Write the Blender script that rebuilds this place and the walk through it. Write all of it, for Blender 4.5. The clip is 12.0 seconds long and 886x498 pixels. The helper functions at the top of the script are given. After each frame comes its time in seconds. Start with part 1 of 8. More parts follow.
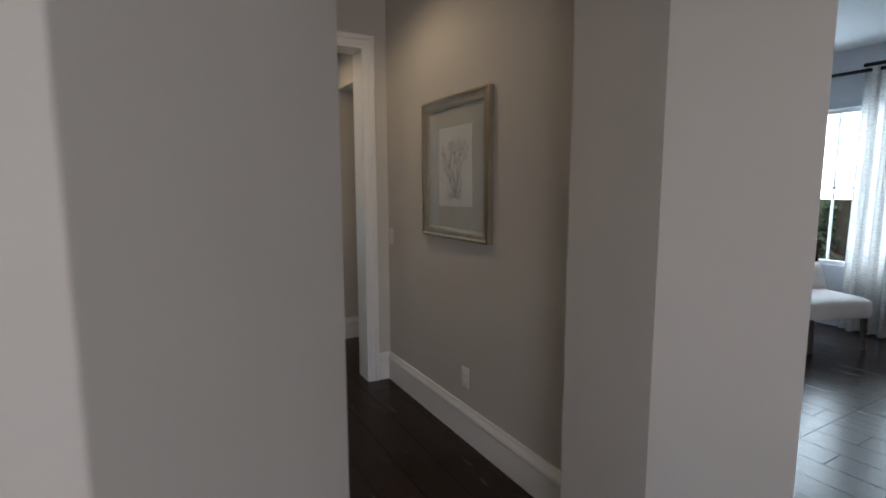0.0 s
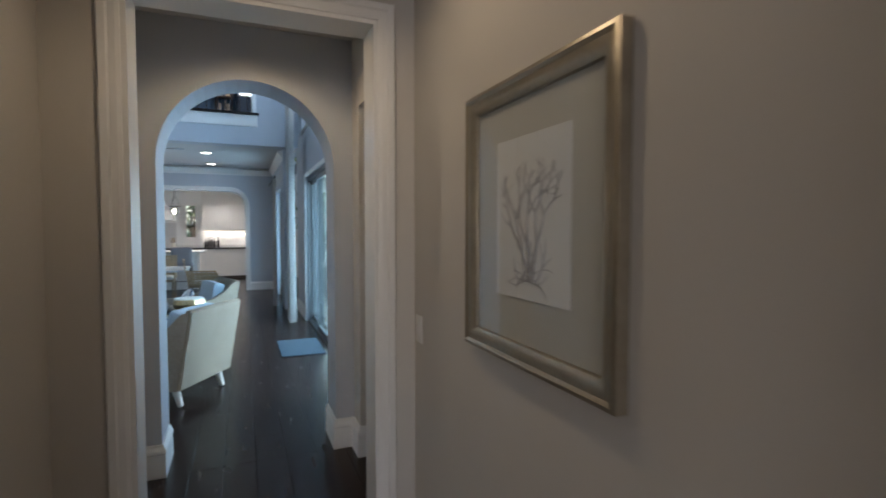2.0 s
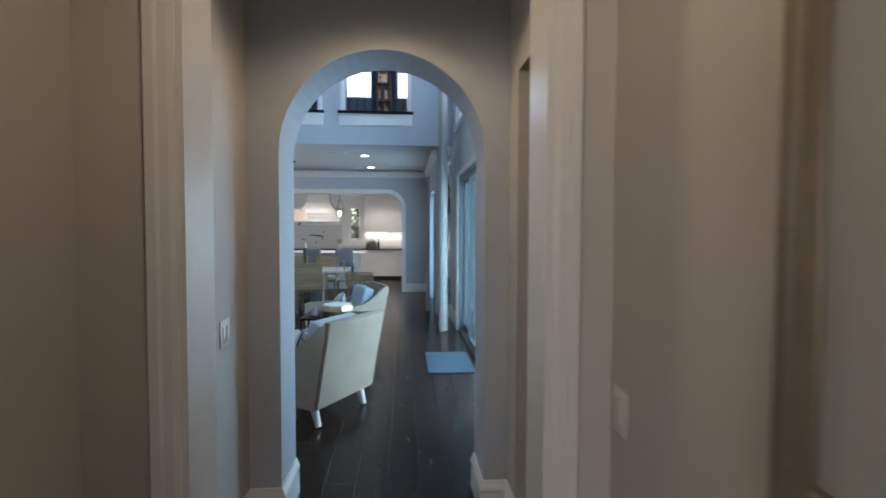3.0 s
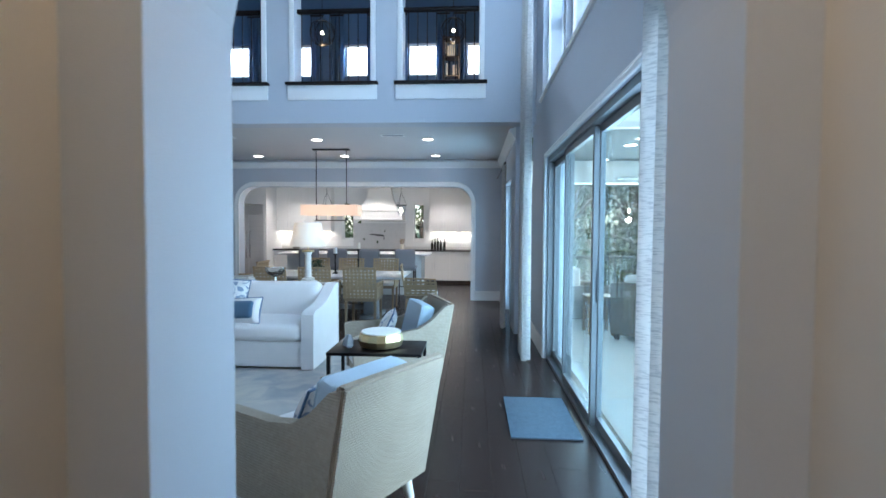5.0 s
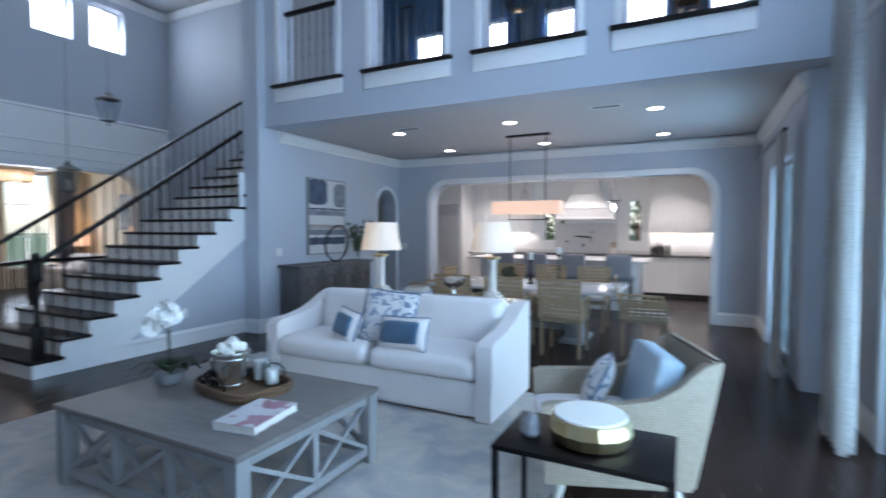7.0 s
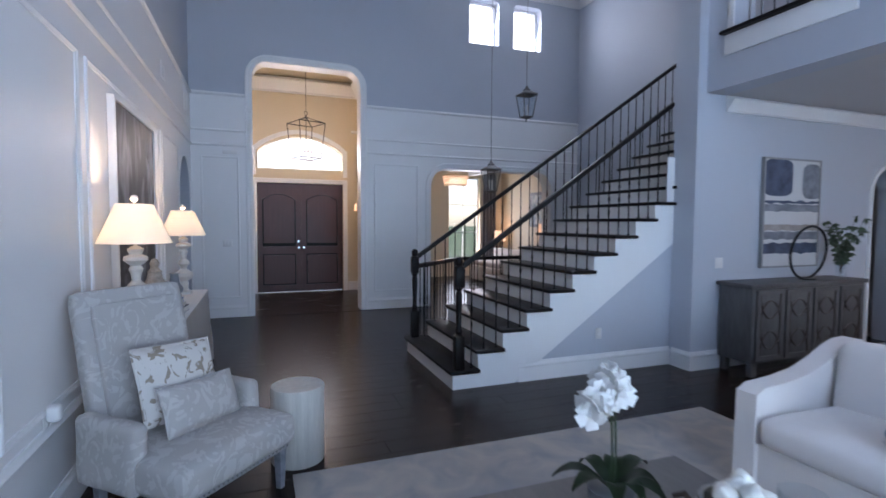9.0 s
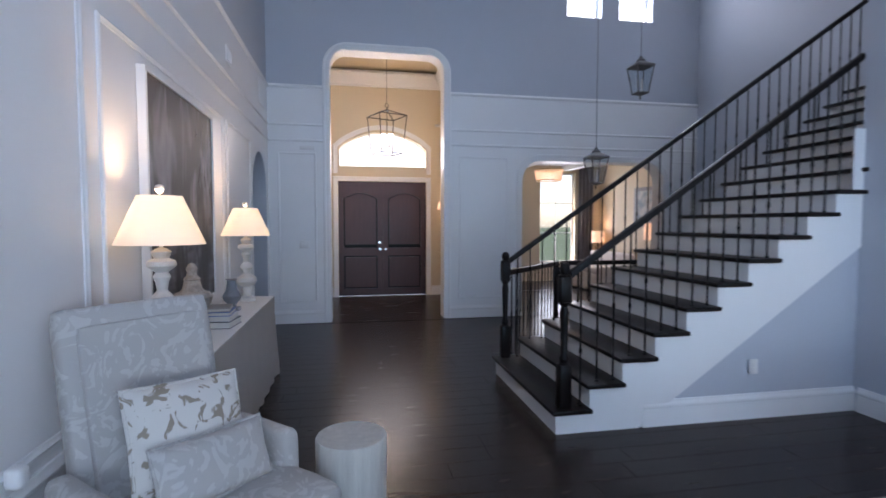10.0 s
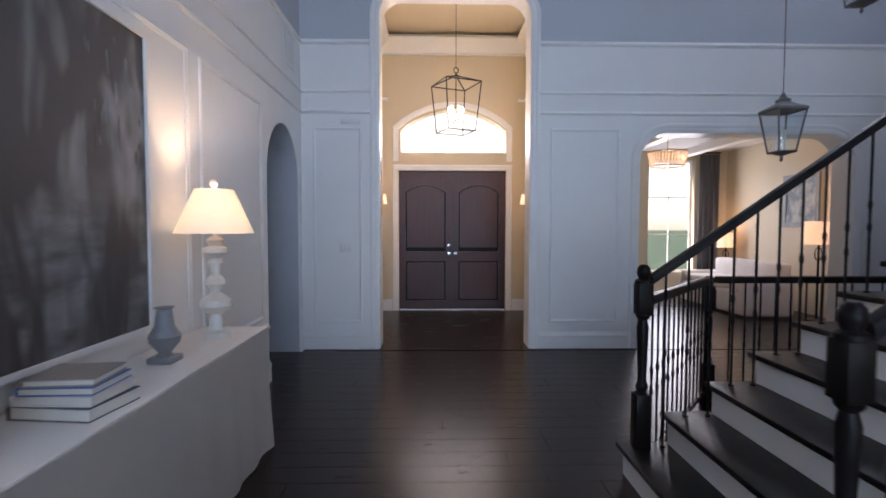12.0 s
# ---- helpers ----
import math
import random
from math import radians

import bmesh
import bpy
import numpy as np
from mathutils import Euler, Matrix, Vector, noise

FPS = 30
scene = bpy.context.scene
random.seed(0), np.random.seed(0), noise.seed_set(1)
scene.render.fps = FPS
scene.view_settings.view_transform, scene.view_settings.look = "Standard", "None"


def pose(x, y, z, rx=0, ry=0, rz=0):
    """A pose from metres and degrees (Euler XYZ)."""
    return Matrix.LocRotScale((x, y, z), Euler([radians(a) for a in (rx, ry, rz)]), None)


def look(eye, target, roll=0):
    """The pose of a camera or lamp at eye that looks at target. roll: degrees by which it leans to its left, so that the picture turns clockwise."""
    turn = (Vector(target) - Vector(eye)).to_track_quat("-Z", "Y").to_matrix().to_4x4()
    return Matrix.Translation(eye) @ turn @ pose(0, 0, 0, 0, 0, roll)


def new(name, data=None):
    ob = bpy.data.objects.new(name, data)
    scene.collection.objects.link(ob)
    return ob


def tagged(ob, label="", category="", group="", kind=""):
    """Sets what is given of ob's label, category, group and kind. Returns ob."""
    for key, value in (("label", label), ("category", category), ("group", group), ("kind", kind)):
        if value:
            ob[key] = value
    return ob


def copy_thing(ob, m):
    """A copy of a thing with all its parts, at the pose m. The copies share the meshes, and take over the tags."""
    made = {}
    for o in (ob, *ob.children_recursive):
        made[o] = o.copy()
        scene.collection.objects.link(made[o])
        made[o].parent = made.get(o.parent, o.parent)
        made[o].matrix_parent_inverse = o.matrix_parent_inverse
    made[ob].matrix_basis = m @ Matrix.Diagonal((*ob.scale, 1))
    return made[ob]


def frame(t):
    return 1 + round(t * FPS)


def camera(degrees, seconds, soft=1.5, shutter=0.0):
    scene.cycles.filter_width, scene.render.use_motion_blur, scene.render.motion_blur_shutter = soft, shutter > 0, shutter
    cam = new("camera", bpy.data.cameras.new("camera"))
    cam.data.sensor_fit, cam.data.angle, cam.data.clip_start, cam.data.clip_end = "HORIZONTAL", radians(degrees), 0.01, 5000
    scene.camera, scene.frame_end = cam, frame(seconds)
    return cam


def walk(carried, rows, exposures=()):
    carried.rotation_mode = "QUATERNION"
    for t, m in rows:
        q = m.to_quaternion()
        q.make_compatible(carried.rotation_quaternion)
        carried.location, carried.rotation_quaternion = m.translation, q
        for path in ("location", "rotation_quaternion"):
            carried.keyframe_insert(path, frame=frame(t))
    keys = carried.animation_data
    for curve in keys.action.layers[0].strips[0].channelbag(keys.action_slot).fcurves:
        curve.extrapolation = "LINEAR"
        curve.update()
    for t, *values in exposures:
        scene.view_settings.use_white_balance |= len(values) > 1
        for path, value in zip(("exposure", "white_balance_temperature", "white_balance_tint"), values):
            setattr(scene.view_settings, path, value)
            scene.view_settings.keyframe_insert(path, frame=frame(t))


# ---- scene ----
cam = camera(83.8, 12.0, soft=1.6, shutter=0.4)
PATH = [
    (0, (0.689, 0.693, 1.414), (1.671, 2.418, 1.17), -0.1),
    (0.5, (0.898, 0.959, 1.44), (1.94, 2.646, 1.183), 0.3),
    (1, (1.099, 1.261, 1.52), (2.131, 2.969, 1.395), 0.2),
    (1.5, (1.275, 1.58, 1.532), (2.265, 3.315, 1.449), 0.1),
    (2, (1.41, 1.945, 1.504), (2.167, 3.794, 1.42), -0.0),
    (2.5, (1.509, 2.341, 1.518), (1.971, 4.285, 1.435), -0.1),
    (3, (1.575, 2.761, 1.525), (1.732, 4.753, 1.446), 0.2),
    (3.5, (1.555, 3.178, 1.534), (1.536, 5.176, 1.451), 0.5),
    (3.7, (1.548, 3.335, 1.545), (1.501, 5.333, 1.462), 0.6),
    (5.3, (1.541, 4.708, 1.481), (1.422, 6.703, 1.403), 0.3),
    (5.5, (1.563, 4.888, 1.505), (1.441, 6.882, 1.416), 0.3),
    (6, (1.536, 5.281, 1.495), (1.337, 7.269, 1.413), 0.2),
    (6.5, (1.409, 5.638, 1.496), (0.972, 7.588, 1.416), 0.1),
    (7, (1.23, 5.988, 1.484), (0.332, 7.774, 1.407), 0.1),
    (7.5, (0.949, 6.236, 1.528), (-0.426, 7.686, 1.44), 0.4),
    (7.7, (0.815, 6.36, 1.53), (-0.72, 7.645, 1.44), 0.3),
    (9.3, (-0.559, 6.838, 1.573), (-2.458, 7.46, 1.469), 0.2),
    (9.5, (-0.736, 6.89, 1.543), (-2.654, 7.448, 1.442), 0.1),
    (10, (-1.209, 7.008, 1.533), (-3.173, 7.373, 1.433), -0.0),
    (10.5, (-1.703, 7.07, 1.511), (-3.688, 7.298, 1.415), 0.1),
    (11, (-2.161, 7.138, 1.501), (-4.152, 7.31, 1.408), 0.3),
    (11.5, (-2.64, 7.215, 1.496), (-4.635, 7.311, 1.404), 0.1),
    (12, (-3.187, 7.323, 1.466), (-5.184, 7.367, 1.376), 0.1),
]
EXPO = [(0.0, 0.95, 6500, 12), (3.2, 1.0, 6450, 12), (5.3, 1.45, 6100, 12), (6.5, 1.38, 6050, 15), (7.5, 1.28, 6250, 21), (9.5, 1.2, 6550, 28), (12.0, 1.35, 6900, 28)]
walk(cam, [(t, look(eye, target, roll)) for t, eye, target, roll in PATH], EXPO)

# ---- world, sun, daylight, exposure ----
world = bpy.data.worlds.new("sky")
scene.world = world
world.use_nodes = True
wn = world.node_tree.nodes
sky = wn.new("ShaderNodeTexSky")
sky.sky_type, sky.sun_disc = "NISHITA", False
sky.sun_elevation, sky.sun_rotation = radians(49), radians(197)
wn["Background"].inputs[1].default_value = 0.15
world.node_tree.links.new(sky.outputs[0], wn["Background"].inputs[0])


def lamp(name, kind, m, power, colour, size=0.1, size_y=None, spot=None):
    d = bpy.data.lights.new(name, kind)
    d.energy, d.color = power if kind == "SUN" else power * 0.35, colour
    if kind == "AREA":
        d.shape = "RECTANGLE" if size_y else "DISK"
        d.size = size
        if size_y:
            d.size_y = size_y
    elif kind == "SUN":
        d.angle = size
    else:
        d.shadow_soft_size = size
    if spot:
        d.spot_size, d.spot_blend = radians(spot), 0.6
    ob = new(name, d)
    ob.matrix_world = m
    return ob


DAY = (0.44, 0.70, 1.0)
WARM = (1.0, 0.72, 0.44)
SOFT = (1.0, 0.80, 0.56)
COOL = (1.0, 0.93, 0.86)
lamp("sun", "SUN", look((-3, -10, 12), (0, 0, 0)), 4.0, (1.0, 0.95, 0.88), radians(0.5))
# sky light through the great room's glass doors and the clerestory above them
lamp("daylight", "AREA", look((2.57, 8.1, 1.15), (0, 8.4, 1.15)), 190, DAY, 3.9, 2.2)
lamp("daylight", "AREA", look((2.57, 8.75, 4.55), (0, 8.75, 3.6)), 200, DAY, 4.3, 2.2)
lamp("daylight", "AREA", look((2.36, 12.9, 1.2), (0, 12.9, 1.1)), 70, DAY, 1.2, 2.2)
# stair hall windows, the front room's window, the transom and the bedroom window
lamp("daylight", "AREA", look((-9.25, 11.4, 5.45), (-6, 11.2, 4.0)), 80, (0.7, 0.86, 1.0), 1.4, 1.0)
lamp("daylight", "AREA", look((-13.9, 12.5, 1.7), (-10, 11.8, 1.3)), 60, (0.85, 0.93, 1.0), 1.1, 2.0)
lamp("daylight", "AREA", look((-11.95, 7.68, 3.0), (-9, 7.68, 2.0)), 30, (0.95, 0.97, 1.0), 1.6, 0.5)
lamp("daylight", "AREA", look((6.80, 3.15, 1.45), (2, 2.4, 1.0)), 170, (0.62, 0.82, 1.0), 1.6, 2.0)
lamp("daylight", "AREA", look((-0.9, 14.3, 4.76), (-0.9, 12, 4.2)), 220, DAY, 5.0, 0.6)
# fill light in an added bedroom window, unseen behind the start of the walk
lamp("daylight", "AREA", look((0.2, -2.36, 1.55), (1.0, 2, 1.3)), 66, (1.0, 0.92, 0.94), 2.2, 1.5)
# area lamps for sky light at the patio's open side
lamp("daylight", "AREA", look((7.3, 9.2, 1.2), (3, 9.2, 0.4)), 400, (0.80, 0.95, 1.0), 9.0, 2.2)
lamp("daylight", "AREA", look((5.0, 14.1, 1.25), (5.0, 9.0, 0.4)), 240, (0.80, 0.95, 1.0), 4.2, 2.2)
# ceiling fittings out of view that light the hall
lamp("hall_light", "SPOT", look((1.5, 3.3, 2.72), (1.5, 3.3, 0)), 19, (1.0, 0.78, 0.52), 0.06, None, 150)
lamp("hall_light", "SPOT", look((1.5, 4.75, 2.7), (1.5, 4.75, 0)), 26, (1.0, 0.76, 0.48), 0.06, None, 150)

# ---- mesh helpers ----
from mathutils.geometry import tessellate_polygon


class Mesh:
    """A bmesh with a few shapes to put into it."""

    def __init__(self):
        self.bm = bmesh.new()

    def box(self, x0, x1, y0, y1, z0, z1, bevel=0.0, seg=2, m=None):
        g = bmesh.ops.create_cube(self.bm, size=1.0)
        vs = g["verts"]
        for v in vs:
            v.co = Vector(((x0 + x1) / 2 + v.co.x * (x1 - x0), (y0 + y1) / 2 + v.co.y * (y1 - y0), (z0 + z1) / 2 + v.co.z * (z1 - z0)))
        if m:
            for v in vs:
                v.co = m @ v.co
        if bevel:
            es = list({e for v in vs for e in v.link_edges})
            bmesh.ops.bevel(self.bm, geom=es, offset=bevel, segments=seg, affect="EDGES", profile=0.5)
        return self

    def poly(self, pts, vec, holes=()):
        """A prism: the outline pts (3D, in one plane), with holes, swept by vec."""
        loops = [[Vector(p) for p in pts]] + [[Vector(p) for p in h] for h in holes]
        flat = [p for lp in loops for p in lp]
        tris = tessellate_polygon(loops)
        vec = Vector(vec)
        a = [self.bm.verts.new(p) for p in flat]
        b = [self.bm.verts.new(p + vec) for p in flat]
        for t in tris:
            try:
                self.bm.faces.new([a[i] for i in t])
                self.bm.faces.new([b[i] for i in reversed(t)])
            except ValueError:
                pass
        i = 0
        for lp in loops:
            n = len(lp)
            for k in range(n):
                p, q = i + k, i + (k + 1) % n
                self.bm.faces.new((a[p], a[q], b[q], b[p]))
            i += n
        return self

    def lathe(self, prof, seg=24, at=(0, 0, 0), ang=0.0, squash=1.0):
        """Turns a profile of (radius, height) round the z axis."""
        rings = []
        for r, z in prof:
            if r < 1e-5:
                rings.append([self.bm.verts.new((at[0], at[1], at[2] + z))])
            else:
                rings.append([self.bm.verts.new((at[0] + r * math.cos(ang + 2 * math.pi * k / seg), at[1] + squash * r * math.sin(ang + 2 * math.pi * k / seg), at[2] + z)) for k in range(seg)])
        for r0, r1 in zip(rings, rings[1:]):
            for k in range(seg):
                j = (k + 1) % seg
                if len(r0) == 1 and len(r1) == 1:
                    continue
                if len(r0) == 1:
                    self.bm.faces.new((r0[0], r1[j], r1[k]))
                elif len(r1) == 1:
                    self.bm.faces.new((r0[k], r0[j], r1[0]))
                else:
                    self.bm.faces.new((r0[k], r0[j], r1[j], r1[k]))
        for r, flip in ((rings[0], True), (rings[-1], False)):
            if len(r) > 1:
                self.bm.faces.new(list(reversed(r)) if flip else r)
        return self

    def tube(self, pts, r, seg=8, closed=False):
        """A round bar along pts; r: a radius or one for each point."""
        pts = [Vector(p) for p in pts]
        n = len(pts)
        rs = r if isinstance(r, (list, tuple)) else [r] * n
        rings, up = [], None
        for i, p in enumerate(pts):
            if closed:
                t = pts[(i + 1) % n] - pts[i - 1]
            else:
                t = pts[min(i + 1, n - 1)] - pts[max(i - 1, 0)]
            t.normalize()
            if up is None:
                up = t.orthogonal().normalized()
            up = (up - t * up.dot(t)).normalized()
            side = t.cross(up)
            rings.append([self.bm.verts.new(p + (up * math.cos(2 * math.pi * k / seg) + side * math.sin(2 * math.pi * k / seg)) * rs[i]) for k in range(seg)])
        for i in range(n if closed else n - 1):
            a, b = rings[i], rings[(i + 1) % n]
            for k in range(seg):
                self.bm.faces.new((a[k], a[(k + 1) % seg], b[(k + 1) % seg], b[k]))
        if not closed:
            self.bm.faces.new(list(reversed(rings[0])))
            self.bm.faces.new(rings[-1])
        return self

    def bar(self, p, q, w, h=None, up=(0, 0, 1)):
        """A square bar from p to q, w wide and h high."""
        p, q = Vector(p), Vector(q)
        h = h or w
        t = (q - p).normalized()
        side = t.cross(Vector(up))
        if side.length < 1e-4:
            side = t.orthogonal()
        side.normalize()
        u = side.cross(t)
        c = [(-1, -1), (1, -1), (1, 1), (-1, 1)]
        a = [self.bm.verts.new(p + side * w / 2 * i + u * h / 2 * j) for i, j in c]
        b = [self.bm.verts.new(q + side * w / 2 * i + u * h / 2 * j) for i, j in c]
        for k in range(4):
            self.bm.faces.new((a[k], a[(k + 1) % 4], b[(k + 1) % 4], b[k]))
        self.bm.faces.new(list(reversed(a)))
        self.bm.faces.new(b)
        return self

    def sweep(self, pts, n, prof, closed=False):
        """Moulding: the profile (a: to the left of the way as seen along -n, b: along n) swept along pts with mitred corners."""
        pts, n = [Vector(p) for p in pts], Vector(n).normalized()
        k, rings = len(pts), []
        for i, p in enumerate(pts):
            t0 = (p - pts[i - 1]) if (closed or i > 0) else (pts[1] - p)
            t1 = (pts[(i + 1) % k] - p) if (closed or i < k - 1) else (p - pts[i - 1])
            s0, s1 = n.cross(t0).normalized(), n.cross(t1).normalized()
            s = (s0 + s1).normalized()
            s = s / max(0.3, s.dot(s0))
            rings.append([self.bm.verts.new(p + s * a + n * b) for a, b in prof])
        m = len(prof)
        for i in range(k if closed else k - 1):
            a, b = rings[i], rings[(i + 1) % k]
            for j in range(m):
                self.bm.faces.new((a[j], a[(j + 1) % m], b[(j + 1) % m], b[j]))
        if not closed:
            self.bm.faces.new(rings[0])
            self.bm.faces.new(list(reversed(rings[-1])))
        return self

    def cushion(self, w, d, h, m=None, puff=0.6, nx=14, ny=14, pinch=0.0, seed=0):
        """A stuffed cushion, w by d, h thick at its middle, seam round the edge."""
        top, bot = {}, {}
        for i in range(nx + 1):
            for j in range(ny + 1):
                u, v = 2 * i / nx - 1, 2 * j / ny - 1
                e = max(0.0, (1 - abs(u) ** 2.6) * (1 - abs(v) ** 2.6)) ** (0.5 * puff)
                k = 1 - pinch * (1 - v * v) * abs(u) ** 3
                l = 1 - pinch * (1 - u * u) * abs(v) ** 3
                x, y = u * w / 2 * k, v * d / 2 * l
                z = h / 2 * e * (1 + 0.10 * noise.noise((x * 7 + seed, y * 7, seed)))
                top[i, j] = self.bm.verts.new((x, y, z))
                bot[i, j] = top[i, j] if i in (0, nx) or j in (0, ny) else self.bm.verts.new((x, y, -z))
        for i in range(nx):
            for j in range(ny):
                q = ((i, j), (i + 1, j), (i + 1, j + 1), (i, j + 1))
                self.bm.faces.new([top[c] for c in q])
                self.bm.faces.new([bot[c] for c in reversed(q)])
        if m:
            for v in set(top.values()) | set(bot.values()):
                v.co = m @ v.co
        return self

    def soft(self, x0, x1, y0, y1, z0, z1, r=0.05, sag=0.0, seed=0, m=None, cuts=6):
        """A padded block with round edges and a slightly uneven skin."""
        tmp = bmesh.new()
        bmesh.ops.create_cube(tmp, size=2.0)
        bmesh.ops.subdivide_edges(tmp, edges=tmp.edges[:], cuts=cuts, use_grid_fill=True)
        tmp.verts.index_update()
        vs = [self.bm.verts.new(v.co) for v in tmp.verts]
        for f in tmp.faces:
            self.bm.faces.new([vs[v.index] for v in f.verts])
        tmp.free()
        c = Vector(((x0 + x1) / 2, (y0 + y1) / 2, (z0 + z1) / 2))
        h = Vector(((x1 - x0) / 2, (y1 - y0) / 2, (z1 - z0) / 2))
        for v in vs:
            p = Vector([math.copysign(abs(a) ** 0.6, a) * b for a, b in zip(v.co, h)])
            q = Vector([max(-b + r, min(b - r, a)) for a, b in zip(p, h)])
            dlt = p - q
            if dlt.length > 1e-6:
                p = q + dlt.normalized() * min(r, dlt.length if dlt.length < r else r)
            if sag:
                f = (1 - (p.x / h.x) ** 2) * (1 - (p.y / h.y) ** 2)
                p.z += sag * f * (1 if p.z > 0 else 0.3)
            p += Vector((noise.noise((p.x * 6 + seed, p.y * 6, p.z * 6)), noise.noise((p.x * 6, p.y * 6 + seed, p.z * 6 + 9)), noise.noise((p.x * 6 + 5, p.y * 6, p.z * 6 + seed)))) * r * 0.12
            v.co = c + p
            if m:
                v.co = m @ v.co
        return self

    def move(self, m):
        bmesh.ops.transform(self.bm, matrix=m, verts=self.bm.verts)
        return self

    def data(self, name, mat, smooth=False):
        bmesh.ops.recalc_face_normals(self.bm, faces=self.bm.faces)
        me = bpy.data.meshes.new(name)
        self.bm.to_mesh(me)
        self.bm.free()
        if mat:
            me.materials.append(mat)
        if smooth:
            for p in me.polygons:
                p.use_smooth = True
            me.set_sharp_from_angle(angle=radians(38))
        return me


def part(name, mb, mat, parent, label="", smooth=True, at=None):
    ob = new(name, mb if isinstance(mb, bpy.types.Mesh) else mb.data(name, mat, smooth))
    ob.parent = parent
    if at is not None:
        ob.matrix_basis = at
    if label:
        ob["label"] = label
    return ob


def thing(name, m, label, category, group=""):
    ob = new(name)
    ob.empty_display_size = 0.1
    ob.matrix_basis = m
    return tagged(ob, label, category, group)


def solo(name, mb, mat, label, category, group="", smooth=True, at=None):
    ob = new(name, mb.data(name, mat, smooth))
    if at is not None:
        ob.matrix_basis = at
    return tagged(ob, label, category, group)


def setting(name, mb, mat, label="", smooth=False):
    return tagged(new(name, mb.data(name, mat, smooth)), label, "", "", "structure")


def arc(u0, u1, z0, zt, r, n=8):
    """The outline of an opening from (u0, z0) up, over rounded corners of radius r, and down to (u1, z0)."""
    r = min(r, (u1 - u0) / 2)
    left = [(u0 + r - r * math.cos(a), zt - r + r * math.sin(a)) for a in [math.pi / 2 * k / n for k in range(n + 1)]]
    right = [(u0 + u1 - u, z) for u, z in reversed(left)]
    if abs(left[-1][0] - right[0][0]) < 1e-4:
        right = right[1:]
    return [(u0, z0)] + left + right + [(u1, z0)]


def to3(axis, pos, u, z):
    return (pos, u, z) if axis == "x" else (u, pos, z)


def wall(name, axis, pos, thick, u0, u1, z0, z1, mat, notches=(), holes=(), label=""):
    """A wall in the plane axis = pos, thick along +axis. notches: openings that stand on its foot; holes: those that don't."""
    out = [(u0, z0)]
    for n in sorted(notches, key=lambda q: q[0][0]):
        out += list(n)
    out += [(u1, z0), (u1, z1), (u0, z1)]
    mb = Mesh()
    mb.poly([to3(axis, pos, *p) for p in out], (thick, 0, 0) if axis == "x" else (0, thick, 0), [[to3(axis, pos, *p) for p in h] for h in holes])
    return setting(name, mb, mat, label)


def rect(u0, u1, z0, z1):
    return [(u0, z0), (u1, z0), (u1, z1), (u0, z1)]


BASE = [(0, 0), (0.022, 0), (0.022, 0.012), (0.018, 0.14), (0.024, 0.15), (0.022, 0.165), (0.012, 0.185), (0.008, 0.2), (0, 0.2)]
CROWN = [(0, 0), (0.02, 0), (0.03, -0.02), (0.075, -0.02), (0.10, -0.05), (0.02, -0.15), (0.02, -0.17), (0, -0.17)]
CASE = [(0, 0), (0, 0.016), (0.02, 0.02), (0.05, 0.02), (0.06, 0.027), (0.09, 0.027), (0.098, 0.02), (0.098, 0)]
RAIL = [(0, 0), (0.018, 0.004), (0.03, 0.02), (0.03, 0.03), (0.018, 0.045), (0.012, 0.06), (0, 0.06)]
PANEL = [(0, 0), (0, 0.012), (0.012, 0.018), (0.022, 0.012), (0.034, 0.008), (0.034, 0)]


def moulding(name, pts, n, prof, mat, closed=False):
    return setting(name, Mesh().sweep(pts, n, prof, closed), mat)


def skirting(pts):
    """Baseboard along plan points; the room lies to the left of the way."""
    return moulding("baseboard", [(x, y, 0) for x, y in pts], (0, 0, 1), BASE, WHITE)

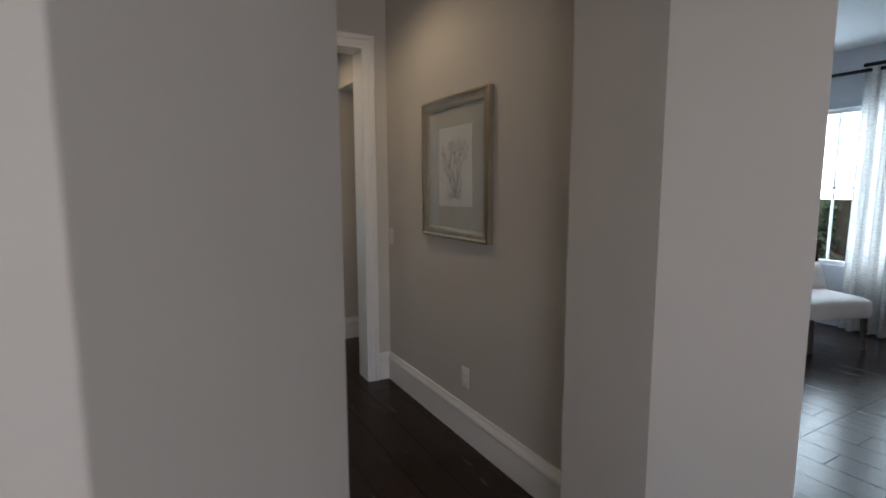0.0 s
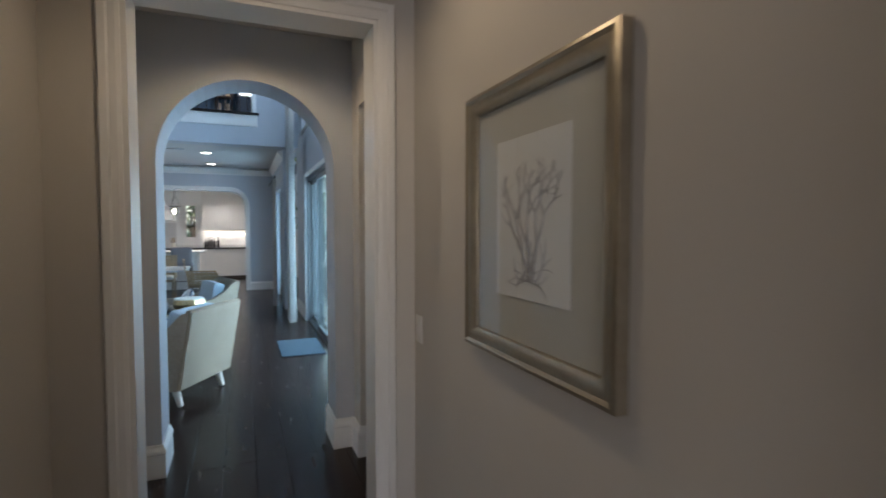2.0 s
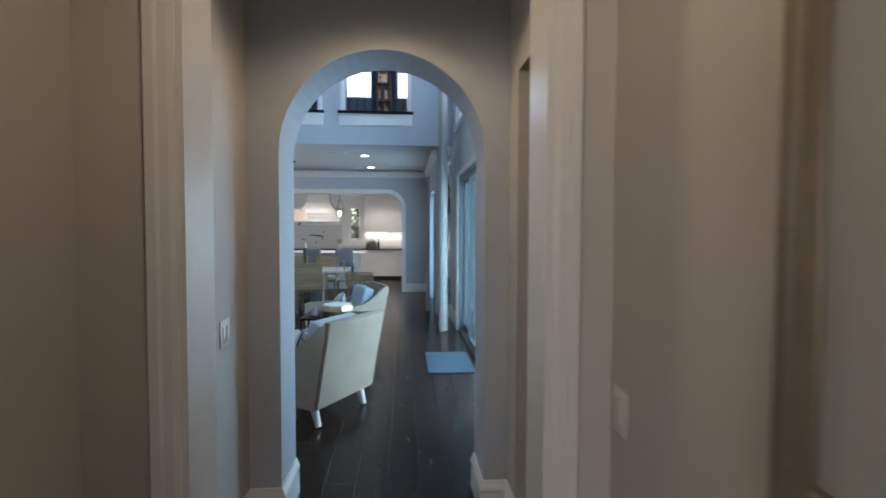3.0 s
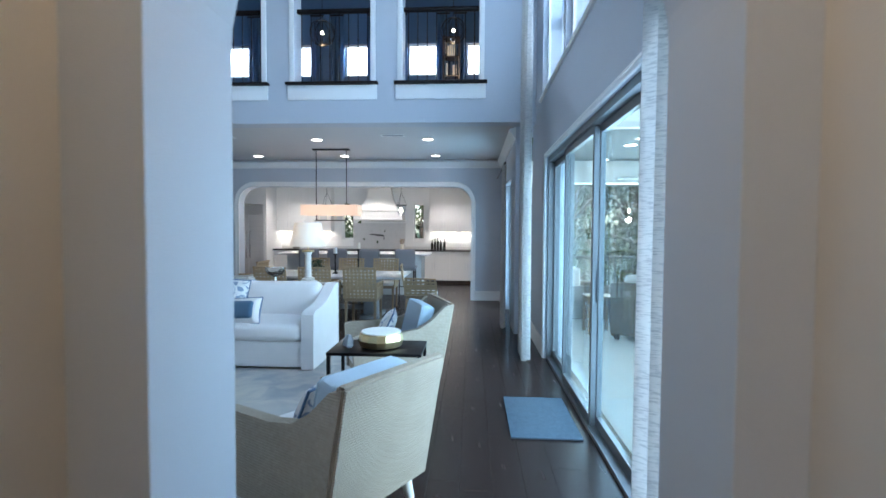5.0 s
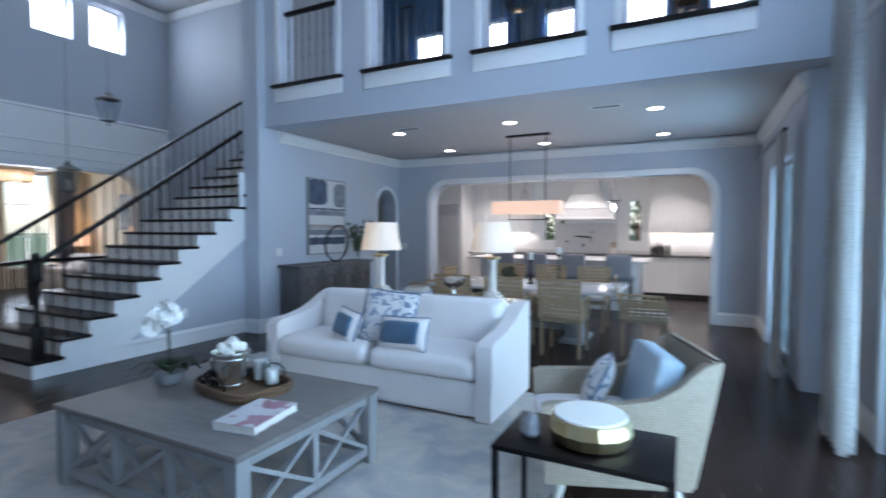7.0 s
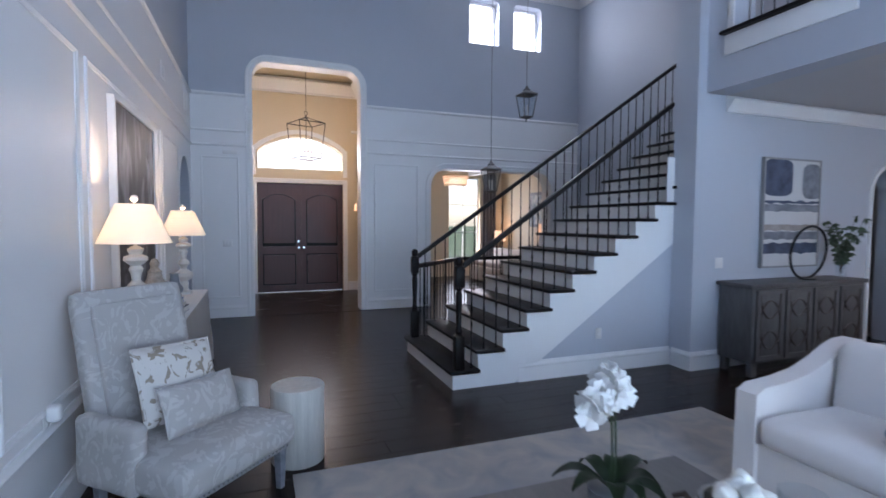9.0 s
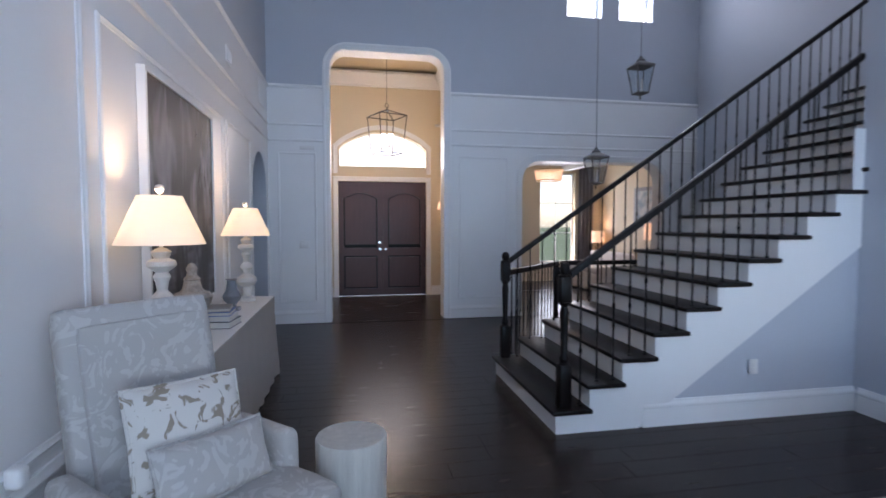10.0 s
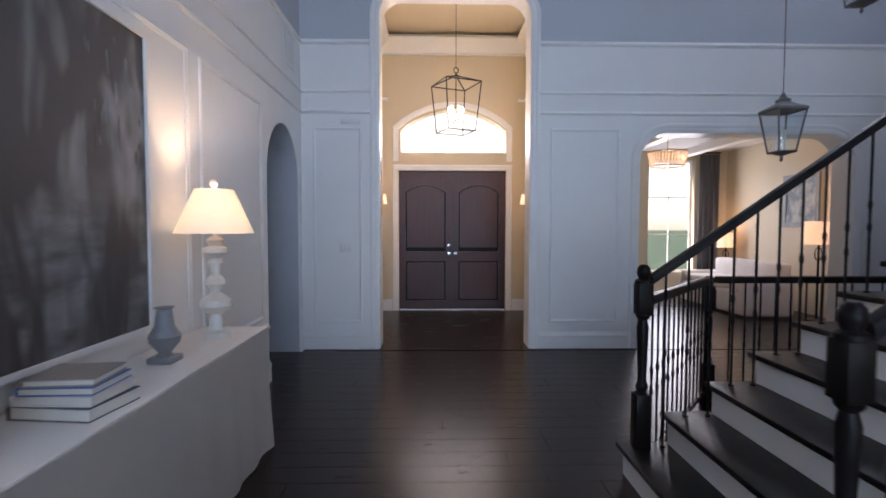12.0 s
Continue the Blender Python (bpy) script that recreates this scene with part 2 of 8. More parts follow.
# ---- materials ----
def material(name, colour, rough=0.5, metal=0.0, vary=0.08, scale=3.0, bump=0.0, bump_scale=60.0, colour2=None, rough_vary=0.08, island=0.0, spec=0.5, stretch=(1, 1, 1), sheen=0.0, coat=0.0):
    """A surface with a broad stain, a fine grain and a fine relief."""
    m = bpy.data.materials.new(name)
    m.use_nodes = True
    nt = m.node_tree
    n, l = nt.nodes, nt.links
    b = n["Principled BSDF"]
    tc = n.new("ShaderNodeTexCoord")
    mp = n.new("ShaderNodeMapping")
    mp.inputs["Scale"].default_value = stretch
    l.new(tc.outputs["Object"], mp.inputs[0])
    big, fine = n.new("ShaderNodeTexNoise"), n.new("ShaderNodeTexNoise")
    big.inputs["Scale"].default_value, fine.inputs["Scale"].default_value = scale, bump_scale
    big.inputs["Detail"].default_value, fine.inputs["Detail"].default_value = 4, 3
    l.new(mp.outputs[0], big.inputs[0])
    l.new(mp.outputs[0], fine.inputs[0])
    add = n.new("ShaderNodeMath")
    add.operation = "MULTIPLY_ADD"
    l.new(fine.outputs[0], add.inputs[0])
    add.inputs[1].default_value = 0.35
    l.new(big.outputs[0], add.inputs[2])
    ramp = n.new("ShaderNodeMapRange")
    ramp.inputs["From Min"].default_value, ramp.inputs["From Max"].default_value = 0.42, 0.93
    l.new(add.outputs[0], ramp.inputs[0])
    mix = n.new("ShaderNodeMix")
    mix.data_type = "RGBA"
    c2 = colour2 or tuple(max(0.0, c * (1 - 2 * vary)) for c in colour)
    mix.inputs[6].default_value, mix.inputs[7].default_value = (*c2, 1), (*colour, 1)
    l.new(ramp.outputs[0], mix.inputs[0])
    out = mix.outputs[2]
    if island:
        oi = n.new("ShaderNodeObjectInfo")
        hsv = n.new("ShaderNodeHueSaturation")
        mr = n.new("ShaderNodeMapRange")
        mr.inputs["To Min"].default_value, mr.inputs["To Max"].default_value = 1 - island, 1 + island
        l.new(oi.outputs["Random"], mr.inputs[0])
        l.new(mr.outputs[0], hsv.inputs["Value"])
        l.new(out, hsv.inputs["Color"])
        out = hsv.outputs[0]
    l.new(out, b.inputs["Base Color"])
    rr = n.new("ShaderNodeMapRange")
    rr.inputs["To Min"].default_value, rr.inputs["To Max"].default_value = max(0.0, rough - rough_vary), min(1.0, rough + rough_vary)
    l.new(big.outputs[0], rr.inputs[0])
    l.new(rr.outputs[0], b.inputs["Roughness"])
    b.inputs["Metallic"].default_value = metal
    b.inputs["Specular IOR Level"].default_value = spec
    b.inputs["Sheen Weight"].default_value = sheen
    b.inputs["Coat Weight"].default_value = coat
    if bump:
        bp = n.new("ShaderNodeBump")
        bp.inputs["Strength"].default_value, bp.inputs["Distance"].default_value = bump, 0.004
        l.new(fine.outputs[0], bp.inputs["Height"])
        l.new(bp.outputs[0], b.inputs["Normal"])
    return m


def emitter(name, colour, strength):
    m = bpy.data.materials.new(name)
    m.use_nodes = True
    n = m.node_tree.nodes
    b = n["Principled BSDF"]
    b.inputs["Base Color"].default_value = (0.8, 0.8, 0.78, 1)
    b.inputs["Emission Color"].default_value = (*colour, 1)
    b.inputs["Emission Strength"].default_value = strength
    return m


def glass(name, tint=(0.965, 0.985, 0.985), rough=0.0):
    """Window glass: mostly clear, with the mirror of its skin."""
    m = bpy.data.materials.new(name)
    m.use_nodes = True
    nt = m.node_tree
    n, l = nt.nodes, nt.links
    n.remove(n["Principled BSDF"])
    clear, gloss, mx, fr = n.new("ShaderNodeBsdfTransparent"), n.new("ShaderNodeBsdfGlossy"), n.new("ShaderNodeMixShader"), n.new("ShaderNodeLayerWeight")
    pw, sc = n.new("ShaderNodeMath"), n.new("ShaderNodeMath")
    pw.operation, sc.operation = "POWER", "MULTIPLY_ADD"
    pw.inputs[1].default_value, sc.inputs[1].default_value, sc.inputs[2].default_value = 5.0, 0.7, 0.03
    clear.inputs[0].default_value = (*tint, 1)
    gloss.inputs["Roughness"].default_value = rough
    fr.inputs[0].default_value = 0.5
    l.new(fr.outputs["Facing"], pw.inputs[0])
    l.new(pw.outputs[0], sc.inputs[0])
    l.new(sc.outputs[0], mx.inputs[0])
    l.new(clear.outputs[0], mx.inputs[1])
    l.new(gloss.outputs[0], mx.inputs[2])
    l.new(mx.outputs[0], n["Material Output"].inputs[0])
    return m


PAINT = material("wall_paint", (0.50, 0.53, 0.58), 0.6, vary=0.02, scale=1.2, bump=0.12, bump_scale=220)
HALL = material("hall_paint", (0.60, 0.57, 0.53), 0.6, vary=0.025, scale=1.2, bump=0.12, bump_scale=220)
WHITE = material("white_trim", (0.82, 0.82, 0.81), 0.38, vary=0.015, scale=2.0, bump=0.04, bump_scale=90)
CEIL = material("ceiling_paint", (0.57, 0.56, 0.555), 0.8, vary=0.02, scale=1.5, bump=0.1, bump_scale=160)
CREAM = material("foyer_paint", (0.66, 0.57, 0.42), 0.6, vary=0.02, scale=1.5, bump=0.1, bump_scale=200)
NAVY = material("navy_paint", (0.06, 0.13, 0.24), 0.5, vary=0.05, scale=2)
PLANK = material("dark_plank", (0.028, 0.017, 0.014), 0.27, spec=0.19, vary=0.10, scale=3, bump=0.0, bump_scale=30, island=0.06, stretch=(6, 0.8, 6), rough_vary=0.012)
SUBFLOOR = material("plank_joint", (0.010, 0.007, 0.006), 0.6)
STONE = material("patio_tile", (0.62, 0.63, 0.62), 0.6, vary=0.06, scale=4, bump=0.1, island=0.05)
BRONZE = material("bronze_frame", (0.15, 0.155, 0.16), 0.4, metal=0.2, vary=0.1)
BLACKIRON = material("black_iron", (0.012, 0.012, 0.013), 0.35, metal=0.5, vary=0.1)
BLACKWOOD = material("black_stained_wood", (0.010, 0.0075, 0.0075), 0.38, spec=0.17, vary=0.2, scale=6, stretch=(4, 4, 1))
PATIOCEIL = material("grey_patio_ceiling", (0.17, 0.19, 0.20), 0.7, vary=0.05, scale=2)
DOORWOOD = material("dark_door_wood", (0.068, 0.026, 0.028), 0.4, vary=0.12, scale=4, bump=0.2, bump_scale=30, stretch=(6, 6, 0.5))
GLASS = glass("window_glass")
DOORGLASS = glass("tinted_door_glass", (0.86, 0.96, 0.96))
LAMPGLOW = emitter("downlight_glow", (1.0, 0.93, 0.82), 6.0)
# ---- the large structure ----
EAST = 2.39      # inner face of the glass-door wall
SOUTH = 5.63     # inner face of the hall-arch wall
ENTRY = -9.09    # face of the panelled entry wall
DINE = 2.944     # dining room ceiling
BALC = 11.2      # face of the balcony wall
NORTH = 14.82    # wall between dining and kitchen
WEST = -4.25     # dining room's west wall
TOP = 6.15        # great room ceiling

# floor base under the planks
setting("floor", Mesh().box(-12.2, EAST + 0.21, 5.3, 19.0, -0.30, -0.012).box(-2.0, 6.85, -2.5, 5.3, -0.30, -0.012), SUBFLOOR, "dark joints of the hardwood floor")

# great room
arch_hall = arc(0.95, 1.994, 0, 2.43, 0.6, 12)
wall("wall_south_arch", "y", SOUTH - 0.33, 0.33, -1.6, EAST + 0.3, 0, TOP, PAINT, [arch_hall], label="painted wall with an arched opening to the hall")
small_arch = arc(-8.95, -7.85, 0, 2.53, 0.55, 12)
wall("wall_south_panelled", "y", 5.30, 0.47, ENTRY - 0.3, -1.6, 0, TOP, PAINT, [small_arch], label="white panelled wall with a small arch")
big_door = rect(6.05, 10.18, 0, 2.32)
clerestory = [rect(6.3 + 1.46 * k, 6.3 + 1.46 * k + 1.38, 3.12, 5.7) for k in range(3)]
wall("wall_east", "x", EAST, 0.22, SOUTH - 0.33, BALC + 0.3, 0, TOP, PAINT, [[big_door[0], big_door[3], big_door[2], big_door[1]]], clerestory, label="wall with sliding glass doors and clerestory windows")
foyer_open = arc(6.69, 8.50, 0, 4.22, 0.28, 8)
front_open = arc(9.80, 12.42, 0, 2.60, 0.35, 8)
stair_windows = [[(u, z) for u, z in arc(a, a + 0.62, 5.0, 5.85, 0.10, 4)] for a in (10.58, 11.52)]
wall("wall_entry", "x", ENTRY - 0.3, 0.3, 5.3, 13.9, 0, TOP, PAINT, [foyer_open, front_open], stair_windows, label="white panelled wall with openings to the foyer and front room")
wall("wall_stair_north", "y", 13.05, 0.2, ENTRY, WEST - 0.3, 0, TOP, PAINT, label="grey stair hall wall")
setting("ceiling", Mesh().box(ENTRY - 0.3, EAST + 0.3, 5.3, 14.6, TOP, TOP + 0.2), CEIL, "pale ceiling over the great room")

# balcony wall over the dining room
holes = [rect(a, b, 3.46, 6.0) for a, b in ((-3.95, -2.95), (-2.42, -1.38), (-0.92, 0.14), (0.58, 1.62))]
wall("wall_balcony", "y", BALC, 0.28, WEST - 0.3, EAST, DINE, TOP, PAINT, (), holes, label="grey balcony wall with four tall openings")
wall("wall_dining_west", "x", WEST - 0.3, 0.3, BALC - 0.12, NORTH, 0, DINE, PAINT, [arc(14.02, 14.70, 0, 2.29, 0.34, 10)], label="blue-grey dining wall with a small arch")
setting("wall_upper_west", Mesh().box(WEST - 0.3, WEST, BALC - 0.12, BALC, DINE, TOP), PAINT)
wall("wall_dining_east", "x", 2.15, 0.2, BALC + 0.3, NORTH + 0.2, 0, DINE, PAINT, [[(12.2, 0), (12.2, 2.3), (13.7, 2.3), (13.7, 0)]])
wall("wall_kitchen_opening", "y", NORTH, 0.25, WEST - 0.3, 2.15, 0, DINE, PAINT, [arc(-3.47, 1.52, 0, 2.39, 0.36, 8)], label="wall with a wide rounded opening to the kitchen")
setting("ceiling_dining", Mesh().box(WEST - 0.3, EAST, BALC + 0.28, NORTH + 0.25, DINE, 3.2), CEIL, "dining room ceiling")
setting("floor_upper", Mesh().box(WEST - 0.3, 2.45, BALC + 0.28, 14.4, 3.2, 3.3), PLANK, "upper hall floor")

# kitchen shell
KIT = 18.45
wall("wall_kitchen_north", "y", KIT, 0.2, -5.3, 3.2, 0, 2.95, WHITE, (), [rect(-2.17, -1.83, 1.19, 2.22), rect(-0.13, 0.20, 1.19, 2.22)], label="white kitchen wall with two slim windows")
wall("wall_kitchen_west", "x", -5.3, 0.2, NORTH, KIT, 0, 2.95, WHITE)
wall("wall_kitchen_east", "x", 3.0, 0.2, NORTH, KIT, 0, 2.95, WHITE)
setting("ceiling_kitchen", Mesh().box(-5.3, 3.2, NORTH + 0.25, KIT + 0.2, 2.9, 3.2), CEIL)

# hall and vestibule
HX0, HX1 = 0.79, 2.12
wall("wall_hall_east", "x", HX1, 0.25, 2.02, 5.30, 0, 2.76, HALL, [[(4.54, 0), (4.54, 2.285), (5.115, 2.285), (5.115, 0)]], label="beige hall wall")
wall("wall_hall_west", "x", HX0 - 0.2, 0.2, 2.02, 5.30, 0, 2.76, HALL, label="beige hall wall")
# angled piers on either side of the hall's mouth
setting("wall_pier_west", Mesh().poly([(1.0, 2.02, 0), (1.0, 1.645, 0), (0.62, 1.196, 0), (-1.8, 1.196, 0), (-1.8, 1.40, 0), (HX0 - 0.2, 1.60, 0), (HX0 - 0.2, 2.02, 0)], (0, 0, 2.76)), HALL, "beige angled wall end beside the hall")
setting("wall_pier_east", Mesh().poly([(1.968, 2.02, 0), (1.968, 1.645, 0), (2.222, 1.346, 0), (2.37, 1.54, 0), (2.37, 2.02, 0)], (0, 0, 2.76)), HALL, "beige angled wall end beside the hall")
wall("wall_cased_opening", "y", 4.01, 0.16, HX0, HX1, 0, 2.76, HALL, [[(1.03, 0), (1.03, 2.375), (1.955, 2.375), (1.955, 0)]], label="beige wall with a white cased opening")
setting("ceiling_hall", Mesh().box(-2.0, 6.85, -2.5, 5.30, 2.76, 2.95), CEIL, "low hall ceiling")
# side passage east of the vestibule
setting("wall_passage_north", Mesh().box(2.37, 4.2, 5.115, 5.30, 0, 2.76), HALL)
setting("wall_passage_south", Mesh().box(2.37, 4.2, 4.36, 4.54, 0, 2.76), HALL)
setting("wall_passage_end", Mesh().box(4.2, 4.4, 4.36, 5.30, 0, 2.76), HALL)
# bedroom beyond the hall's start
wall("wall_bedroom_east", "x", 6.65, 0.2, -2.5, 5.3, 0, 2.76, PAINT, (), [rect(2.3, 4.0, 0.62, 2.20)], label="grey bedroom wall with a window")
setting("wall_bedroom_north", Mesh().box(4.4, 6.65, 5.1, 5.3, 0, 2.76), PAINT)
# unseen wall; its window hole is added for the fill light
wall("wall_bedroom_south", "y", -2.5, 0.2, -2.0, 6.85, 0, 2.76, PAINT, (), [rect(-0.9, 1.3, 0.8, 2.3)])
setting("wall_bedroom_west", Mesh().box(-2.0, -1.8, -2.3, 5.3, 0, 2.76), PAINT)

# foyer
FX = -11.8
transom = [(6.78, 2.75), (6.78, 3.12)] + [(6.78 + 1.82 * k / 14, 3.12 + 0.36 * math.sin(math.pi * k / 14) ** 0.8) for k in range(1, 14)] + [(8.60, 3.12), (8.60, 2.75)]
wall("wall_foyer_front", "x", FX - 0.25, 0.25, 6.1, 9.1, 0, 4.9, CREAM, [[(6.74, 0), (6.74, 2.44), (8.61, 2.44), (8.61, 0)]], [transom], label="cream foyer wall round the front door")
setting("wall_foyer_south", Mesh().box(FX, ENTRY - 0.3, 6.2, 6.4, 0, 4.9), CREAM)
setting("wall_foyer_north", Mesh().box(FX, ENTRY - 0.3, 8.95, 9.1, 0, 4.9), CREAM)
setting("ceiling_foyer", Mesh().box(FX, ENTRY - 0.3, 6.2, 9.1, 4.75, 4.9), CREAM)

# front room beyond the entry wall
setting("wall_front_south", Mesh().box(-14.0, ENTRY - 0.3, 9.1, 9.3, 0, 3.3), CREAM)
setting("wall_front_north", Mesh().box(-14.0, ENTRY - 0.3, 13.7, 13.9, 0, 3.3), CREAM)
wall("wall_front_west", "x", -14.0, 0.2, 9.1, 13.9, 0, 3.3, CREAM, (), [rect(12.0, 13.0, 0.49, 2.92)])
setting("ceiling_front", Mesh().box(-14.0, ENTRY - 0.3, 9.1, 13.9, 3.1, 3.3), CEIL)
setting("floor_front", Mesh().box(-14.0, -12.2, 9.1, 13.9, -0.3, -0.004), PLANK)

# upstairs room seen through the balcony openings
LOFT = [(-5.75, -5.05), (-3.5, -2.9), (-2.22, -1.64), (-1.0, -0.5), (0.25, 0.85), (1.4, 1.9)]
wall("wall_loft_north", "y", 14.2, 0.2, -7.5, 2.65, 3.2, TOP, NAVY, (), [rect(a, b, 4.50, 5.14) for a, b in LOFT])
setting("wall_loft_east", Mesh().box(2.45, 2.65, BALC + 0.3, 14.2, 3.2, TOP), PAINT)
wall("wall_loft_west", "x", -7.7, 0.2, 13.25, 14.4, 3.2, TOP, NAVY)
setting("floor_landing", Mesh().box(-7.7, WEST - 0.3, 13.25, 14.4, 3.2, 3.3), PLANK)

# passages behind the two small arches
setting("wall_arch_passage", Mesh().box(-9.4, -7.0, 3.4, 3.6, 0, 2.9).box(-9.4, -9.2, 3.6, 5.3, 0, 2.9).box(-7.2, -7.0, 3.6, 5.3, 0, 2.9), HALL)
setting("ceiling_arch_passage", Mesh().box(-9.4, -7.0, 3.4, 5.3, 2.9, 3.1), CEIL)
setting("floor_arch_passage", Mesh().box(-9.2, -7.2, 3.6, 5.3, -0.012, -0.001), PLANK)
setting("wall_dining_passage", Mesh().box(-6.3, -6.1, 13.25, 15.0, 0, 2.9).box(-6.1, -4.55, 14.82, 15.0, 0, 2.9), HALL)
setting("wall_dining_passage_south", Mesh().box(-6.1, -4.55, 13.25, 13.35, 0, 2.9), HALL)
setting("ceiling_dining_passage", Mesh().box(-6.3, -4.55, 13.25, 15.0, 2.9, 3.19), CEIL)

# patio, ground and far trees
setting("ground", Mesh().box(-300, 300, -300, 300, -0.9, -0.5), material("lawn", (0.05, 0.09, 0.03), 0.9, vary=0.3, scale=0.8), "lawn round the house")
setting("patio", Mesh().box(EAST + 0.22, 7.5, 4.0, 14.2, -0.5, -0.03), STONE, "pale stone patio")
setting("patio_ceiling", Mesh().box(EAST + 0.22, 7.4, 10.75, 14.2, 2.75, 3.0), PATIOCEIL)


setting("patio_ceiling_high", Mesh().box(EAST + 0.22, 7.4, 4.0, 10.65, 3.9, 4.1), WHITE)
setting("patio_fascia", Mesh().box(EAST + 0.22, 7.4, 10.65, 10.75, 2.75, 4.1), WHITE)
# bright hazy sky outside the upper and street-side windows
SKYGLOW = emitter("sky_glow", (0.93, 0.97, 1.0), 2.2)
setting("backdrop_north", Mesh().box(-8.0, 3.0, 15.6, 15.62, 4.3, 6.0), SKYGLOW, "bright hazy sky")
setting("backdrop_east", Mesh().box(9.0, 9.02, -1.0, 8.0, 1.25, 5.0), SKYGLOW, "bright hazy sky")
setting("backdrop_stair", Mesh().box(-10.4, -10.38, 10.0, 12.8, 4.95, 6.3), SKYGLOW, "bright hazy sky")
setting("backdrop_door", Mesh().box(-13.0, -12.98, 6.2, 9.05, 2.4, 4.2), emitter("porch_glow", (0.90, 0.95, 1.0), 0.55), "bright hazy sky")

# ---- trim ----
skirting([(1.994, SOUTH), (EAST, SOUTH)])
skirting([(-7.85, 5.782), (-1.6, 5.782), (-1.6, SOUTH), (0.95, SOUTH)])
skirting([(ENTRY + 0.012, 6.59), (ENTRY + 0.012, 5.782), (-8.95, 5.782)])
skirting([(ENTRY + 0.012, 9.70), (ENTRY + 0.012, 8.60)])
skirting([(-4.5, BALC - 0.12), (WEST, BALC - 0.12), (WEST, 14.0)][::-1])
skirting([(1.52 + 0.1, NORTH), (2.15, NORTH), (2.15, 13.75)][::-1])
skirting([(-3.47 - 0.1, NORTH), (WEST, NORTH), (WEST, 14.74)])
skirting([(EAST, 10.24), (EAST, BALC + 0.3)])
skirting([(2.222, 1.346), (1.968, 1.645), (1.968, 2.02), (HX1, 2.02), (HX1, 4.01), (2.03, 4.01)])
skirting([(2.03, 4.17), (HX1, 4.17), (HX1, 4.54)])
skirting([(2.37, 5.115), (HX1, 5.115), (HX1, 5.30), (1.994, 5.30), (1.994, 5.63)])
skirting([(0.95, 5.63), (0.95, 5.30), (HX0, 5.30), (HX0, 4.17), (0.955, 4.17)])
skirting([(0.955, 4.01), (HX0, 4.01), (HX0, 2.02), (1.0, 2.02), (1.0, 1.645), (0.62, 1.196), (-1.8, 1.196)])
skirting([(4.2, 5.115), (2.37, 5.115)])
for pts in ([(WEST, BALC + 0.28), (WEST, NORTH), (2.15, NORTH), (2.15, BALC + 0.3)],):
    moulding("crown_moulding", [(x, y, DINE - 0.002) for x, y in pts[::-1]], (0, 0, 1), CROWN, WHITE)
moulding("crown_moulding", [(x, y, TOP - 0.002) for x, y in [(EAST, SOUTH), (EAST, BALC), (WEST - 0.3, BALC - 0.12), (WEST - 0.3, 13.05), (ENTRY, 13.05), (ENTRY, 5.78)]], (0, 0, 1), CROWN, WHITE)


def casing(axis, pos, normal, outline, name="door_casing", prof=CASE):
    """A moulded frame round an opening; outline runs from one foot up and over to the other."""
    pts = [to3(axis, pos, u, z) for u, z in outline]
    n = Vector(normal)
    a, b, c = Vector(pts[0]), Vector(pts[1]), Vector(pts[len(pts) // 2])
    side = n.cross(b - a)
    if side.dot(c - a) > 0:
        pts = pts[::-1]
    return moulding(name, pts, normal, prof, WHITE)


casing("x", ENTRY + 0.013, (1, 0, 0), foyer_open)
casing("x", ENTRY + 0.013, (1, 0, 0), front_open)
casing("y", NORTH, (0, -1, 0), arc(-3.47, 1.52, 0, 2.39, 0.36, 8))
casing("x", WEST, (1, 0, 0), arc(14.02, 14.70, 0, 2.29, 0.34, 10), prof=[(a * 0.6, b) for a, b in CASE])
cased = [(1.03, 0), (1.03, 2.375), (1.955, 2.375), (1.955, 0)]
SLIM = [(a * 0.72, b) for a, b in CASE]
casing("y", 4.01, (0, -1, 0), cased, prof=SLIM)
casing("y", 4.17, (0, 1, 0), cased, prof=SLIM)
setting("door_lining", Mesh().poly([(1.03, 4.0, 0), (1.03, 4.0, 2.375), (1.955, 4.0, 2.375), (1.955, 4.0, 0), (1.937, 4.0, 0), (1.937, 4.0, 2.357), (1.048, 4.0, 2.357), (1.048, 4.0, 0)], (0, 0.18, 0)), WHITE)
# white linings of the two entry-wall openings
for o in (foyer_open, front_open):
    c = sum(u for u, z in o) / len(o)
    zt = max(z for u, z in o)
    inner = [(u + (0.012 if u < c else -0.012), min(z, zt - 0.012)) for u, z in o]
    setting("opening_lining", Mesh().poly([(ENTRY - 0.31, u, z) for u, z in o + inner[::-1]], (0.323, 0, 0)), WHITE)

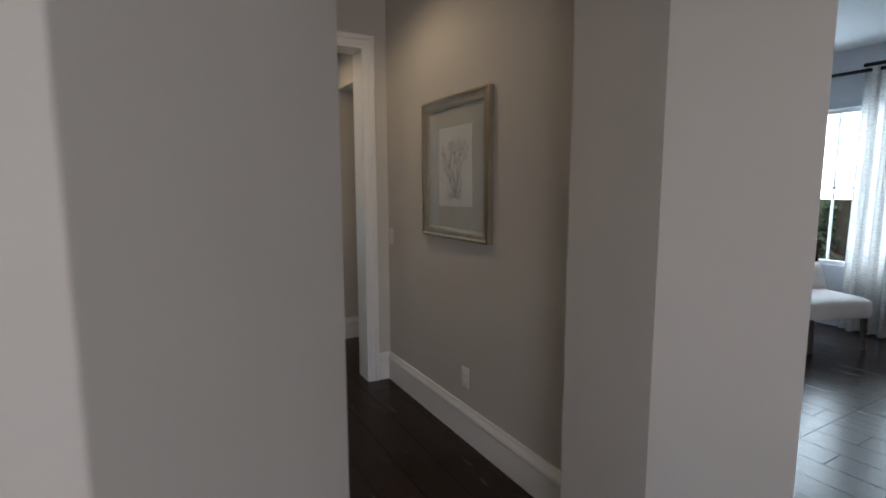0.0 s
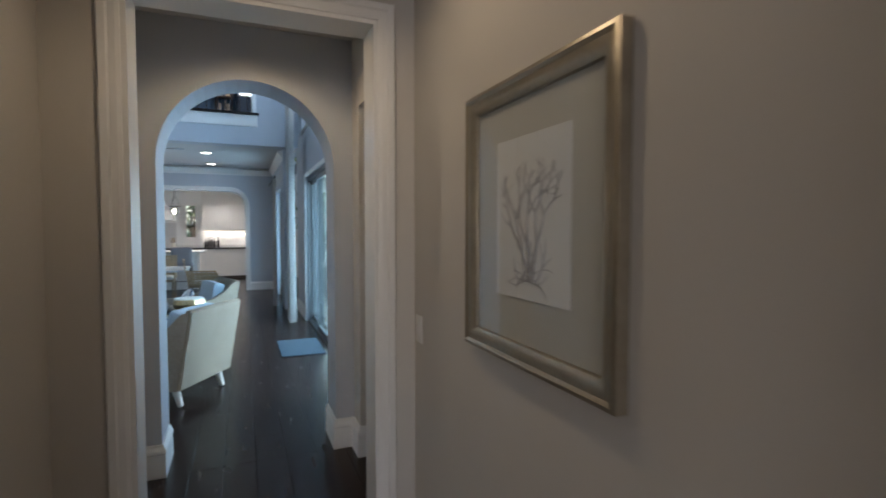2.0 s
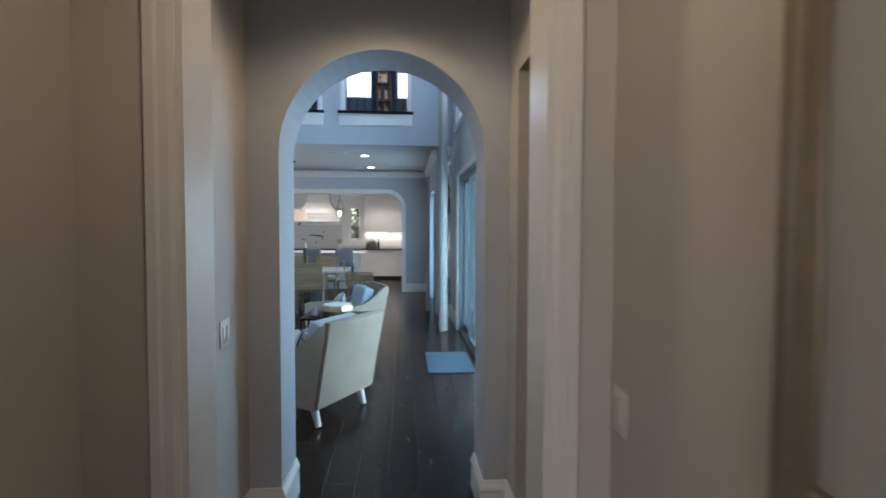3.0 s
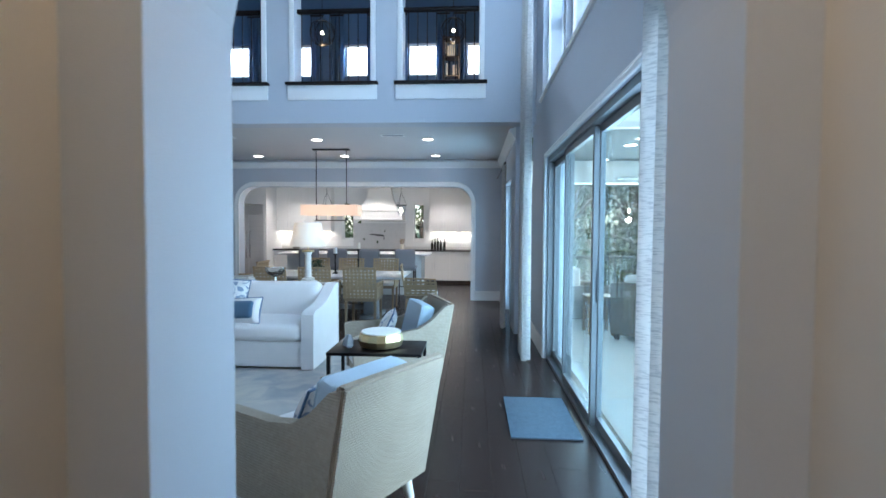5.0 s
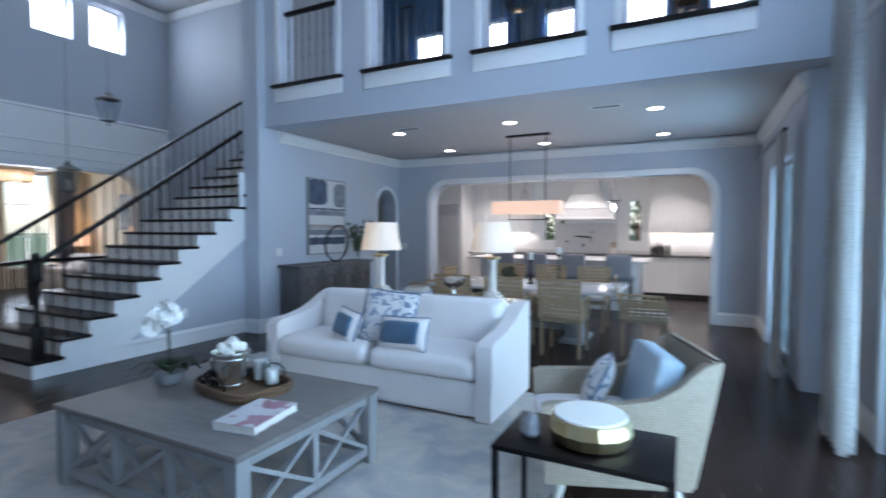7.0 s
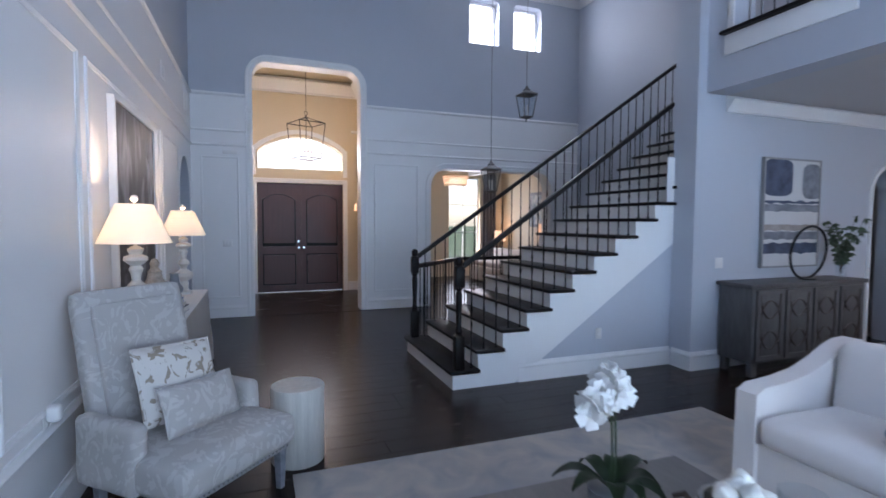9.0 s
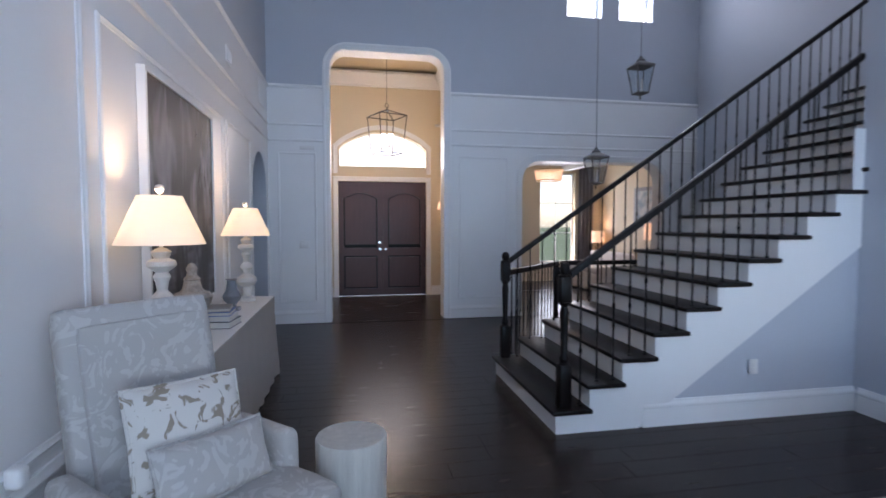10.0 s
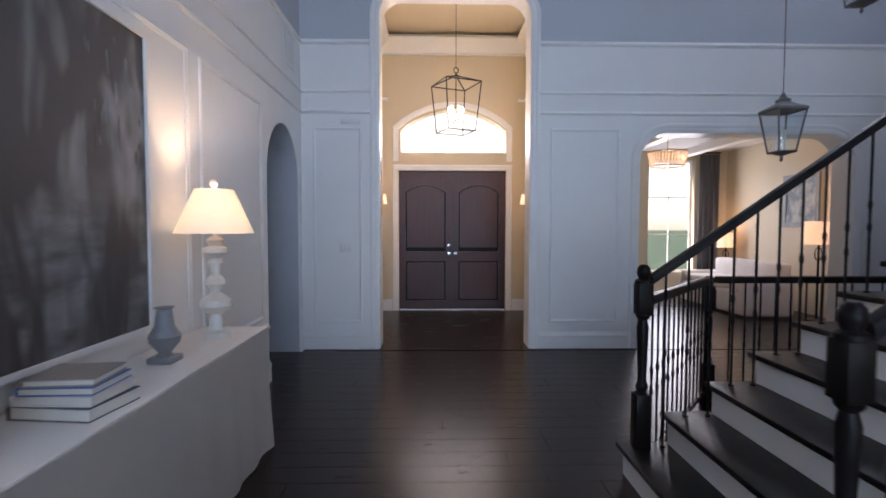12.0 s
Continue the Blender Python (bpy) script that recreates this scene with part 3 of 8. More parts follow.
# white panelling on the entry wall and the south wall
CAP = 3.62
setting("wainscot", Mesh().box(ENTRY, ENTRY + 0.012, 5.77, 6.69, 0, CAP), WHITE, "white painted panelling")
setting("wainscot", Mesh().poly([(ENTRY, u, z) for u, z in [(8.50, 0)] + front_open + [(13.05, 0), (13.05, CAP), (8.50, CAP)]], (0.012, 0, 0)), WHITE, "white painted panelling")
setting("wainscot", Mesh().poly([(u, 5.77, z) for u, z in [(ENTRY + 0.012, 0)] + small_arch + [(-1.6, 0), (-1.6, CAP), (ENTRY + 0.012, CAP)]], (0, 0.012, 0)), WHITE, "white painted panelling")
for z, pr in ((CAP, RAIL), (3.06, [(a * 0.7, b * 0.7) for a, b in RAIL]), (2.82, [(a * 0.8, b * 0.8) for a, b in RAIL])):
    x = ENTRY + 0.012
    cuts = [(5.78, 6.59), (8.60, 13.05)]
    for a, b in cuts:
        moulding("wall_rail", [(x, b, z - 0.03), (x, a, z - 0.03)], (0, 0, 1), pr, WHITE)
    moulding("wall_rail", [(x, 5.782, z - 0.03), (-1.6, 5.782, z - 0.03)], (0, 0, 1), pr, WHITE)


def wall_panel(axis, pos, normal, u0, u1, z0, z1):
    pts = [to3(axis, pos, u, z) for u, z in rect(u0, u1, z0, z1)]
    n = Vector(normal)
    if n.cross(Vector(pts[1]) - Vector(pts[0])).dot(Vector(pts[2]) - Vector(pts[1])) < 0:
        pts = pts[::-1]
    return moulding("panel_moulding", pts, normal, PANEL, WHITE, closed=True)


for u0, u1 in ((5.92, 6.49), (8.73, 9.56)):
    wall_panel("x", ENTRY + 0.012, (1, 0, 0), u0, u1, 0.32, 2.63)
wall_panel("x", ENTRY + 0.012, (1, 0, 0), 12.55, 12.98, 0.32, 2.63)
for u0, u1 in ((-7.70, -6.52), (-6.36, -3.95), (-3.80, -2.72), (-2.60, -1.70)):
    wall_panel("y", 5.782, (0, 1, 0), u0, u1, 0.62, 2.58)
moulding("chair_rail", [(-7.80, 5.782, 0.50), (-1.6, 5.782, 0.50)], (0, 0, 1), RAIL, WHITE)
# ---- more materials ----
def two_tone(name, a, b, scale, threshold=0.5, edge=0.03, kind="noise", rough=0.85, stretch=(1, 1, 1), bump=0.15, distort=0.0):
    """Cloth or paper with a printed pattern of two colours."""
    m = material(name, a, rough, vary=0.04, scale=4, bump=bump, bump_scale=350)
    n, l = m.node_tree.nodes, m.node_tree.links
    bsdf = n["Principled BSDF"]
    tc, mp = n.new("ShaderNodeTexCoord"), n.new("ShaderNodeMapping")
    mp.inputs["Scale"].default_value = stretch
    l.new(tc.outputs["Object"], mp.inputs[0])
    if kind == "noise":
        t = n.new("ShaderNodeTexNoise")
        t.inputs["Distortion"].default_value = distort
        src = t.outputs[0]
    elif kind == "wave":
        t = n.new("ShaderNodeTexWave")
        t.inputs["Distortion"].default_value = distort
        src = t.outputs["Fac"]
    else:
        t = n.new("ShaderNodeTexVoronoi")
        t.feature = "DISTANCE_TO_EDGE" if kind == "cells" else "F1"
        src = t.outputs["Distance"]
    t.inputs["Scale"].default_value = scale
    l.new(mp.outputs[0], t.inputs["Vector"])
    mr = n.new("ShaderNodeMapRange")
    mr.inputs["From Min"].default_value, mr.inputs["From Max"].default_value = threshold - edge, threshold + edge
    l.new(src, mr.inputs[0])
    old = bsdf.inputs["Base Color"].links[0].from_socket
    mix = n.new("ShaderNodeMix")
    mix.data_type = "RGBA"
    mix.inputs[7].default_value = (*b, 1)
    l.new(old, mix.inputs[6])
    l.new(mr.outputs[0], mix.inputs[0])
    l.new(mix.outputs[2], bsdf.inputs["Base Color"])
    return m


def woven(name, a, b, scale, rough=0.75, bands="Z", strength=0.6):
    """Wicker and basketwork: ribs one way, strands the other, in relief."""
    m = material(name, a, rough, vary=0.12, scale=6)
    n, l = m.node_tree.nodes, m.node_tree.links
    bsdf = n["Principled BSDF"]
    tc = n.new("ShaderNodeTexCoord")
    w1, w2 = n.new("ShaderNodeTexWave"), n.new("ShaderNodeTexWave")
    w1.bands_direction, w2.bands_direction = bands, "DIAGONAL" if bands == "Z" else "Z"
    w1.inputs["Scale"].default_value, w2.inputs["Scale"].default_value = scale, scale * 0.55
    for w in (w1, w2):
        w.inputs["Distortion"].default_value = 0.6
        l.new(tc.outputs["Object"], w.inputs["Vector"])
    mul = n.new("ShaderNodeMath")
    mul.operation = "MULTIPLY"
    l.new(w1.outputs["Fac"], mul.inputs[0])
    l.new(w2.outputs["Fac"], mul.inputs[1])
    ad = n.new("ShaderNodeMath")
    ad.operation = "ADD"
    l.new(w1.outputs["Fac"], ad.inputs[0])
    l.new(mul.outputs[0], ad.inputs[1])
    bp = n.new("ShaderNodeBump")
    bp.inputs["Strength"].default_value, bp.inputs["Distance"].default_value = strength, 0.006
    l.new(ad.outputs[0], bp.inputs["Height"])
    l.new(bp.outputs[0], bsdf.inputs["Normal"])
    old = bsdf.inputs["Base Color"].links[0].from_socket
    mix = n.new("ShaderNodeMix")
    mix.data_type = "RGBA"
    mix.inputs[6].default_value = (*b, 1)
    l.new(old, mix.inputs[7])
    l.new(w1.outputs["Fac"], mix.inputs[0])
    l.new(mix.outputs[2], bsdf.inputs["Base Color"])
    return m


def shade_cloth(name, colour, glow, strength):
    """A lamp's cloth shade: white linen that the bulb inside lights through."""
    m = material(name, colour, 0.9, vary=0.02, bump=0.2, bump_scale=500)
    b = m.node_tree.nodes["Principled BSDF"]
    b.inputs["Emission Color"].default_value = (*glow, 1)
    b.inputs["Emission Strength"].default_value = strength
    n, l = m.node_tree.nodes, m.node_tree.links
    tr, mx = n.new("ShaderNodeBsdfTranslucent"), n.new("ShaderNodeMixShader")
    tr.inputs["Color"].default_value = (*[min(1.0, c * 1.2) for c in colour], 1)
    mx.inputs[0].default_value = 0.20
    l.new(b.outputs[0], mx.inputs[1])
    l.new(tr.outputs[0], mx.inputs[2])
    l.new(mx.outputs[0], n["Material Output"].inputs[0])
    return m


LINEN = material("white_linen", (0.82, 0.77, 0.74), 0.9, vary=0.03, scale=5, bump=0.3, bump_scale=420, sheen=0.2)
WICKER = woven("pale_wicker", (0.54, 0.46, 0.36), (0.28, 0.22, 0.155), 38, bands="X", strength=0.5)
RATTAN = woven("tan_rattan", (0.56, 0.41, 0.25), (0.34, 0.24, 0.14), 26)
DARKWICKER = woven("grey_brown_wicker", (0.30, 0.27, 0.23), (0.12, 0.10, 0.08), 22)
GREYWOOD = material("grey_washed_wood", (0.20, 0.18, 0.165), 0.5, vary=0.16, scale=5, bump=0.3, bump_scale=45, stretch=(1, 6, 6))
GREYPAINT = material("grey_painted_wood", (0.30, 0.30, 0.30), 0.5, vary=0.08, scale=5, bump=0.15, bump_scale=60)
DARKTOP = material("dark_wood_top", (0.07, 0.05, 0.04), 0.3, vary=0.2, scale=5, stretch=(1, 7, 7), bump=0.15, bump_scale=50)
OAK = material("oak_legs", (0.34, 0.24, 0.15), 0.5, vary=0.15, scale=6, stretch=(5, 5, 1))
SLATEWOOD = material("slate_grey_wood", (0.125, 0.12, 0.118), 0.5, vary=0.2, scale=5, bump=0.25, bump_scale=45, stretch=(6, 6, 1))
BLUEVELVET = material("blue_velvet", (0.05, 0.13, 0.22), 0.75, vary=0.18, scale=6, sheen=0.5)
PALEBLUE = material("pale_blue_cloth", (0.42, 0.52, 0.60), 0.85, vary=0.05, bump=0.25, bump_scale=400, sheen=0.2)
FLORAL = two_tone("floral_cloth", (0.72, 0.70, 0.68), (0.22, 0.27, 0.36), 14, 0.56, 0.02, "noise", distort=1.5)
LEAFPRINT = two_tone("brown_leaf_print", (0.70, 0.66, 0.61), (0.32, 0.26, 0.20), 15, 0.60, 0.02, "noise", distort=1.2)
PALM = two_tone("ivory_palm_damask", (0.46, 0.435, 0.41), (0.52, 0.50, 0.475), 6.5, 0.54, 0.02, "noise", distort=3.5)
SHEER = two_tone("curtain_weave", (0.68, 0.66, 0.64), (0.46, 0.45, 0.45), 60, 0.57, 0.07, "noise", stretch=(0.4, 0.4, 3.2), bump=0.3)
RUGMAT = two_tone("worn_rug", (0.55, 0.50, 0.44), (0.35, 0.345, 0.35), 3.6, 0.52, 0.17, "noise", distort=1.0, bump=0.6)
MATCLOTH = material("blue_grey_door_mat", (0.075, 0.115, 0.155), 0.95, vary=0.2, scale=40, bump=1.0, bump_scale=260)
SILVER = material("hammered_silver", (0.72, 0.70, 0.66), 0.22, metal=1.0, vary=0.05, bump=0.5, bump_scale=45)
CHROME = material("polished_steel", (0.68, 0.68, 0.70), 0.18, metal=1.0, vary=0.03)
STEEL = material("brushed_steel", (0.62, 0.62, 0.63), 0.34, metal=0.6, vary=0.05, scale=2, stretch=(1, 1, 20))
BRASS = material("pale_brass", (0.62, 0.50, 0.28), 0.3, metal=1.0, vary=0.08)
CHAMPAGNE = material("champagne_frame", (0.42, 0.37, 0.29), 0.35, metal=0.7, vary=0.12, scale=8, bump=0.15, bump_scale=70)
MATBOARD = material("grey_mat_board", (0.52, 0.50, 0.47), 0.85, vary=0.02, bump=0.1, bump_scale=300)
PAPER = material("print_paper", (0.74, 0.73, 0.74), 0.9, vary=0.02)
INK = material("coral_ink", (0.52, 0.51, 0.55), 0.9, vary=0.2, scale=20)
ALABASTER = material("alabaster", (0.74, 0.70, 0.64), 0.3, vary=0.08, scale=9)
STONEURN = material("weathered_urn", (0.58, 0.51, 0.44), 0.7, vary=0.35, scale=9, bump=0.5, bump_scale=60)
GREYCERAMIC = material("grey_ceramic", (0.26, 0.27, 0.29), 0.45, vary=0.15, scale=9)
TREEDRUM = material("pale_stone_drum", (0.56, 0.54, 0.49), 0.6, vary=0.12, scale=5, stretch=(6, 6, 0.6), bump=0.2, bump_scale=40)
CLOTH = material("cream_table_cloth", (0.78, 0.74, 0.69), 0.9, vary=0.02, bump=0.25, bump_scale=380, sheen=0.15)
CANDLE = material("candle_wax", (0.80, 0.77, 0.70), 0.5, vary=0.02)
CLEAR = glass("clear_glass", (0.95, 0.97, 0.98))
PETAL = material("orchid_petal", (0.80, 0.78, 0.75), 0.6, vary=0.04, scale=20)
LEAF = material("glossy_leaf", (0.035, 0.075, 0.03), 0.4, vary=0.3, scale=12, island=0.2)
OLIVELEAF = material("olive_leaf", (0.09, 0.14, 0.08), 0.55, vary=0.3, scale=12)
FOLIAGE = material("tree_foliage", (0.085, 0.13, 0.05), 0.7, vary=0.4, scale=1.5, island=0.25)
BARK = material("bark", (0.12, 0.09, 0.07), 0.9, vary=0.3, scale=6, bump=0.8, bump_scale=30)
CABINET = material("white_cabinet", (0.74, 0.73, 0.71), 0.4, vary=0.015, scale=3)
COUNTER = material("dark_counter", (0.035, 0.033, 0.033), 0.2, vary=0.3, scale=14)
MARBLE = material("pale_marble_top", (0.70, 0.69, 0.68), 0.25, vary=0.06, scale=4)
TILEWALL = material("pale_backsplash", (0.66, 0.65, 0.64), 0.3, vary=0.03, scale=12)
GREYCLOTH = material("grey_stool_cloth", (0.24, 0.24, 0.26), 0.9, vary=0.05, bump=0.2, bump_scale=350)
BOOKWHITE = material("white_book_cover", (0.70, 0.69, 0.68), 0.5, vary=0.05)
BOOKDARK = material("dark_book_cover", (0.07, 0.07, 0.09), 0.5, vary=0.1)
BOOKBLUE = material("blue_book_cover", (0.05, 0.16, 0.42), 0.45, vary=0.1)
BOOKTAN = material("grey_book_cover", (0.36, 0.34, 0.31), 0.6, vary=0.1)
BOOKPINK = two_tone("printed_book_cover", (0.62, 0.60, 0.60), (0.40, 0.22, 0.25), 9, 0.56, 0.03)
PAGES = material("book_pages", (0.70, 0.68, 0.62), 0.8, vary=0.05, scale=30, stretch=(1, 1, 20))
WOVENTRAY = woven("brown_woven_tray", (0.30, 0.17, 0.09), (0.12, 0.07, 0.04), 40)
PEWTER = material("pewter_lantern", (0.20, 0.19, 0.18), 0.5, metal=0.6, vary=0.15)
PLASTIC = material("white_plastic", (0.76, 0.75, 0.73), 0.35, vary=0.01)
SHADEWHITE = shade_cloth("lit_linen_shade", (0.75, 0.72, 0.66), (1.0, 0.80, 0.52), 0.10)
SHADEGOLD = shade_cloth("lit_gold_shade", (0.70, 0.60, 0.50), (1.0, 0.66, 0.44), 0.26)
BULB = emitter("bulb_glow", (1.0, 0.84, 0.58), 12.0)
UNDERGLOW = emitter("strip_glow", (1.0, 0.86, 0.66), 2.0)
PAINTDARK = two_tone("dark_landscape_paint", (0.055, 0.052, 0.055), (0.25, 0.25, 0.26), 2.0, 0.55, 0.07, "noise", rough=0.5, stretch=(2.2, 1, 0.75), distort=0.5)


def landscape_layers(m):
    """Brown lower ground, a pale water line and dabbed fine strokes over the misty upper part."""
    n, l = m.node_tree.nodes, m.node_tree.links
    bsdf = n["Principled BSDF"]
    tc, sep = n.new("ShaderNodeTexCoord"), n.new("ShaderNodeSeparateXYZ")
    l.new(tc.outputs["Object"], sep.inputs[0])
    for lo, hi, colour, stretch, sc, amount in ((0.05, -0.30, (0.06, 0.048, 0.042), (1.5, 1, 6), 2.0, 0.85), (-0.30, -0.62, (0.16, 0.16, 0.175), (4, 1, 0.8), 2.5, 0.6), (-0.75, 0.75, (0.045, 0.043, 0.046), (3.0, 1, 1.6), 3.0, 0.6)):
        mp, nz = n.new("ShaderNodeMapping"), n.new("ShaderNodeTexNoise")
        mp.inputs["Scale"].default_value = stretch
        l.new(tc.outputs["Object"], mp.inputs[0])
        l.new(mp.outputs[0], nz.inputs["Vector"])
        nz.inputs["Scale"].default_value, nz.inputs["Detail"].default_value = sc, 6
        a, b2, mul = n.new("ShaderNodeMapRange"), n.new("ShaderNodeMapRange"), n.new("ShaderNodeMath")
        a.inputs["From Min"].default_value, a.inputs["From Max"].default_value = lo, hi
        b2.inputs["From Min"].default_value, b2.inputs["From Max"].default_value = 0.42, 0.66
        b2.inputs["To Max"].default_value = amount
        l.new(sep.outputs[2], a.inputs[0])
        l.new(nz.outputs[0], b2.inputs[0])
        mul.operation = "MULTIPLY"
        l.new(a.outputs[0], mul.inputs[0])
        l.new(b2.outputs[0], mul.inputs[1])
        mix = n.new("ShaderNodeMix")
        mix.data_type = "RGBA"
        mix.inputs[7].default_value = (*colour, 1)
        l.new(bsdf.inputs["Base Color"].links[0].from_socket, mix.inputs[6])
        l.new(mul.outputs[0], mix.inputs[0])
        l.new(mix.outputs[2], bsdf.inputs["Base Color"])


landscape_layers(PAINTDARK)
PAINTOLIVE = material("olive_brown_paint", (0.12, 0.095, 0.07), 0.6, vary=0.4, scale=7)
BANDNAVY = material("slate_blue_paint", (0.10, 0.13, 0.20), 0.7, vary=0.35, scale=7)
BANDGREY = material("grey_paint", (0.30, 0.32, 0.36), 0.7, vary=0.3, scale=8)
BANDTAN = material("tan_paint", (0.48, 0.42, 0.38), 0.7, vary=0.2, scale=8)
CANVAS = material("pale_canvas", (0.66, 0.65, 0.64), 0.8, vary=0.05, bump=0.3, bump_scale=300)
# ---- great room: things ----
def heading(dx, dy):
    """Degrees about z that turn a thing whose front is -y to face (dx, dy)."""
    return math.degrees(math.atan2(dx, -dy))


def legs(parent, w, d, z, size, mat, inset=0.03, name="leg", taper=0.7):
    for sx in (-1, 1):
        for sy in (-1, 1):
            mb = Mesh().lathe([(size * taper * 0.7, 0), (size * 0.7, z)], 4, ang=math.pi / 4)
            part(name, mb, mat, parent, smooth=False, at=pose(sx * (w / 2 - inset), sy * (d / 2 - inset), 0))


def sofa(m, w=2.30, d=0.98):
    t = thing("sofa", m, "white linen two-seat sofa with sloping arms on the rug", "sofa")
    part("skirt", Mesh().soft(-w / 2 + 0.09, w / 2 - 0.09, -d / 2 + 0.03, d / 2, 0.015, 0.30, 0.03, seed=1, cuts=8), LINEN, t)
    for k, sx in enumerate((-1, 1)):
        prof = [(-d / 2, 0.01), (-d / 2 + 0.01, 0.58), (-d / 2 + 0.08, 0.615), (-d / 2 + 0.28, 0.63), (-d / 2 + 0.46, 0.66), (-d / 2 + 0.62, 0.72), (-d / 2 + 0.76, 0.79), (-d / 2 + 0.86, 0.82), (d / 2 - 0.02, 0.825), (d / 2, 0.80), (d / 2, 0.01)]
        x0 = sx * w / 2 - (0.13 if sx > 0 else 0)
        mb = Mesh().poly([(x0, y, z) for y, z in prof], (0.13, 0, 0))
        bmesh.ops.bevel(mb.bm, geom=[e for e in mb.bm.edges if len(e.link_faces) == 2 and e.calc_face_angle(0) > 1.2], offset=0.022, segments=3, affect="EDGES")
        part("arm", mb, LINEN, t)
        c = sx * (w / 4 - 0.065)
        part("seat_cushion", Mesh().soft(c - w / 4 + 0.075, c + w / 4 - 0.075, -d / 2 - 0.01, d / 2 - 0.26, 0.29, 0.47, 0.07, 0.025, seed=3 + k, cuts=10), LINEN, t)
        part("back_cushion", Mesh().soft(c - w / 4 + 0.075, c + w / 4 - 0.075, -0.13, 0.13, -0.24, 0.24, 0.09, 0.0, seed=7 + k, cuts=10, m=pose(0, d / 2 - 0.24, 0.615, -10, 0, 0)), LINEN, t)
    part("backrest", Mesh().soft(-w / 2 + 0.10, w / 2 - 0.10, d / 2 - 0.16, d / 2 + 0.01, 0.2, 0.80, 0.06, seed=9, cuts=8), LINEN, t)
    return t


SX, SY = -1.24, 9.91
sofa(pose(SX, SY, 0.012))


def pillow(m, w, h, mat, label, border=None, thick=0.16, seed=0):
    t = thing("throw_pillow", m, label, "pillow", "throw pillows")
    part("cover", Mesh().cushion(w, h, thick, pose(0, 0, 0, 90, 0, 0), 0.9, 16, 16, 0.06, seed), mat, t)
    mb = Mesh()
    ring = [(u * w / 2 * 0.985, 0, v * h / 2 * 0.985) for u, v in ((-1, -1), (0, -0.955), (1, -1), (0.955, 0), (1, 1), (0, 0.955), (-1, 1), (-0.955, 0))]
    mb.tube(ring, 0.008, 6, closed=True)
    part("piping", mb, border or mat, t)
    return t


def framed_pillow(m, w, h, label):
    t = pillow(m, w, h, LINEN, label, NAVY, 0.15, 5)
    part("centre_panel", Mesh().soft(-w * 0.37, w * 0.37, -0.082, 0.082, -h * 0.33, h * 0.33, 0.03, 0.01, seed=4, cuts=6), BLUEVELVET, t, "blue velvet panel")


pillow(pose(SX + 0.02, SY - 0.16, 0.68, -18, 5, 8), 0.54, 0.52, FLORAL, "ivory pillow with blue-grey floral print on the sofa", NAVY, 0.17, 1)
framed_pillow(pose(SX + 0.30, SY - 0.36, 0.605, -22, -3, -6), 0.52, 0.29, "oblong pillow with blue velvet centre and pale border")
framed_pillow(pose(SX - 0.33, SY - 0.30, 0.61, -18, 6, -22), 0.34, 0.29, "small blue velvet pillow with pale border")


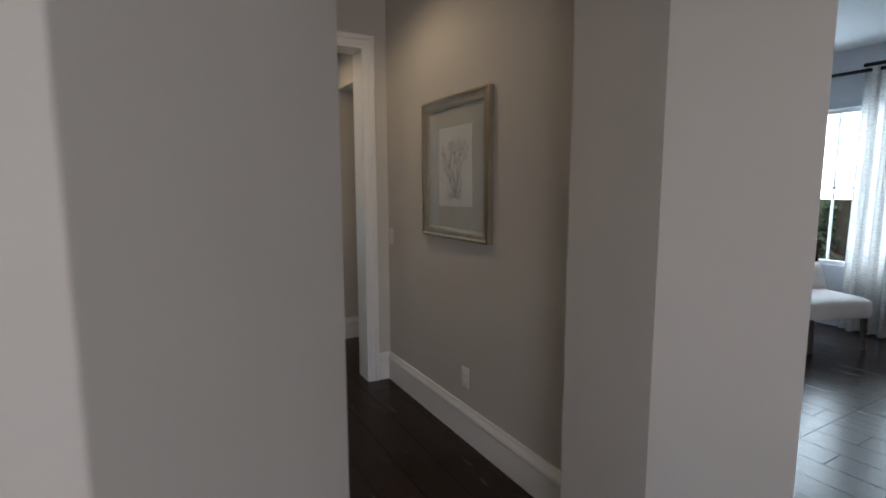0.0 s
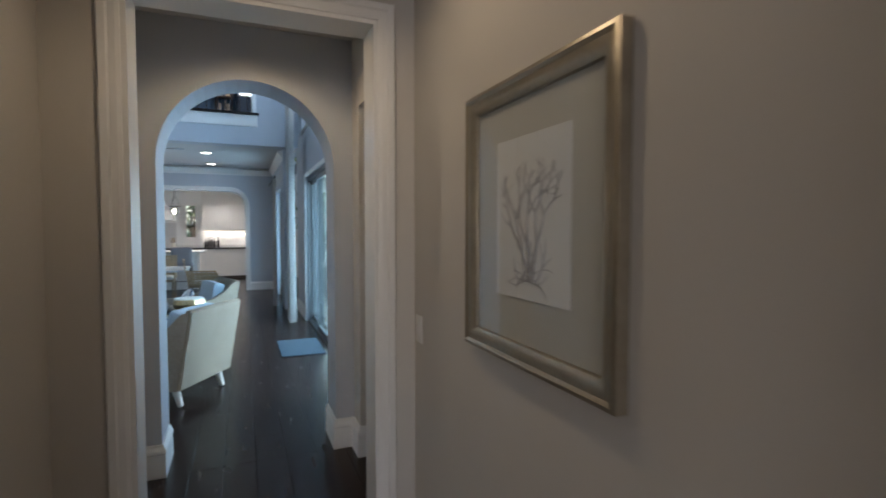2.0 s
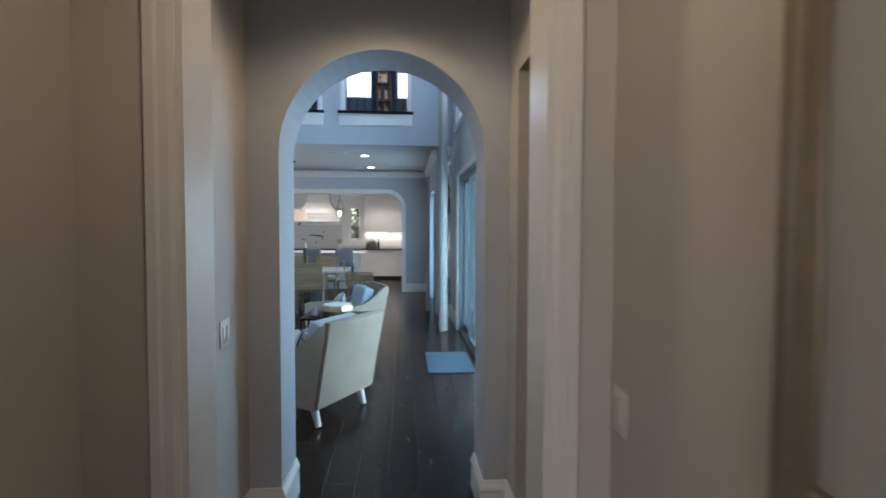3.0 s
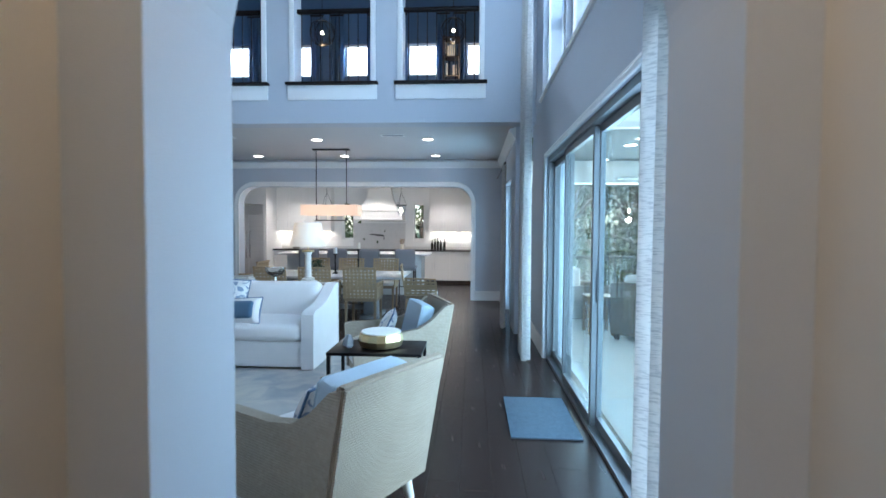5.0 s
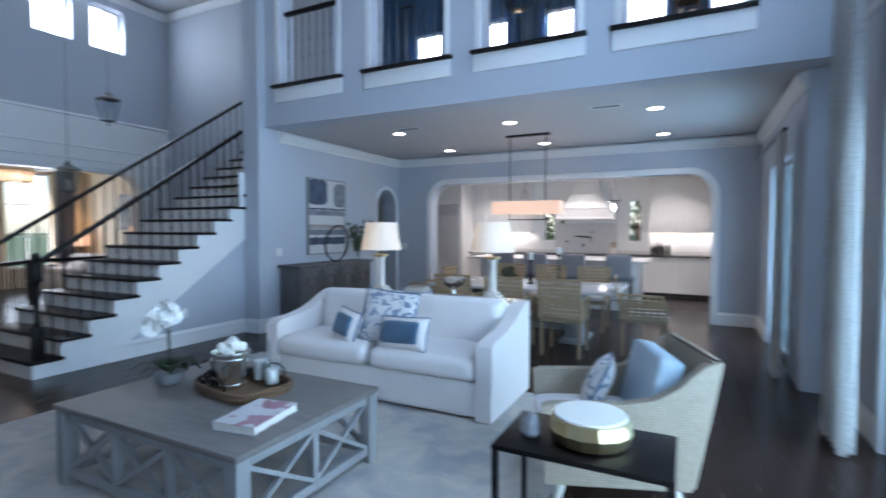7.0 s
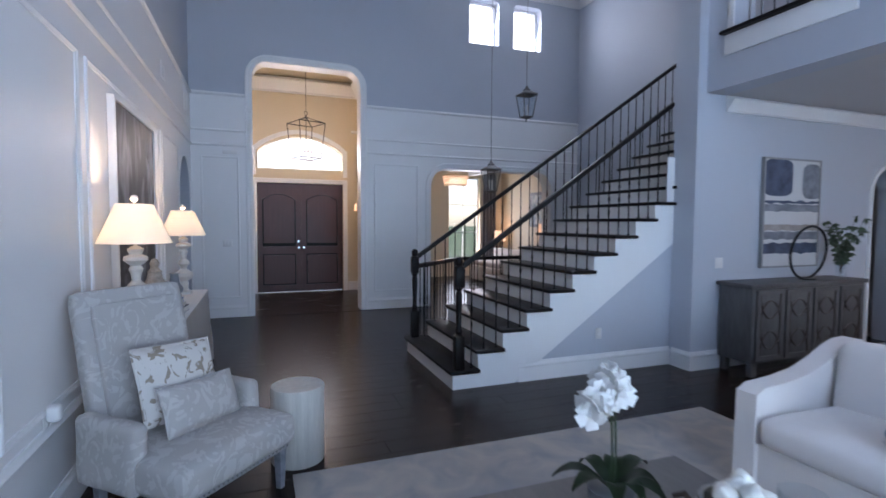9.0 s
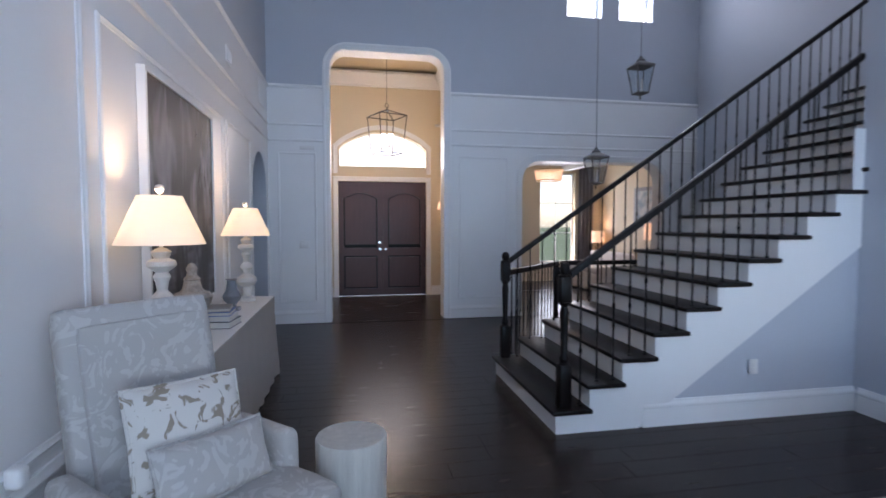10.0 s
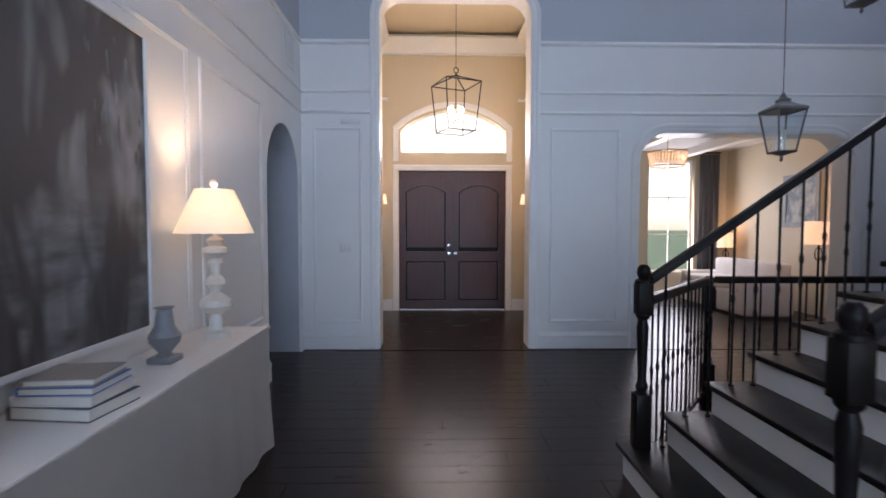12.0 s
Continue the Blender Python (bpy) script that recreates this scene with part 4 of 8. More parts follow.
def armchair(m, turn, label):
    t = thing("wicker_armchair", m @ pose(0, 0, 0, 0, 0, turn) @ Matrix.Diagonal((1, 1, 0.92, 1)), label, "armchair", "wicker armchairs by the rug")
    w, d = 0.74, 0.78
    # flaring back shell and sides with curved top edges
    for sx in (-1, 1):
        prof = [(-d / 2, 0.16), (-d / 2 - 0.02, 0.60), (-d / 2 + 0.03, 0.62), (0.0, 0.63), (0.16, 0.66), (0.28, 0.74), (0.40, 0.86), (0.47, 0.88), (0.34, 0.16)]
        x0 = sx * w / 2 - (0.07 if sx > 0 else 0)
        mb = Mesh().poly([(x0, y, z) for y, z in prof], (0.07, 0, 0))
        bmesh.ops.bevel(mb.bm, geom=[e for e in mb.bm.edges if len(e.link_faces) == 2 and e.calc_face_angle(0) > 1.2], offset=0.014, segments=2, affect="EDGES")
        part("side", mb, WICKER, t)
    mb = Mesh().poly([(-w / 2 + 0.005, 0.31, 0.16), (-w / 2 + 0.005, 0.365, 0.16), (-w / 2 + 0.005, 0.49, 0.89), (-w / 2 + 0.005, 0.43, 0.90)], (w - 0.01, 0, 0))
    bmesh.ops.bevel(mb.bm, geom=mb.bm.edges[:], offset=0.014, segments=2, affect="EDGES")
    part("back", mb, WICKER, t)
    part("seat_base", Mesh().box(-w / 2 + 0.06, w / 2 - 0.06, -d / 2 + 0.02, 0.34, 0.16, 0.33, 0.012), WICKER, t)
    part("seat_cushion", Mesh().soft(-w / 2 + 0.075, w / 2 - 0.075, -d / 2 - 0.02, 0.32, 0.32, 0.46, 0.05, 0.02, seed=2), LINEN, t, "white seat cushion")
    for sx in (-1, 1):
        for y, lean in ((-0.30, -0.03), (0.28, 0.04)):
            mb = Mesh().tube([(0, -lean * 0.2, 0.17), (0, lean * 0.25, 0.10), (0, lean, 0.0)], [0.034, 0.030, 0.022], 10)
            part("leg", mb, CANDLE, t, "short curved pale leg", at=pose(sx * 0.29, y, 0))
    tilt = pose(0, 0.225, 0.635, -13, 0, 0)
    bc = part("back_cushion", Mesh().soft(-0.27, 0.27, -0.06, 0.06, -0.225, 0.225, 0.03, 0.012, seed=3, cuts=10, m=tilt), PALEBLUE, t, "pale blue box back cushion")
    for fy in (-0.056, 0.056):
        ring = [tilt @ Vector((u * 0.262, fy, v * 0.217)) for u, v in ((-0.92, -1), (0.92, -1), (1, -0.92), (1, 0.92), (0.92, 1), (-0.92, 1), (-1, 0.92), (-1, -0.92))]
        part("piping", Mesh().tube(ring, 0.006, 6, closed=True), PALEBLUE, bc)
    return t


armchair(pose(0.80, 6.96, 0.012), heading(-0.86, 0.52), "pale wicker armchair with blue back cushion beside the arch")
pillow(pose(0.76, 6.90, 0.56, -25, 0, heading(-0.86, 0.52) + 12), 0.34, 0.34, FLORAL, "small floral pillow in the wicker armchair", NAVY, 0.14, 12)
armchair(pose(0.81, 8.97, 0.012), heading(-0.93, -0.34), "pale wicker armchair with blue cushion behind the side table")
pillow(pose(0.74, 9.05, 0.56, -25, 0, heading(-0.93, -0.34) - 14), 0.34, 0.34, FLORAL, "small floral pillow in the wicker armchair", NAVY, 0.14, 14)


def coffee_table():
    x0, x1, y0, y1, h = -2.04, -0.54, 7.485, 8.60, 0.48
    w, d = x1 - x0, y1 - y0
    t = thing("coffee_table", pose((x0 + x1) / 2, (y0 + y1) / 2, 0.012), "large grey-washed wooden coffee table with crossed lattice sides", "coffee table")
    part("tabletop", Mesh().box(-w / 2, w / 2, -d / 2, d / 2, h - 0.045, h - 0.012, 0.006), GREYWOOD, t)
    for sx in (-1, 1):
        for sy in (-1, 1):
            part("leg", Mesh().box(-0.04, 0.04, -0.04, 0.04, 0, h - 0.045, 0.004), GREYPAINT, t, at=pose(sx * (w / 2 - 0.05), sy * (d / 2 - 0.05), 0))
    for sy in (-1, 1):
        y = sy * (d / 2 - 0.05)
        part("rail", Mesh().box(-w / 2 + 0.09, w / 2 - 0.09, y - 0.02, y + 0.02, h - 0.10, h - 0.046, 0.003), GREYPAINT, t)
        part("rail", Mesh().box(-w / 2 + 0.09, w / 2 - 0.09, y - 0.02, y + 0.02, 0.05, 0.10, 0.003), GREYPAINT, t)
        n = 3
        for k in range(n):
            a, b = -w / 2 + 0.09 + (w - 0.18) * k / n, -w / 2 + 0.09 + (w - 0.18) * (k + 1) / n
            part("lattice_bar", Mesh().bar((a, y, 0.10), (b, y, h - 0.10), 0.022, 0.03, (0, 1, 0)), GREYPAINT, t, smooth=False)
            part("lattice_bar", Mesh().bar((a, y + 0.003, h - 0.10), (b, y + 0.003, 0.10), 0.022, 0.03, (0, 1, 0)), GREYPAINT, t, smooth=False)
            if k:
                part("upright", Mesh().box(a - 0.02, a + 0.02, y - 0.018, y + 0.018, 0.10, h - 0.10), GREYPAINT, t, smooth=False)
    for sx in (-1, 1):
        x = sx * (w / 2 - 0.05)
        part("rail", Mesh().box(x - 0.02, x + 0.02, -d / 2 + 0.09, d / 2 - 0.09, h - 0.10, h - 0.046, 0.003), GREYPAINT, t)
        part("rail", Mesh().box(x - 0.02, x + 0.02, -d / 2 + 0.09, d / 2 - 0.09, 0.05, 0.10, 0.003), GREYPAINT, t)
        for k in range(2):
            a, b = -d / 2 + 0.09 + (d - 0.18) * k / 2, -d / 2 + 0.09 + (d - 0.18) * (k + 1) / 2
            part("lattice_bar", Mesh().bar((x, a, 0.10), (x, b, h - 0.10), 0.022, 0.03, (1, 0, 0)), GREYPAINT, t, smooth=False)
            part("lattice_bar", Mesh().bar((x + 0.003, a, h - 0.10), (x + 0.003, b, 0.10), 0.022, 0.03, (1, 0, 0)), GREYPAINT, t, smooth=False)
            if k:
                part("upright", Mesh().box(x - 0.018, x + 0.018, a - 0.02, a + 0.02, 0.10, h - 0.10), GREYPAINT, t, smooth=False)


coffee_table()
CT = 0.482


def book(name, m, w, d, h, cover, label, cat="book"):
    t = thing(name, m, label, cat, "books")
    part("page_block", Mesh().box(-w / 2 + 0.006, w / 2 - 0.004, -d / 2 + 0.006, d / 2 - 0.006, 0.004, h - 0.004), PAGES, t, smooth=False)
    part("cover", Mesh().poly([(-w / 2, 0, 0), (w / 2, 0, 0), (w / 2, 0, 0.004), (-w / 2 + 0.005, 0, 0.004), (-w / 2 + 0.005, 0, h - 0.004), (w / 2, 0, h - 0.004), (w / 2, 0, h), (-w / 2, 0, h)], (0, d, 0)).move(pose(0, -d / 2, 0)), cover, t, smooth=False)
    return t


book("book", pose(-0.80, 7.845, CT, 0, 0, 9), 0.25, 0.36, 0.042, BOOKPINK, "large white book with a pink printed cover on the coffee table")

tray = thing("woven_tray", pose(-1.27, 8.17, CT, 0, 0, -10), "oval brown woven tray with a raised rim", "tray")
rim = [(0.29 * math.copysign(abs(math.cos(a)) ** 0.5, math.cos(a)), 0.21 * math.copysign(abs(math.sin(a)) ** 0.5, math.sin(a))) for a in [2 * math.pi * k / 36 for k in range(36)]]
part("tray_base", Mesh().poly([(x, y, 0.002) for x, y in rim], (0, 0, 0.012)), WOVENTRAY, tray)
part("rim", Mesh().tube([(x, y, 0.05) for x, y in rim], 0.012, 8, True), WOVENTRAY, tray)
part("rim_wall", Mesh().tube([(x * 0.99, y * 0.99, 0.026) for x, y in rim], 0.013, 8, True), WOVENTRAY, tray)
TZ = CT + 0.015
jar = thing("silver_bucket", pose(-1.33, 8.13, TZ, 0, 0, 20), "hammered silver ice bucket filled with white coral", "bucket")
part("body", Mesh().lathe([(0.070, 0), (0.078, 0.010), (0.086, 0.08), (0.098, 0.16), (0.108, 0.215), (0.116, 0.222), (0.116, 0.232), (0.104, 0.230), (0.092, 0.16), (0.074, 0.02), (0, 0.016)], 32), SILVER, jar)
for z in (0.03, 0.19):
    part("band", Mesh().tube([((0.082 if z < 0.1 else 0.105) * math.cos(q), (0.082 if z < 0.1 else 0.105) * math.sin(q), z) for q in [2 * math.pi * i / 32 for i in range(32)]], 0.004, 6, True), SILVER, jar)
for sx in (-1, 1):
    part("ring_handle", Mesh().tube([(sx * (0.107 + 0.028 * math.sin(q)), 0.030 * math.cos(q), 0.175 + 0.012 * math.cos(q)) for q in [math.pi * i / 10 for i in range(11)]], 0.006, 6), SILVER, jar)
rc = random.Random(17)
for k in range(9):
    q, r = k * 2.4, 0.062 * (k / 9) ** 0.5
    part("coral_piece", Mesh().soft(-0.034, 0.034, -0.03, 0.03, -0.028, 0.028, 0.02, 0, seed=k, cuts=3, m=pose(r * math.cos(q), r * math.sin(q), 0.232 + rc.uniform(0.0, 0.045), rc.uniform(0, 90), rc.uniform(0, 90), rc.uniform(0, 90))), CANDLE, jar, "white coral lump")
for sx in (-1, 1):
    part("tray_handle", Mesh().tube([(0.05 + 0.085 * math.copysign(min(1, abs(math.cos(q)) * 1.25), math.cos(q)), -sx * 0.205, 0.05 + 0.075 * math.sin(q) ** 0.6) for q in [math.pi * i / 12 for i in range(13)]], 0.006, 8), BLACKIRON, tray, "dark iron loop handle")
gr = thing("dark_grapes", pose(-1.47, 8.11, TZ), "bunch of dark glossy decorative grapes on the tray", "ornament")
for k in range(26):
    q, r = k * 2.4, 0.085 * (k / 26) ** 0.5
    part("grape", Mesh().lathe([(0, -0.021), (0.015, -0.015), (0.021, 0), (0.015, 0.015), (0, 0.021)], 10, at=(r * math.cos(q) * 0.8, r * math.sin(q) * 1.1, 0.024 + 0.05 * (1 - k / 26) + 0.008 * (k % 3))), BLACKWOOD, gr)
part("stem", Mesh().tube([(-0.01, 0.0, 0.08), (-0.03, 0.02, 0.13), (-0.07, 0.02, 0.15), (-0.10, 0.0, 0.13)], [0.008, 0.010, 0.011, 0.008], 8), BARK, gr, "brown wooden stem")


def candle(m, r, h, gr, gh, label):
    t = thing("glass_hurricane", m, label, "candle holder", "glass candle holders")
    part("glass", Mesh().lathe([(gr * 0.8, 0), (gr, 0.01), (gr, gh), (gr - 0.004, gh), (gr - 0.004, 0.014), (0, 0.012)], 28), CLEAR, t)
    part("candle", Mesh().lathe([(r, 0.016), (r, 0.016 + h), (r * 0.7, 0.012 + h), (0, 0.012 + h)], 20), CANDLE, t, "white pillar candle")


candle(pose(-1.13, 8.27, TZ), 0.038, 0.09, 0.062, 0.15, "clear glass hurricane with a white candle")
candle(pose(-1.27, 8.31, TZ), 0.042, 0.12, 0.066, 0.26, "tall clear glass hurricane with a white candle")
dish = solo("dark_dish", Mesh().lathe([(0.03, 0), (0.06, 0.012), (0.085, 0.045), (0.08, 0.046), (0.055, 0.02), (0, 0.014)], 24), BLACKWOOD, "small dark bowl on the woven tray", "bowl", at=pose(-1.43, 8.29, TZ))


def orchid(m):
    t = thing("orchid", m, "white orchid in a low pot on the coffee table", "plant")
    part("pot", Mesh().lathe([(0.06, 0), (0.085, 0.03), (0.09, 0.075), (0.08, 0.08), (0, 0.07)], 24), GREYCERAMIC, t)
    rnd = random.Random(4)
    for k in range(9):
        a = k * 2.4
        L, wd = rnd.uniform(0.14, 0.22), 0.035
        mb = Mesh()
        rows = []
        for i in range(7):
            s = i / 6
            r = 0.02 + L * s
            z = 0.08 + 0.09 * math.sin(s * 2.4) - 0.04 * s
            w = wd * math.sin(math.pi * min(1, s * 0.9 + 0.08)) + 0.002
            rows.append([mb.bm.verts.new((r, -w, z + 0.008)), mb.bm.verts.new((r, 0, z)), mb.bm.verts.new((r, w, z + 0.008))])
        for p, q in zip(rows, rows[1:]):
            for j in range(2):
                mb.bm.faces.new((p[j], p[j + 1], q[j + 1], q[j]))
        bmesh.ops.solidify(mb.bm, geom=mb.bm.faces[:], thickness=0.003)
        part("leaf", mb, LEAF, t, at=pose(0, 0, 0, 0, 0, math.degrees(a)))
    for s, (dx, dy) in enumerate(((0.02, -0.10), (-0.16, 0.06))):
        pts = [(0.02 * s + dx * (q ** 2.2), dy * (q ** 2.2), 0.08 + 0.44 * math.sin(q * 1.9) - 0.10 * q ** 4) for q in [i / 12 for i in range(13)]]
        part("stem", Mesh().tube(pts, 0.004, 6), LEAF, t)
        for i in range(6, 13):
            for side in (0, 1, 2):
                x, y, z = pts[i]
                mb = Mesh()
                for k in range(5):
                    mb.cushion(0.046, 0.058, 0.010, pose(0, 0, 0, 0, 0, 72 * k) @ pose(0, 0.025, 0, 28, 0, 0), 0.8, 6, 6)
                part("flower", mb, PETAL, t, at=pose(x + rnd.uniform(-0.03, 0.03), y + rnd.uniform(-0.03, 0.03), z + rnd.uniform(-0.035, 0.02), rnd.uniform(50, 120), rnd.uniform(-30, 30), rnd.uniform(0, 360)))


orchid(pose(-1.79, 8.03, CT))

side = thing("side_table", pose(0.855, 8.06, 0.012), "small black metal side table with a lower shelf", "side table")
for z in (0.60, 0.16):
    part("shelf" if z < 0.3 else "tabletop", Mesh().box(-0.34, 0.34, -0.215, 0.215, z - 0.022, z, 0.003), BLACKWOOD, side)
for sx in (-1, 1):
    for sy in (-1, 1):
        part("leg", Mesh().box(-0.012, 0.012, -0.012, 0.012, 0, 0.578), BLACKIRON, side, smooth=False, at=pose(sx * 0.325, sy * 0.20, 0))
drumbowl = thing("gold_bowl", pose(0.87, 8.06, 0.613), "round faceted pale gold box with a white lid", "bowl")
part("body", Mesh().lathe([(0.11, 0), (0.155, 0.012), (0.17, 0.06), (0.158, 0.105), (0.15, 0.11), (0, 0.11)], 16), BRASS, drumbowl, smooth=False)
part("lid", Mesh().lathe([(0.148, 0.111), (0.145, 0.119), (0, 0.121)], 32), CANDLE, drumbowl, "white round lid")
solo("blue_crystal", Mesh().lathe([(0.03, 0), (0.048, 0.02), (0.04, 0.06), (0.018, 0.095), (0, 0.10)], 7), GREYCERAMIC, "dark blue crystal ornament on the side table", "ornament", smooth=False, at=pose(0.63, 8.0, 0.613, 0, 8, 20))
book("book", pose(0.80, 8.02, 0.174, 0, 0, 24), 0.36, 0.28, 0.03, BOOKBLUE, "large blue book on the side table's lower shelf")

# rug and door mat
rug = solo("rug", Mesh().box(-3.40, 0.55, 6.95, 10.30, 0.0, 0.011, 0.004), RUGMAT, "large worn cream and blue-grey patterned rug", "rug", at=pose(0, 0, 0.0005))
solo("door_mat", Mesh().box(1.83, 2.34, 7.92, 8.78, 0.0, 0.014, 0.004), MATCLOTH, "blue-grey door mat before the glass doors", "mat", at=pose(0, 0, 0.0005))

# console behind the sofa, with two lamps
con = thing("sofa_console", pose(-1.25, 10.62, 0), "long narrow dark wooden console behind the sofa", "console table")
part("tabletop", Mesh().box(-1.06, 1.06, -0.18, 0.18, 0.75, 0.79, 0.005), DARKTOP, con)
part("apron", Mesh().box(-1.02, 1.02, -0.15, 0.15, 0.67, 0.75, 0.003), DARKTOP, con)
for sx in (-1, 1):
    for sy in (-1, 1):
        part("leg", Mesh().box(-0.03, 0.03, -0.03, 0.03, 0, 0.67, 0.004), DARKTOP, con, at=pose(sx * 0.98, sy * 0.12, 0))


def column_lamp(x, y, z):
    t = thing("table_lamp", pose(x, y, z), "lit table lamp with stone column base and white drum shade", "lamp", "column lamps on the console")
    part("base", Mesh().box(-0.085, 0.085, -0.085, 0.085, 0, 0.035, 0.004).box(-0.065, 0.065, -0.065, 0.065, 0.035, 0.07, 0.006), ALABASTER, t)
    part("column", Mesh().lathe([(0.045, 0.07), (0.052, 0.08), (0.04, 0.10), (0.037, 0.36), (0.046, 0.38), (0.055, 0.40)], 20), ALABASTER, t)
    part("capital", Mesh().box(-0.062, 0.062, -0.062, 0.062, 0.40, 0.425, 0.004), BRASS, t)
    part("stem", Mesh().tube([(0, 0, 0.425), (0, 0, 0.72)], 0.007), BRASS, t)
    part("shade", Mesh().lathe([(0.225, 0.475), (0.165, 0.775), (0.162, 0.775), (0.222, 0.475)], 40), SHADEWHITE, t, "white linen drum shade")
    lamp("lamp_bulb", "POINT", pose(x, y, z + 0.62), 4, SOFT, 0.05)


column_lamp(-1.86, 10.60, 0.79)
column_lamp(-0.55, 10.64, 0.79)
sb = thing("silver_bowl", pose(-0.98, 10.64, 0.79), "footed hammered silver bowl on the console", "bowl")
part("foot", Mesh().lathe([(0.06, 0), (0.05, 0.015), (0.02, 0.03), (0.016, 0.07), (0.03, 0.085)], 24), SILVER, sb)
part("cup", Mesh().lathe([(0.03, 0.085), (0.09, 0.11), (0.125, 0.16), (0.13, 0.20), (0.125, 0.20), (0.085, 0.12), (0, 0.10)], 28), SILVER, sb)
for k, (c, lab) in enumerate(((BOOKBLUE, "blue book stacked on the console"), (BOOKWHITE, "white book stacked on the console"), (BOOKTAN, "grey book stacked on the console"))):
    book("book", pose(-1.42, 10.66, 0.79 + 0.028 * k, 0, 0, 6 * k - 5), 0.27 - 0.03 * k, 0.21, 0.027, c, lab)


# curtains
def curtain(m, width, height, folds, label, mat, depth=0.055, seed=0):
    t = thing("curtain", m, label, "curtain", "long curtains")
    mb = Mesh()
    nu, nv = folds * 10, 14
    grid = []
    for j in range(nv + 1):
        v = j / nv
        row = []
        for i in range(nu + 1):
            u = i / nu
            ph = u * folds * 2 * math.pi
            k = 0.75 + 0.25 * (1 - v) + 0.25 * noise.noise((u * 5, v * 2, seed))
            x = (u - 0.5) * width * (0.93 + 0.07 * (1 - v)) + 0.012 * math.sin(ph * 2 + seed)
            y = depth * k * math.sin(ph + 0.5 * noise.noise((u * 3, v * 1.5, seed + 5)))
            row.append(mb.bm.verts.new((x, y, v * height)))
        grid.append(row)
    for r0, r1 in zip(grid, grid[1:]):
        for i in range(nu):
            mb.bm.faces.new((r0[i], r0[i + 1], r1[i + 1], r1[i]))
    bmesh.ops.solidify(mb.bm, geom=mb.bm.faces[:], thickness=0.004)
    part("cloth", mb, mat, t)
    part("heading", Mesh().tube([(-width / 2, 0, height + 0.03), (width / 2, 0, height + 0.03)], 0.018, 10), BLACKIRON, t, "black curtain rod")
    return t


curtain(pose(2.22, 6.08, 0.02, 0, 0, 90), 0.80, 5.75, 5, "floor-length ivory woven curtain beside the glass doors", SHEER, seed=1)
curtain(pose(2.16, 10.26, 0.02, 0, 0, 90), 0.60, 5.75, 5, "floor-length ivory woven curtain beside the glass doors", SHEER, seed=3)
curtain(pose(2.02, 12.0, 0.02, 0, 0, 90), 0.42, 2.42, 3, "ivory curtain beside the dining room door", SHEER, 0.04, seed=5)
rod = solo("curtain_rod", Mesh().tube([(2.02, 11.75, 2.47), (2.02, 13.95, 2.47)], 0.014, 10), BLACKIRON, "black curtain rod over the dining room door", "curtain rod")


# sliding glass doors
def sliding_door(y0, y1, z1, x, label):
    t = thing("sliding_glass_door", pose(x, (y0 + y1) / 2, 0), label, "sliding door", "sliding glass doors")
    h = (y1 - y0) / 2
    s = 0.045
    for y in (-h, h - s):
        part("stile", Mesh().box(-0.02, 0.02, y, y + s, 0.03, z1, 0.003), BRONZE, t, smooth=False)
    part("bottom_rail", Mesh().box(-0.02, 0.02, -h + s, h - s, 0.03, 0.10, 0.003), BRONZE, t, smooth=False)
    part("top_rail", Mesh().box(-0.02, 0.02, -h + s, h - s, z1 - 0.06, z1, 0.003), BRONZE, t, smooth=False)
    p = part("pane", Mesh().box(-0.004, 0.004, -h + s, h - s, 0.10, z1 - 0.06), DOORGLASS, t, "faintly tinted glass pane", smooth=False)
    p.visible_shadow = False
    return t


ys = [6.07, 7.13, 8.15, 9.26, 10.14]
for k in range(4):
    d = sliding_door(ys[k] - 0.02, ys[k + 1] + 0.02, 2.26, EAST + 0.06 + 0.045 * (k % 2), "tall bronze-framed sliding glass door panel")
    if k == 1:
        part("handle", Mesh().box(-0.045, -0.02, 0.49, 0.515, 0.95, 1.2, 0.006), BRONZE, d)
setting("door_track", Mesh().box(EAST + 0.02, EAST + 0.15, 6.05, 10.18, -0.01, 0.028), BRONZE)
setting("door_head_frame", Mesh().box(EAST + 0.02, EAST + 0.15, 6.05, 10.18, 2.262, 2.32), BRONZE)
setting("door_jamb_frame", Mesh().box(EAST + 0.02, EAST + 0.15, 10.142, 10.18, 0.03, 2.26), BRONZE)
sliding_door(12.2, 13.0, 2.28, 2.22, "bronze-framed glass door to the patio")
sliding_door(12.96, 13.7, 2.28, 2.265, "bronze-framed glass door to the patio")
casing("x", EAST, (-1, 0, 0), [(6.05, 0), (6.05, 2.32), (10.18, 2.32), (10.18, 0)], "door_casing", [(a * 0.5, b) for a, b in CASE])


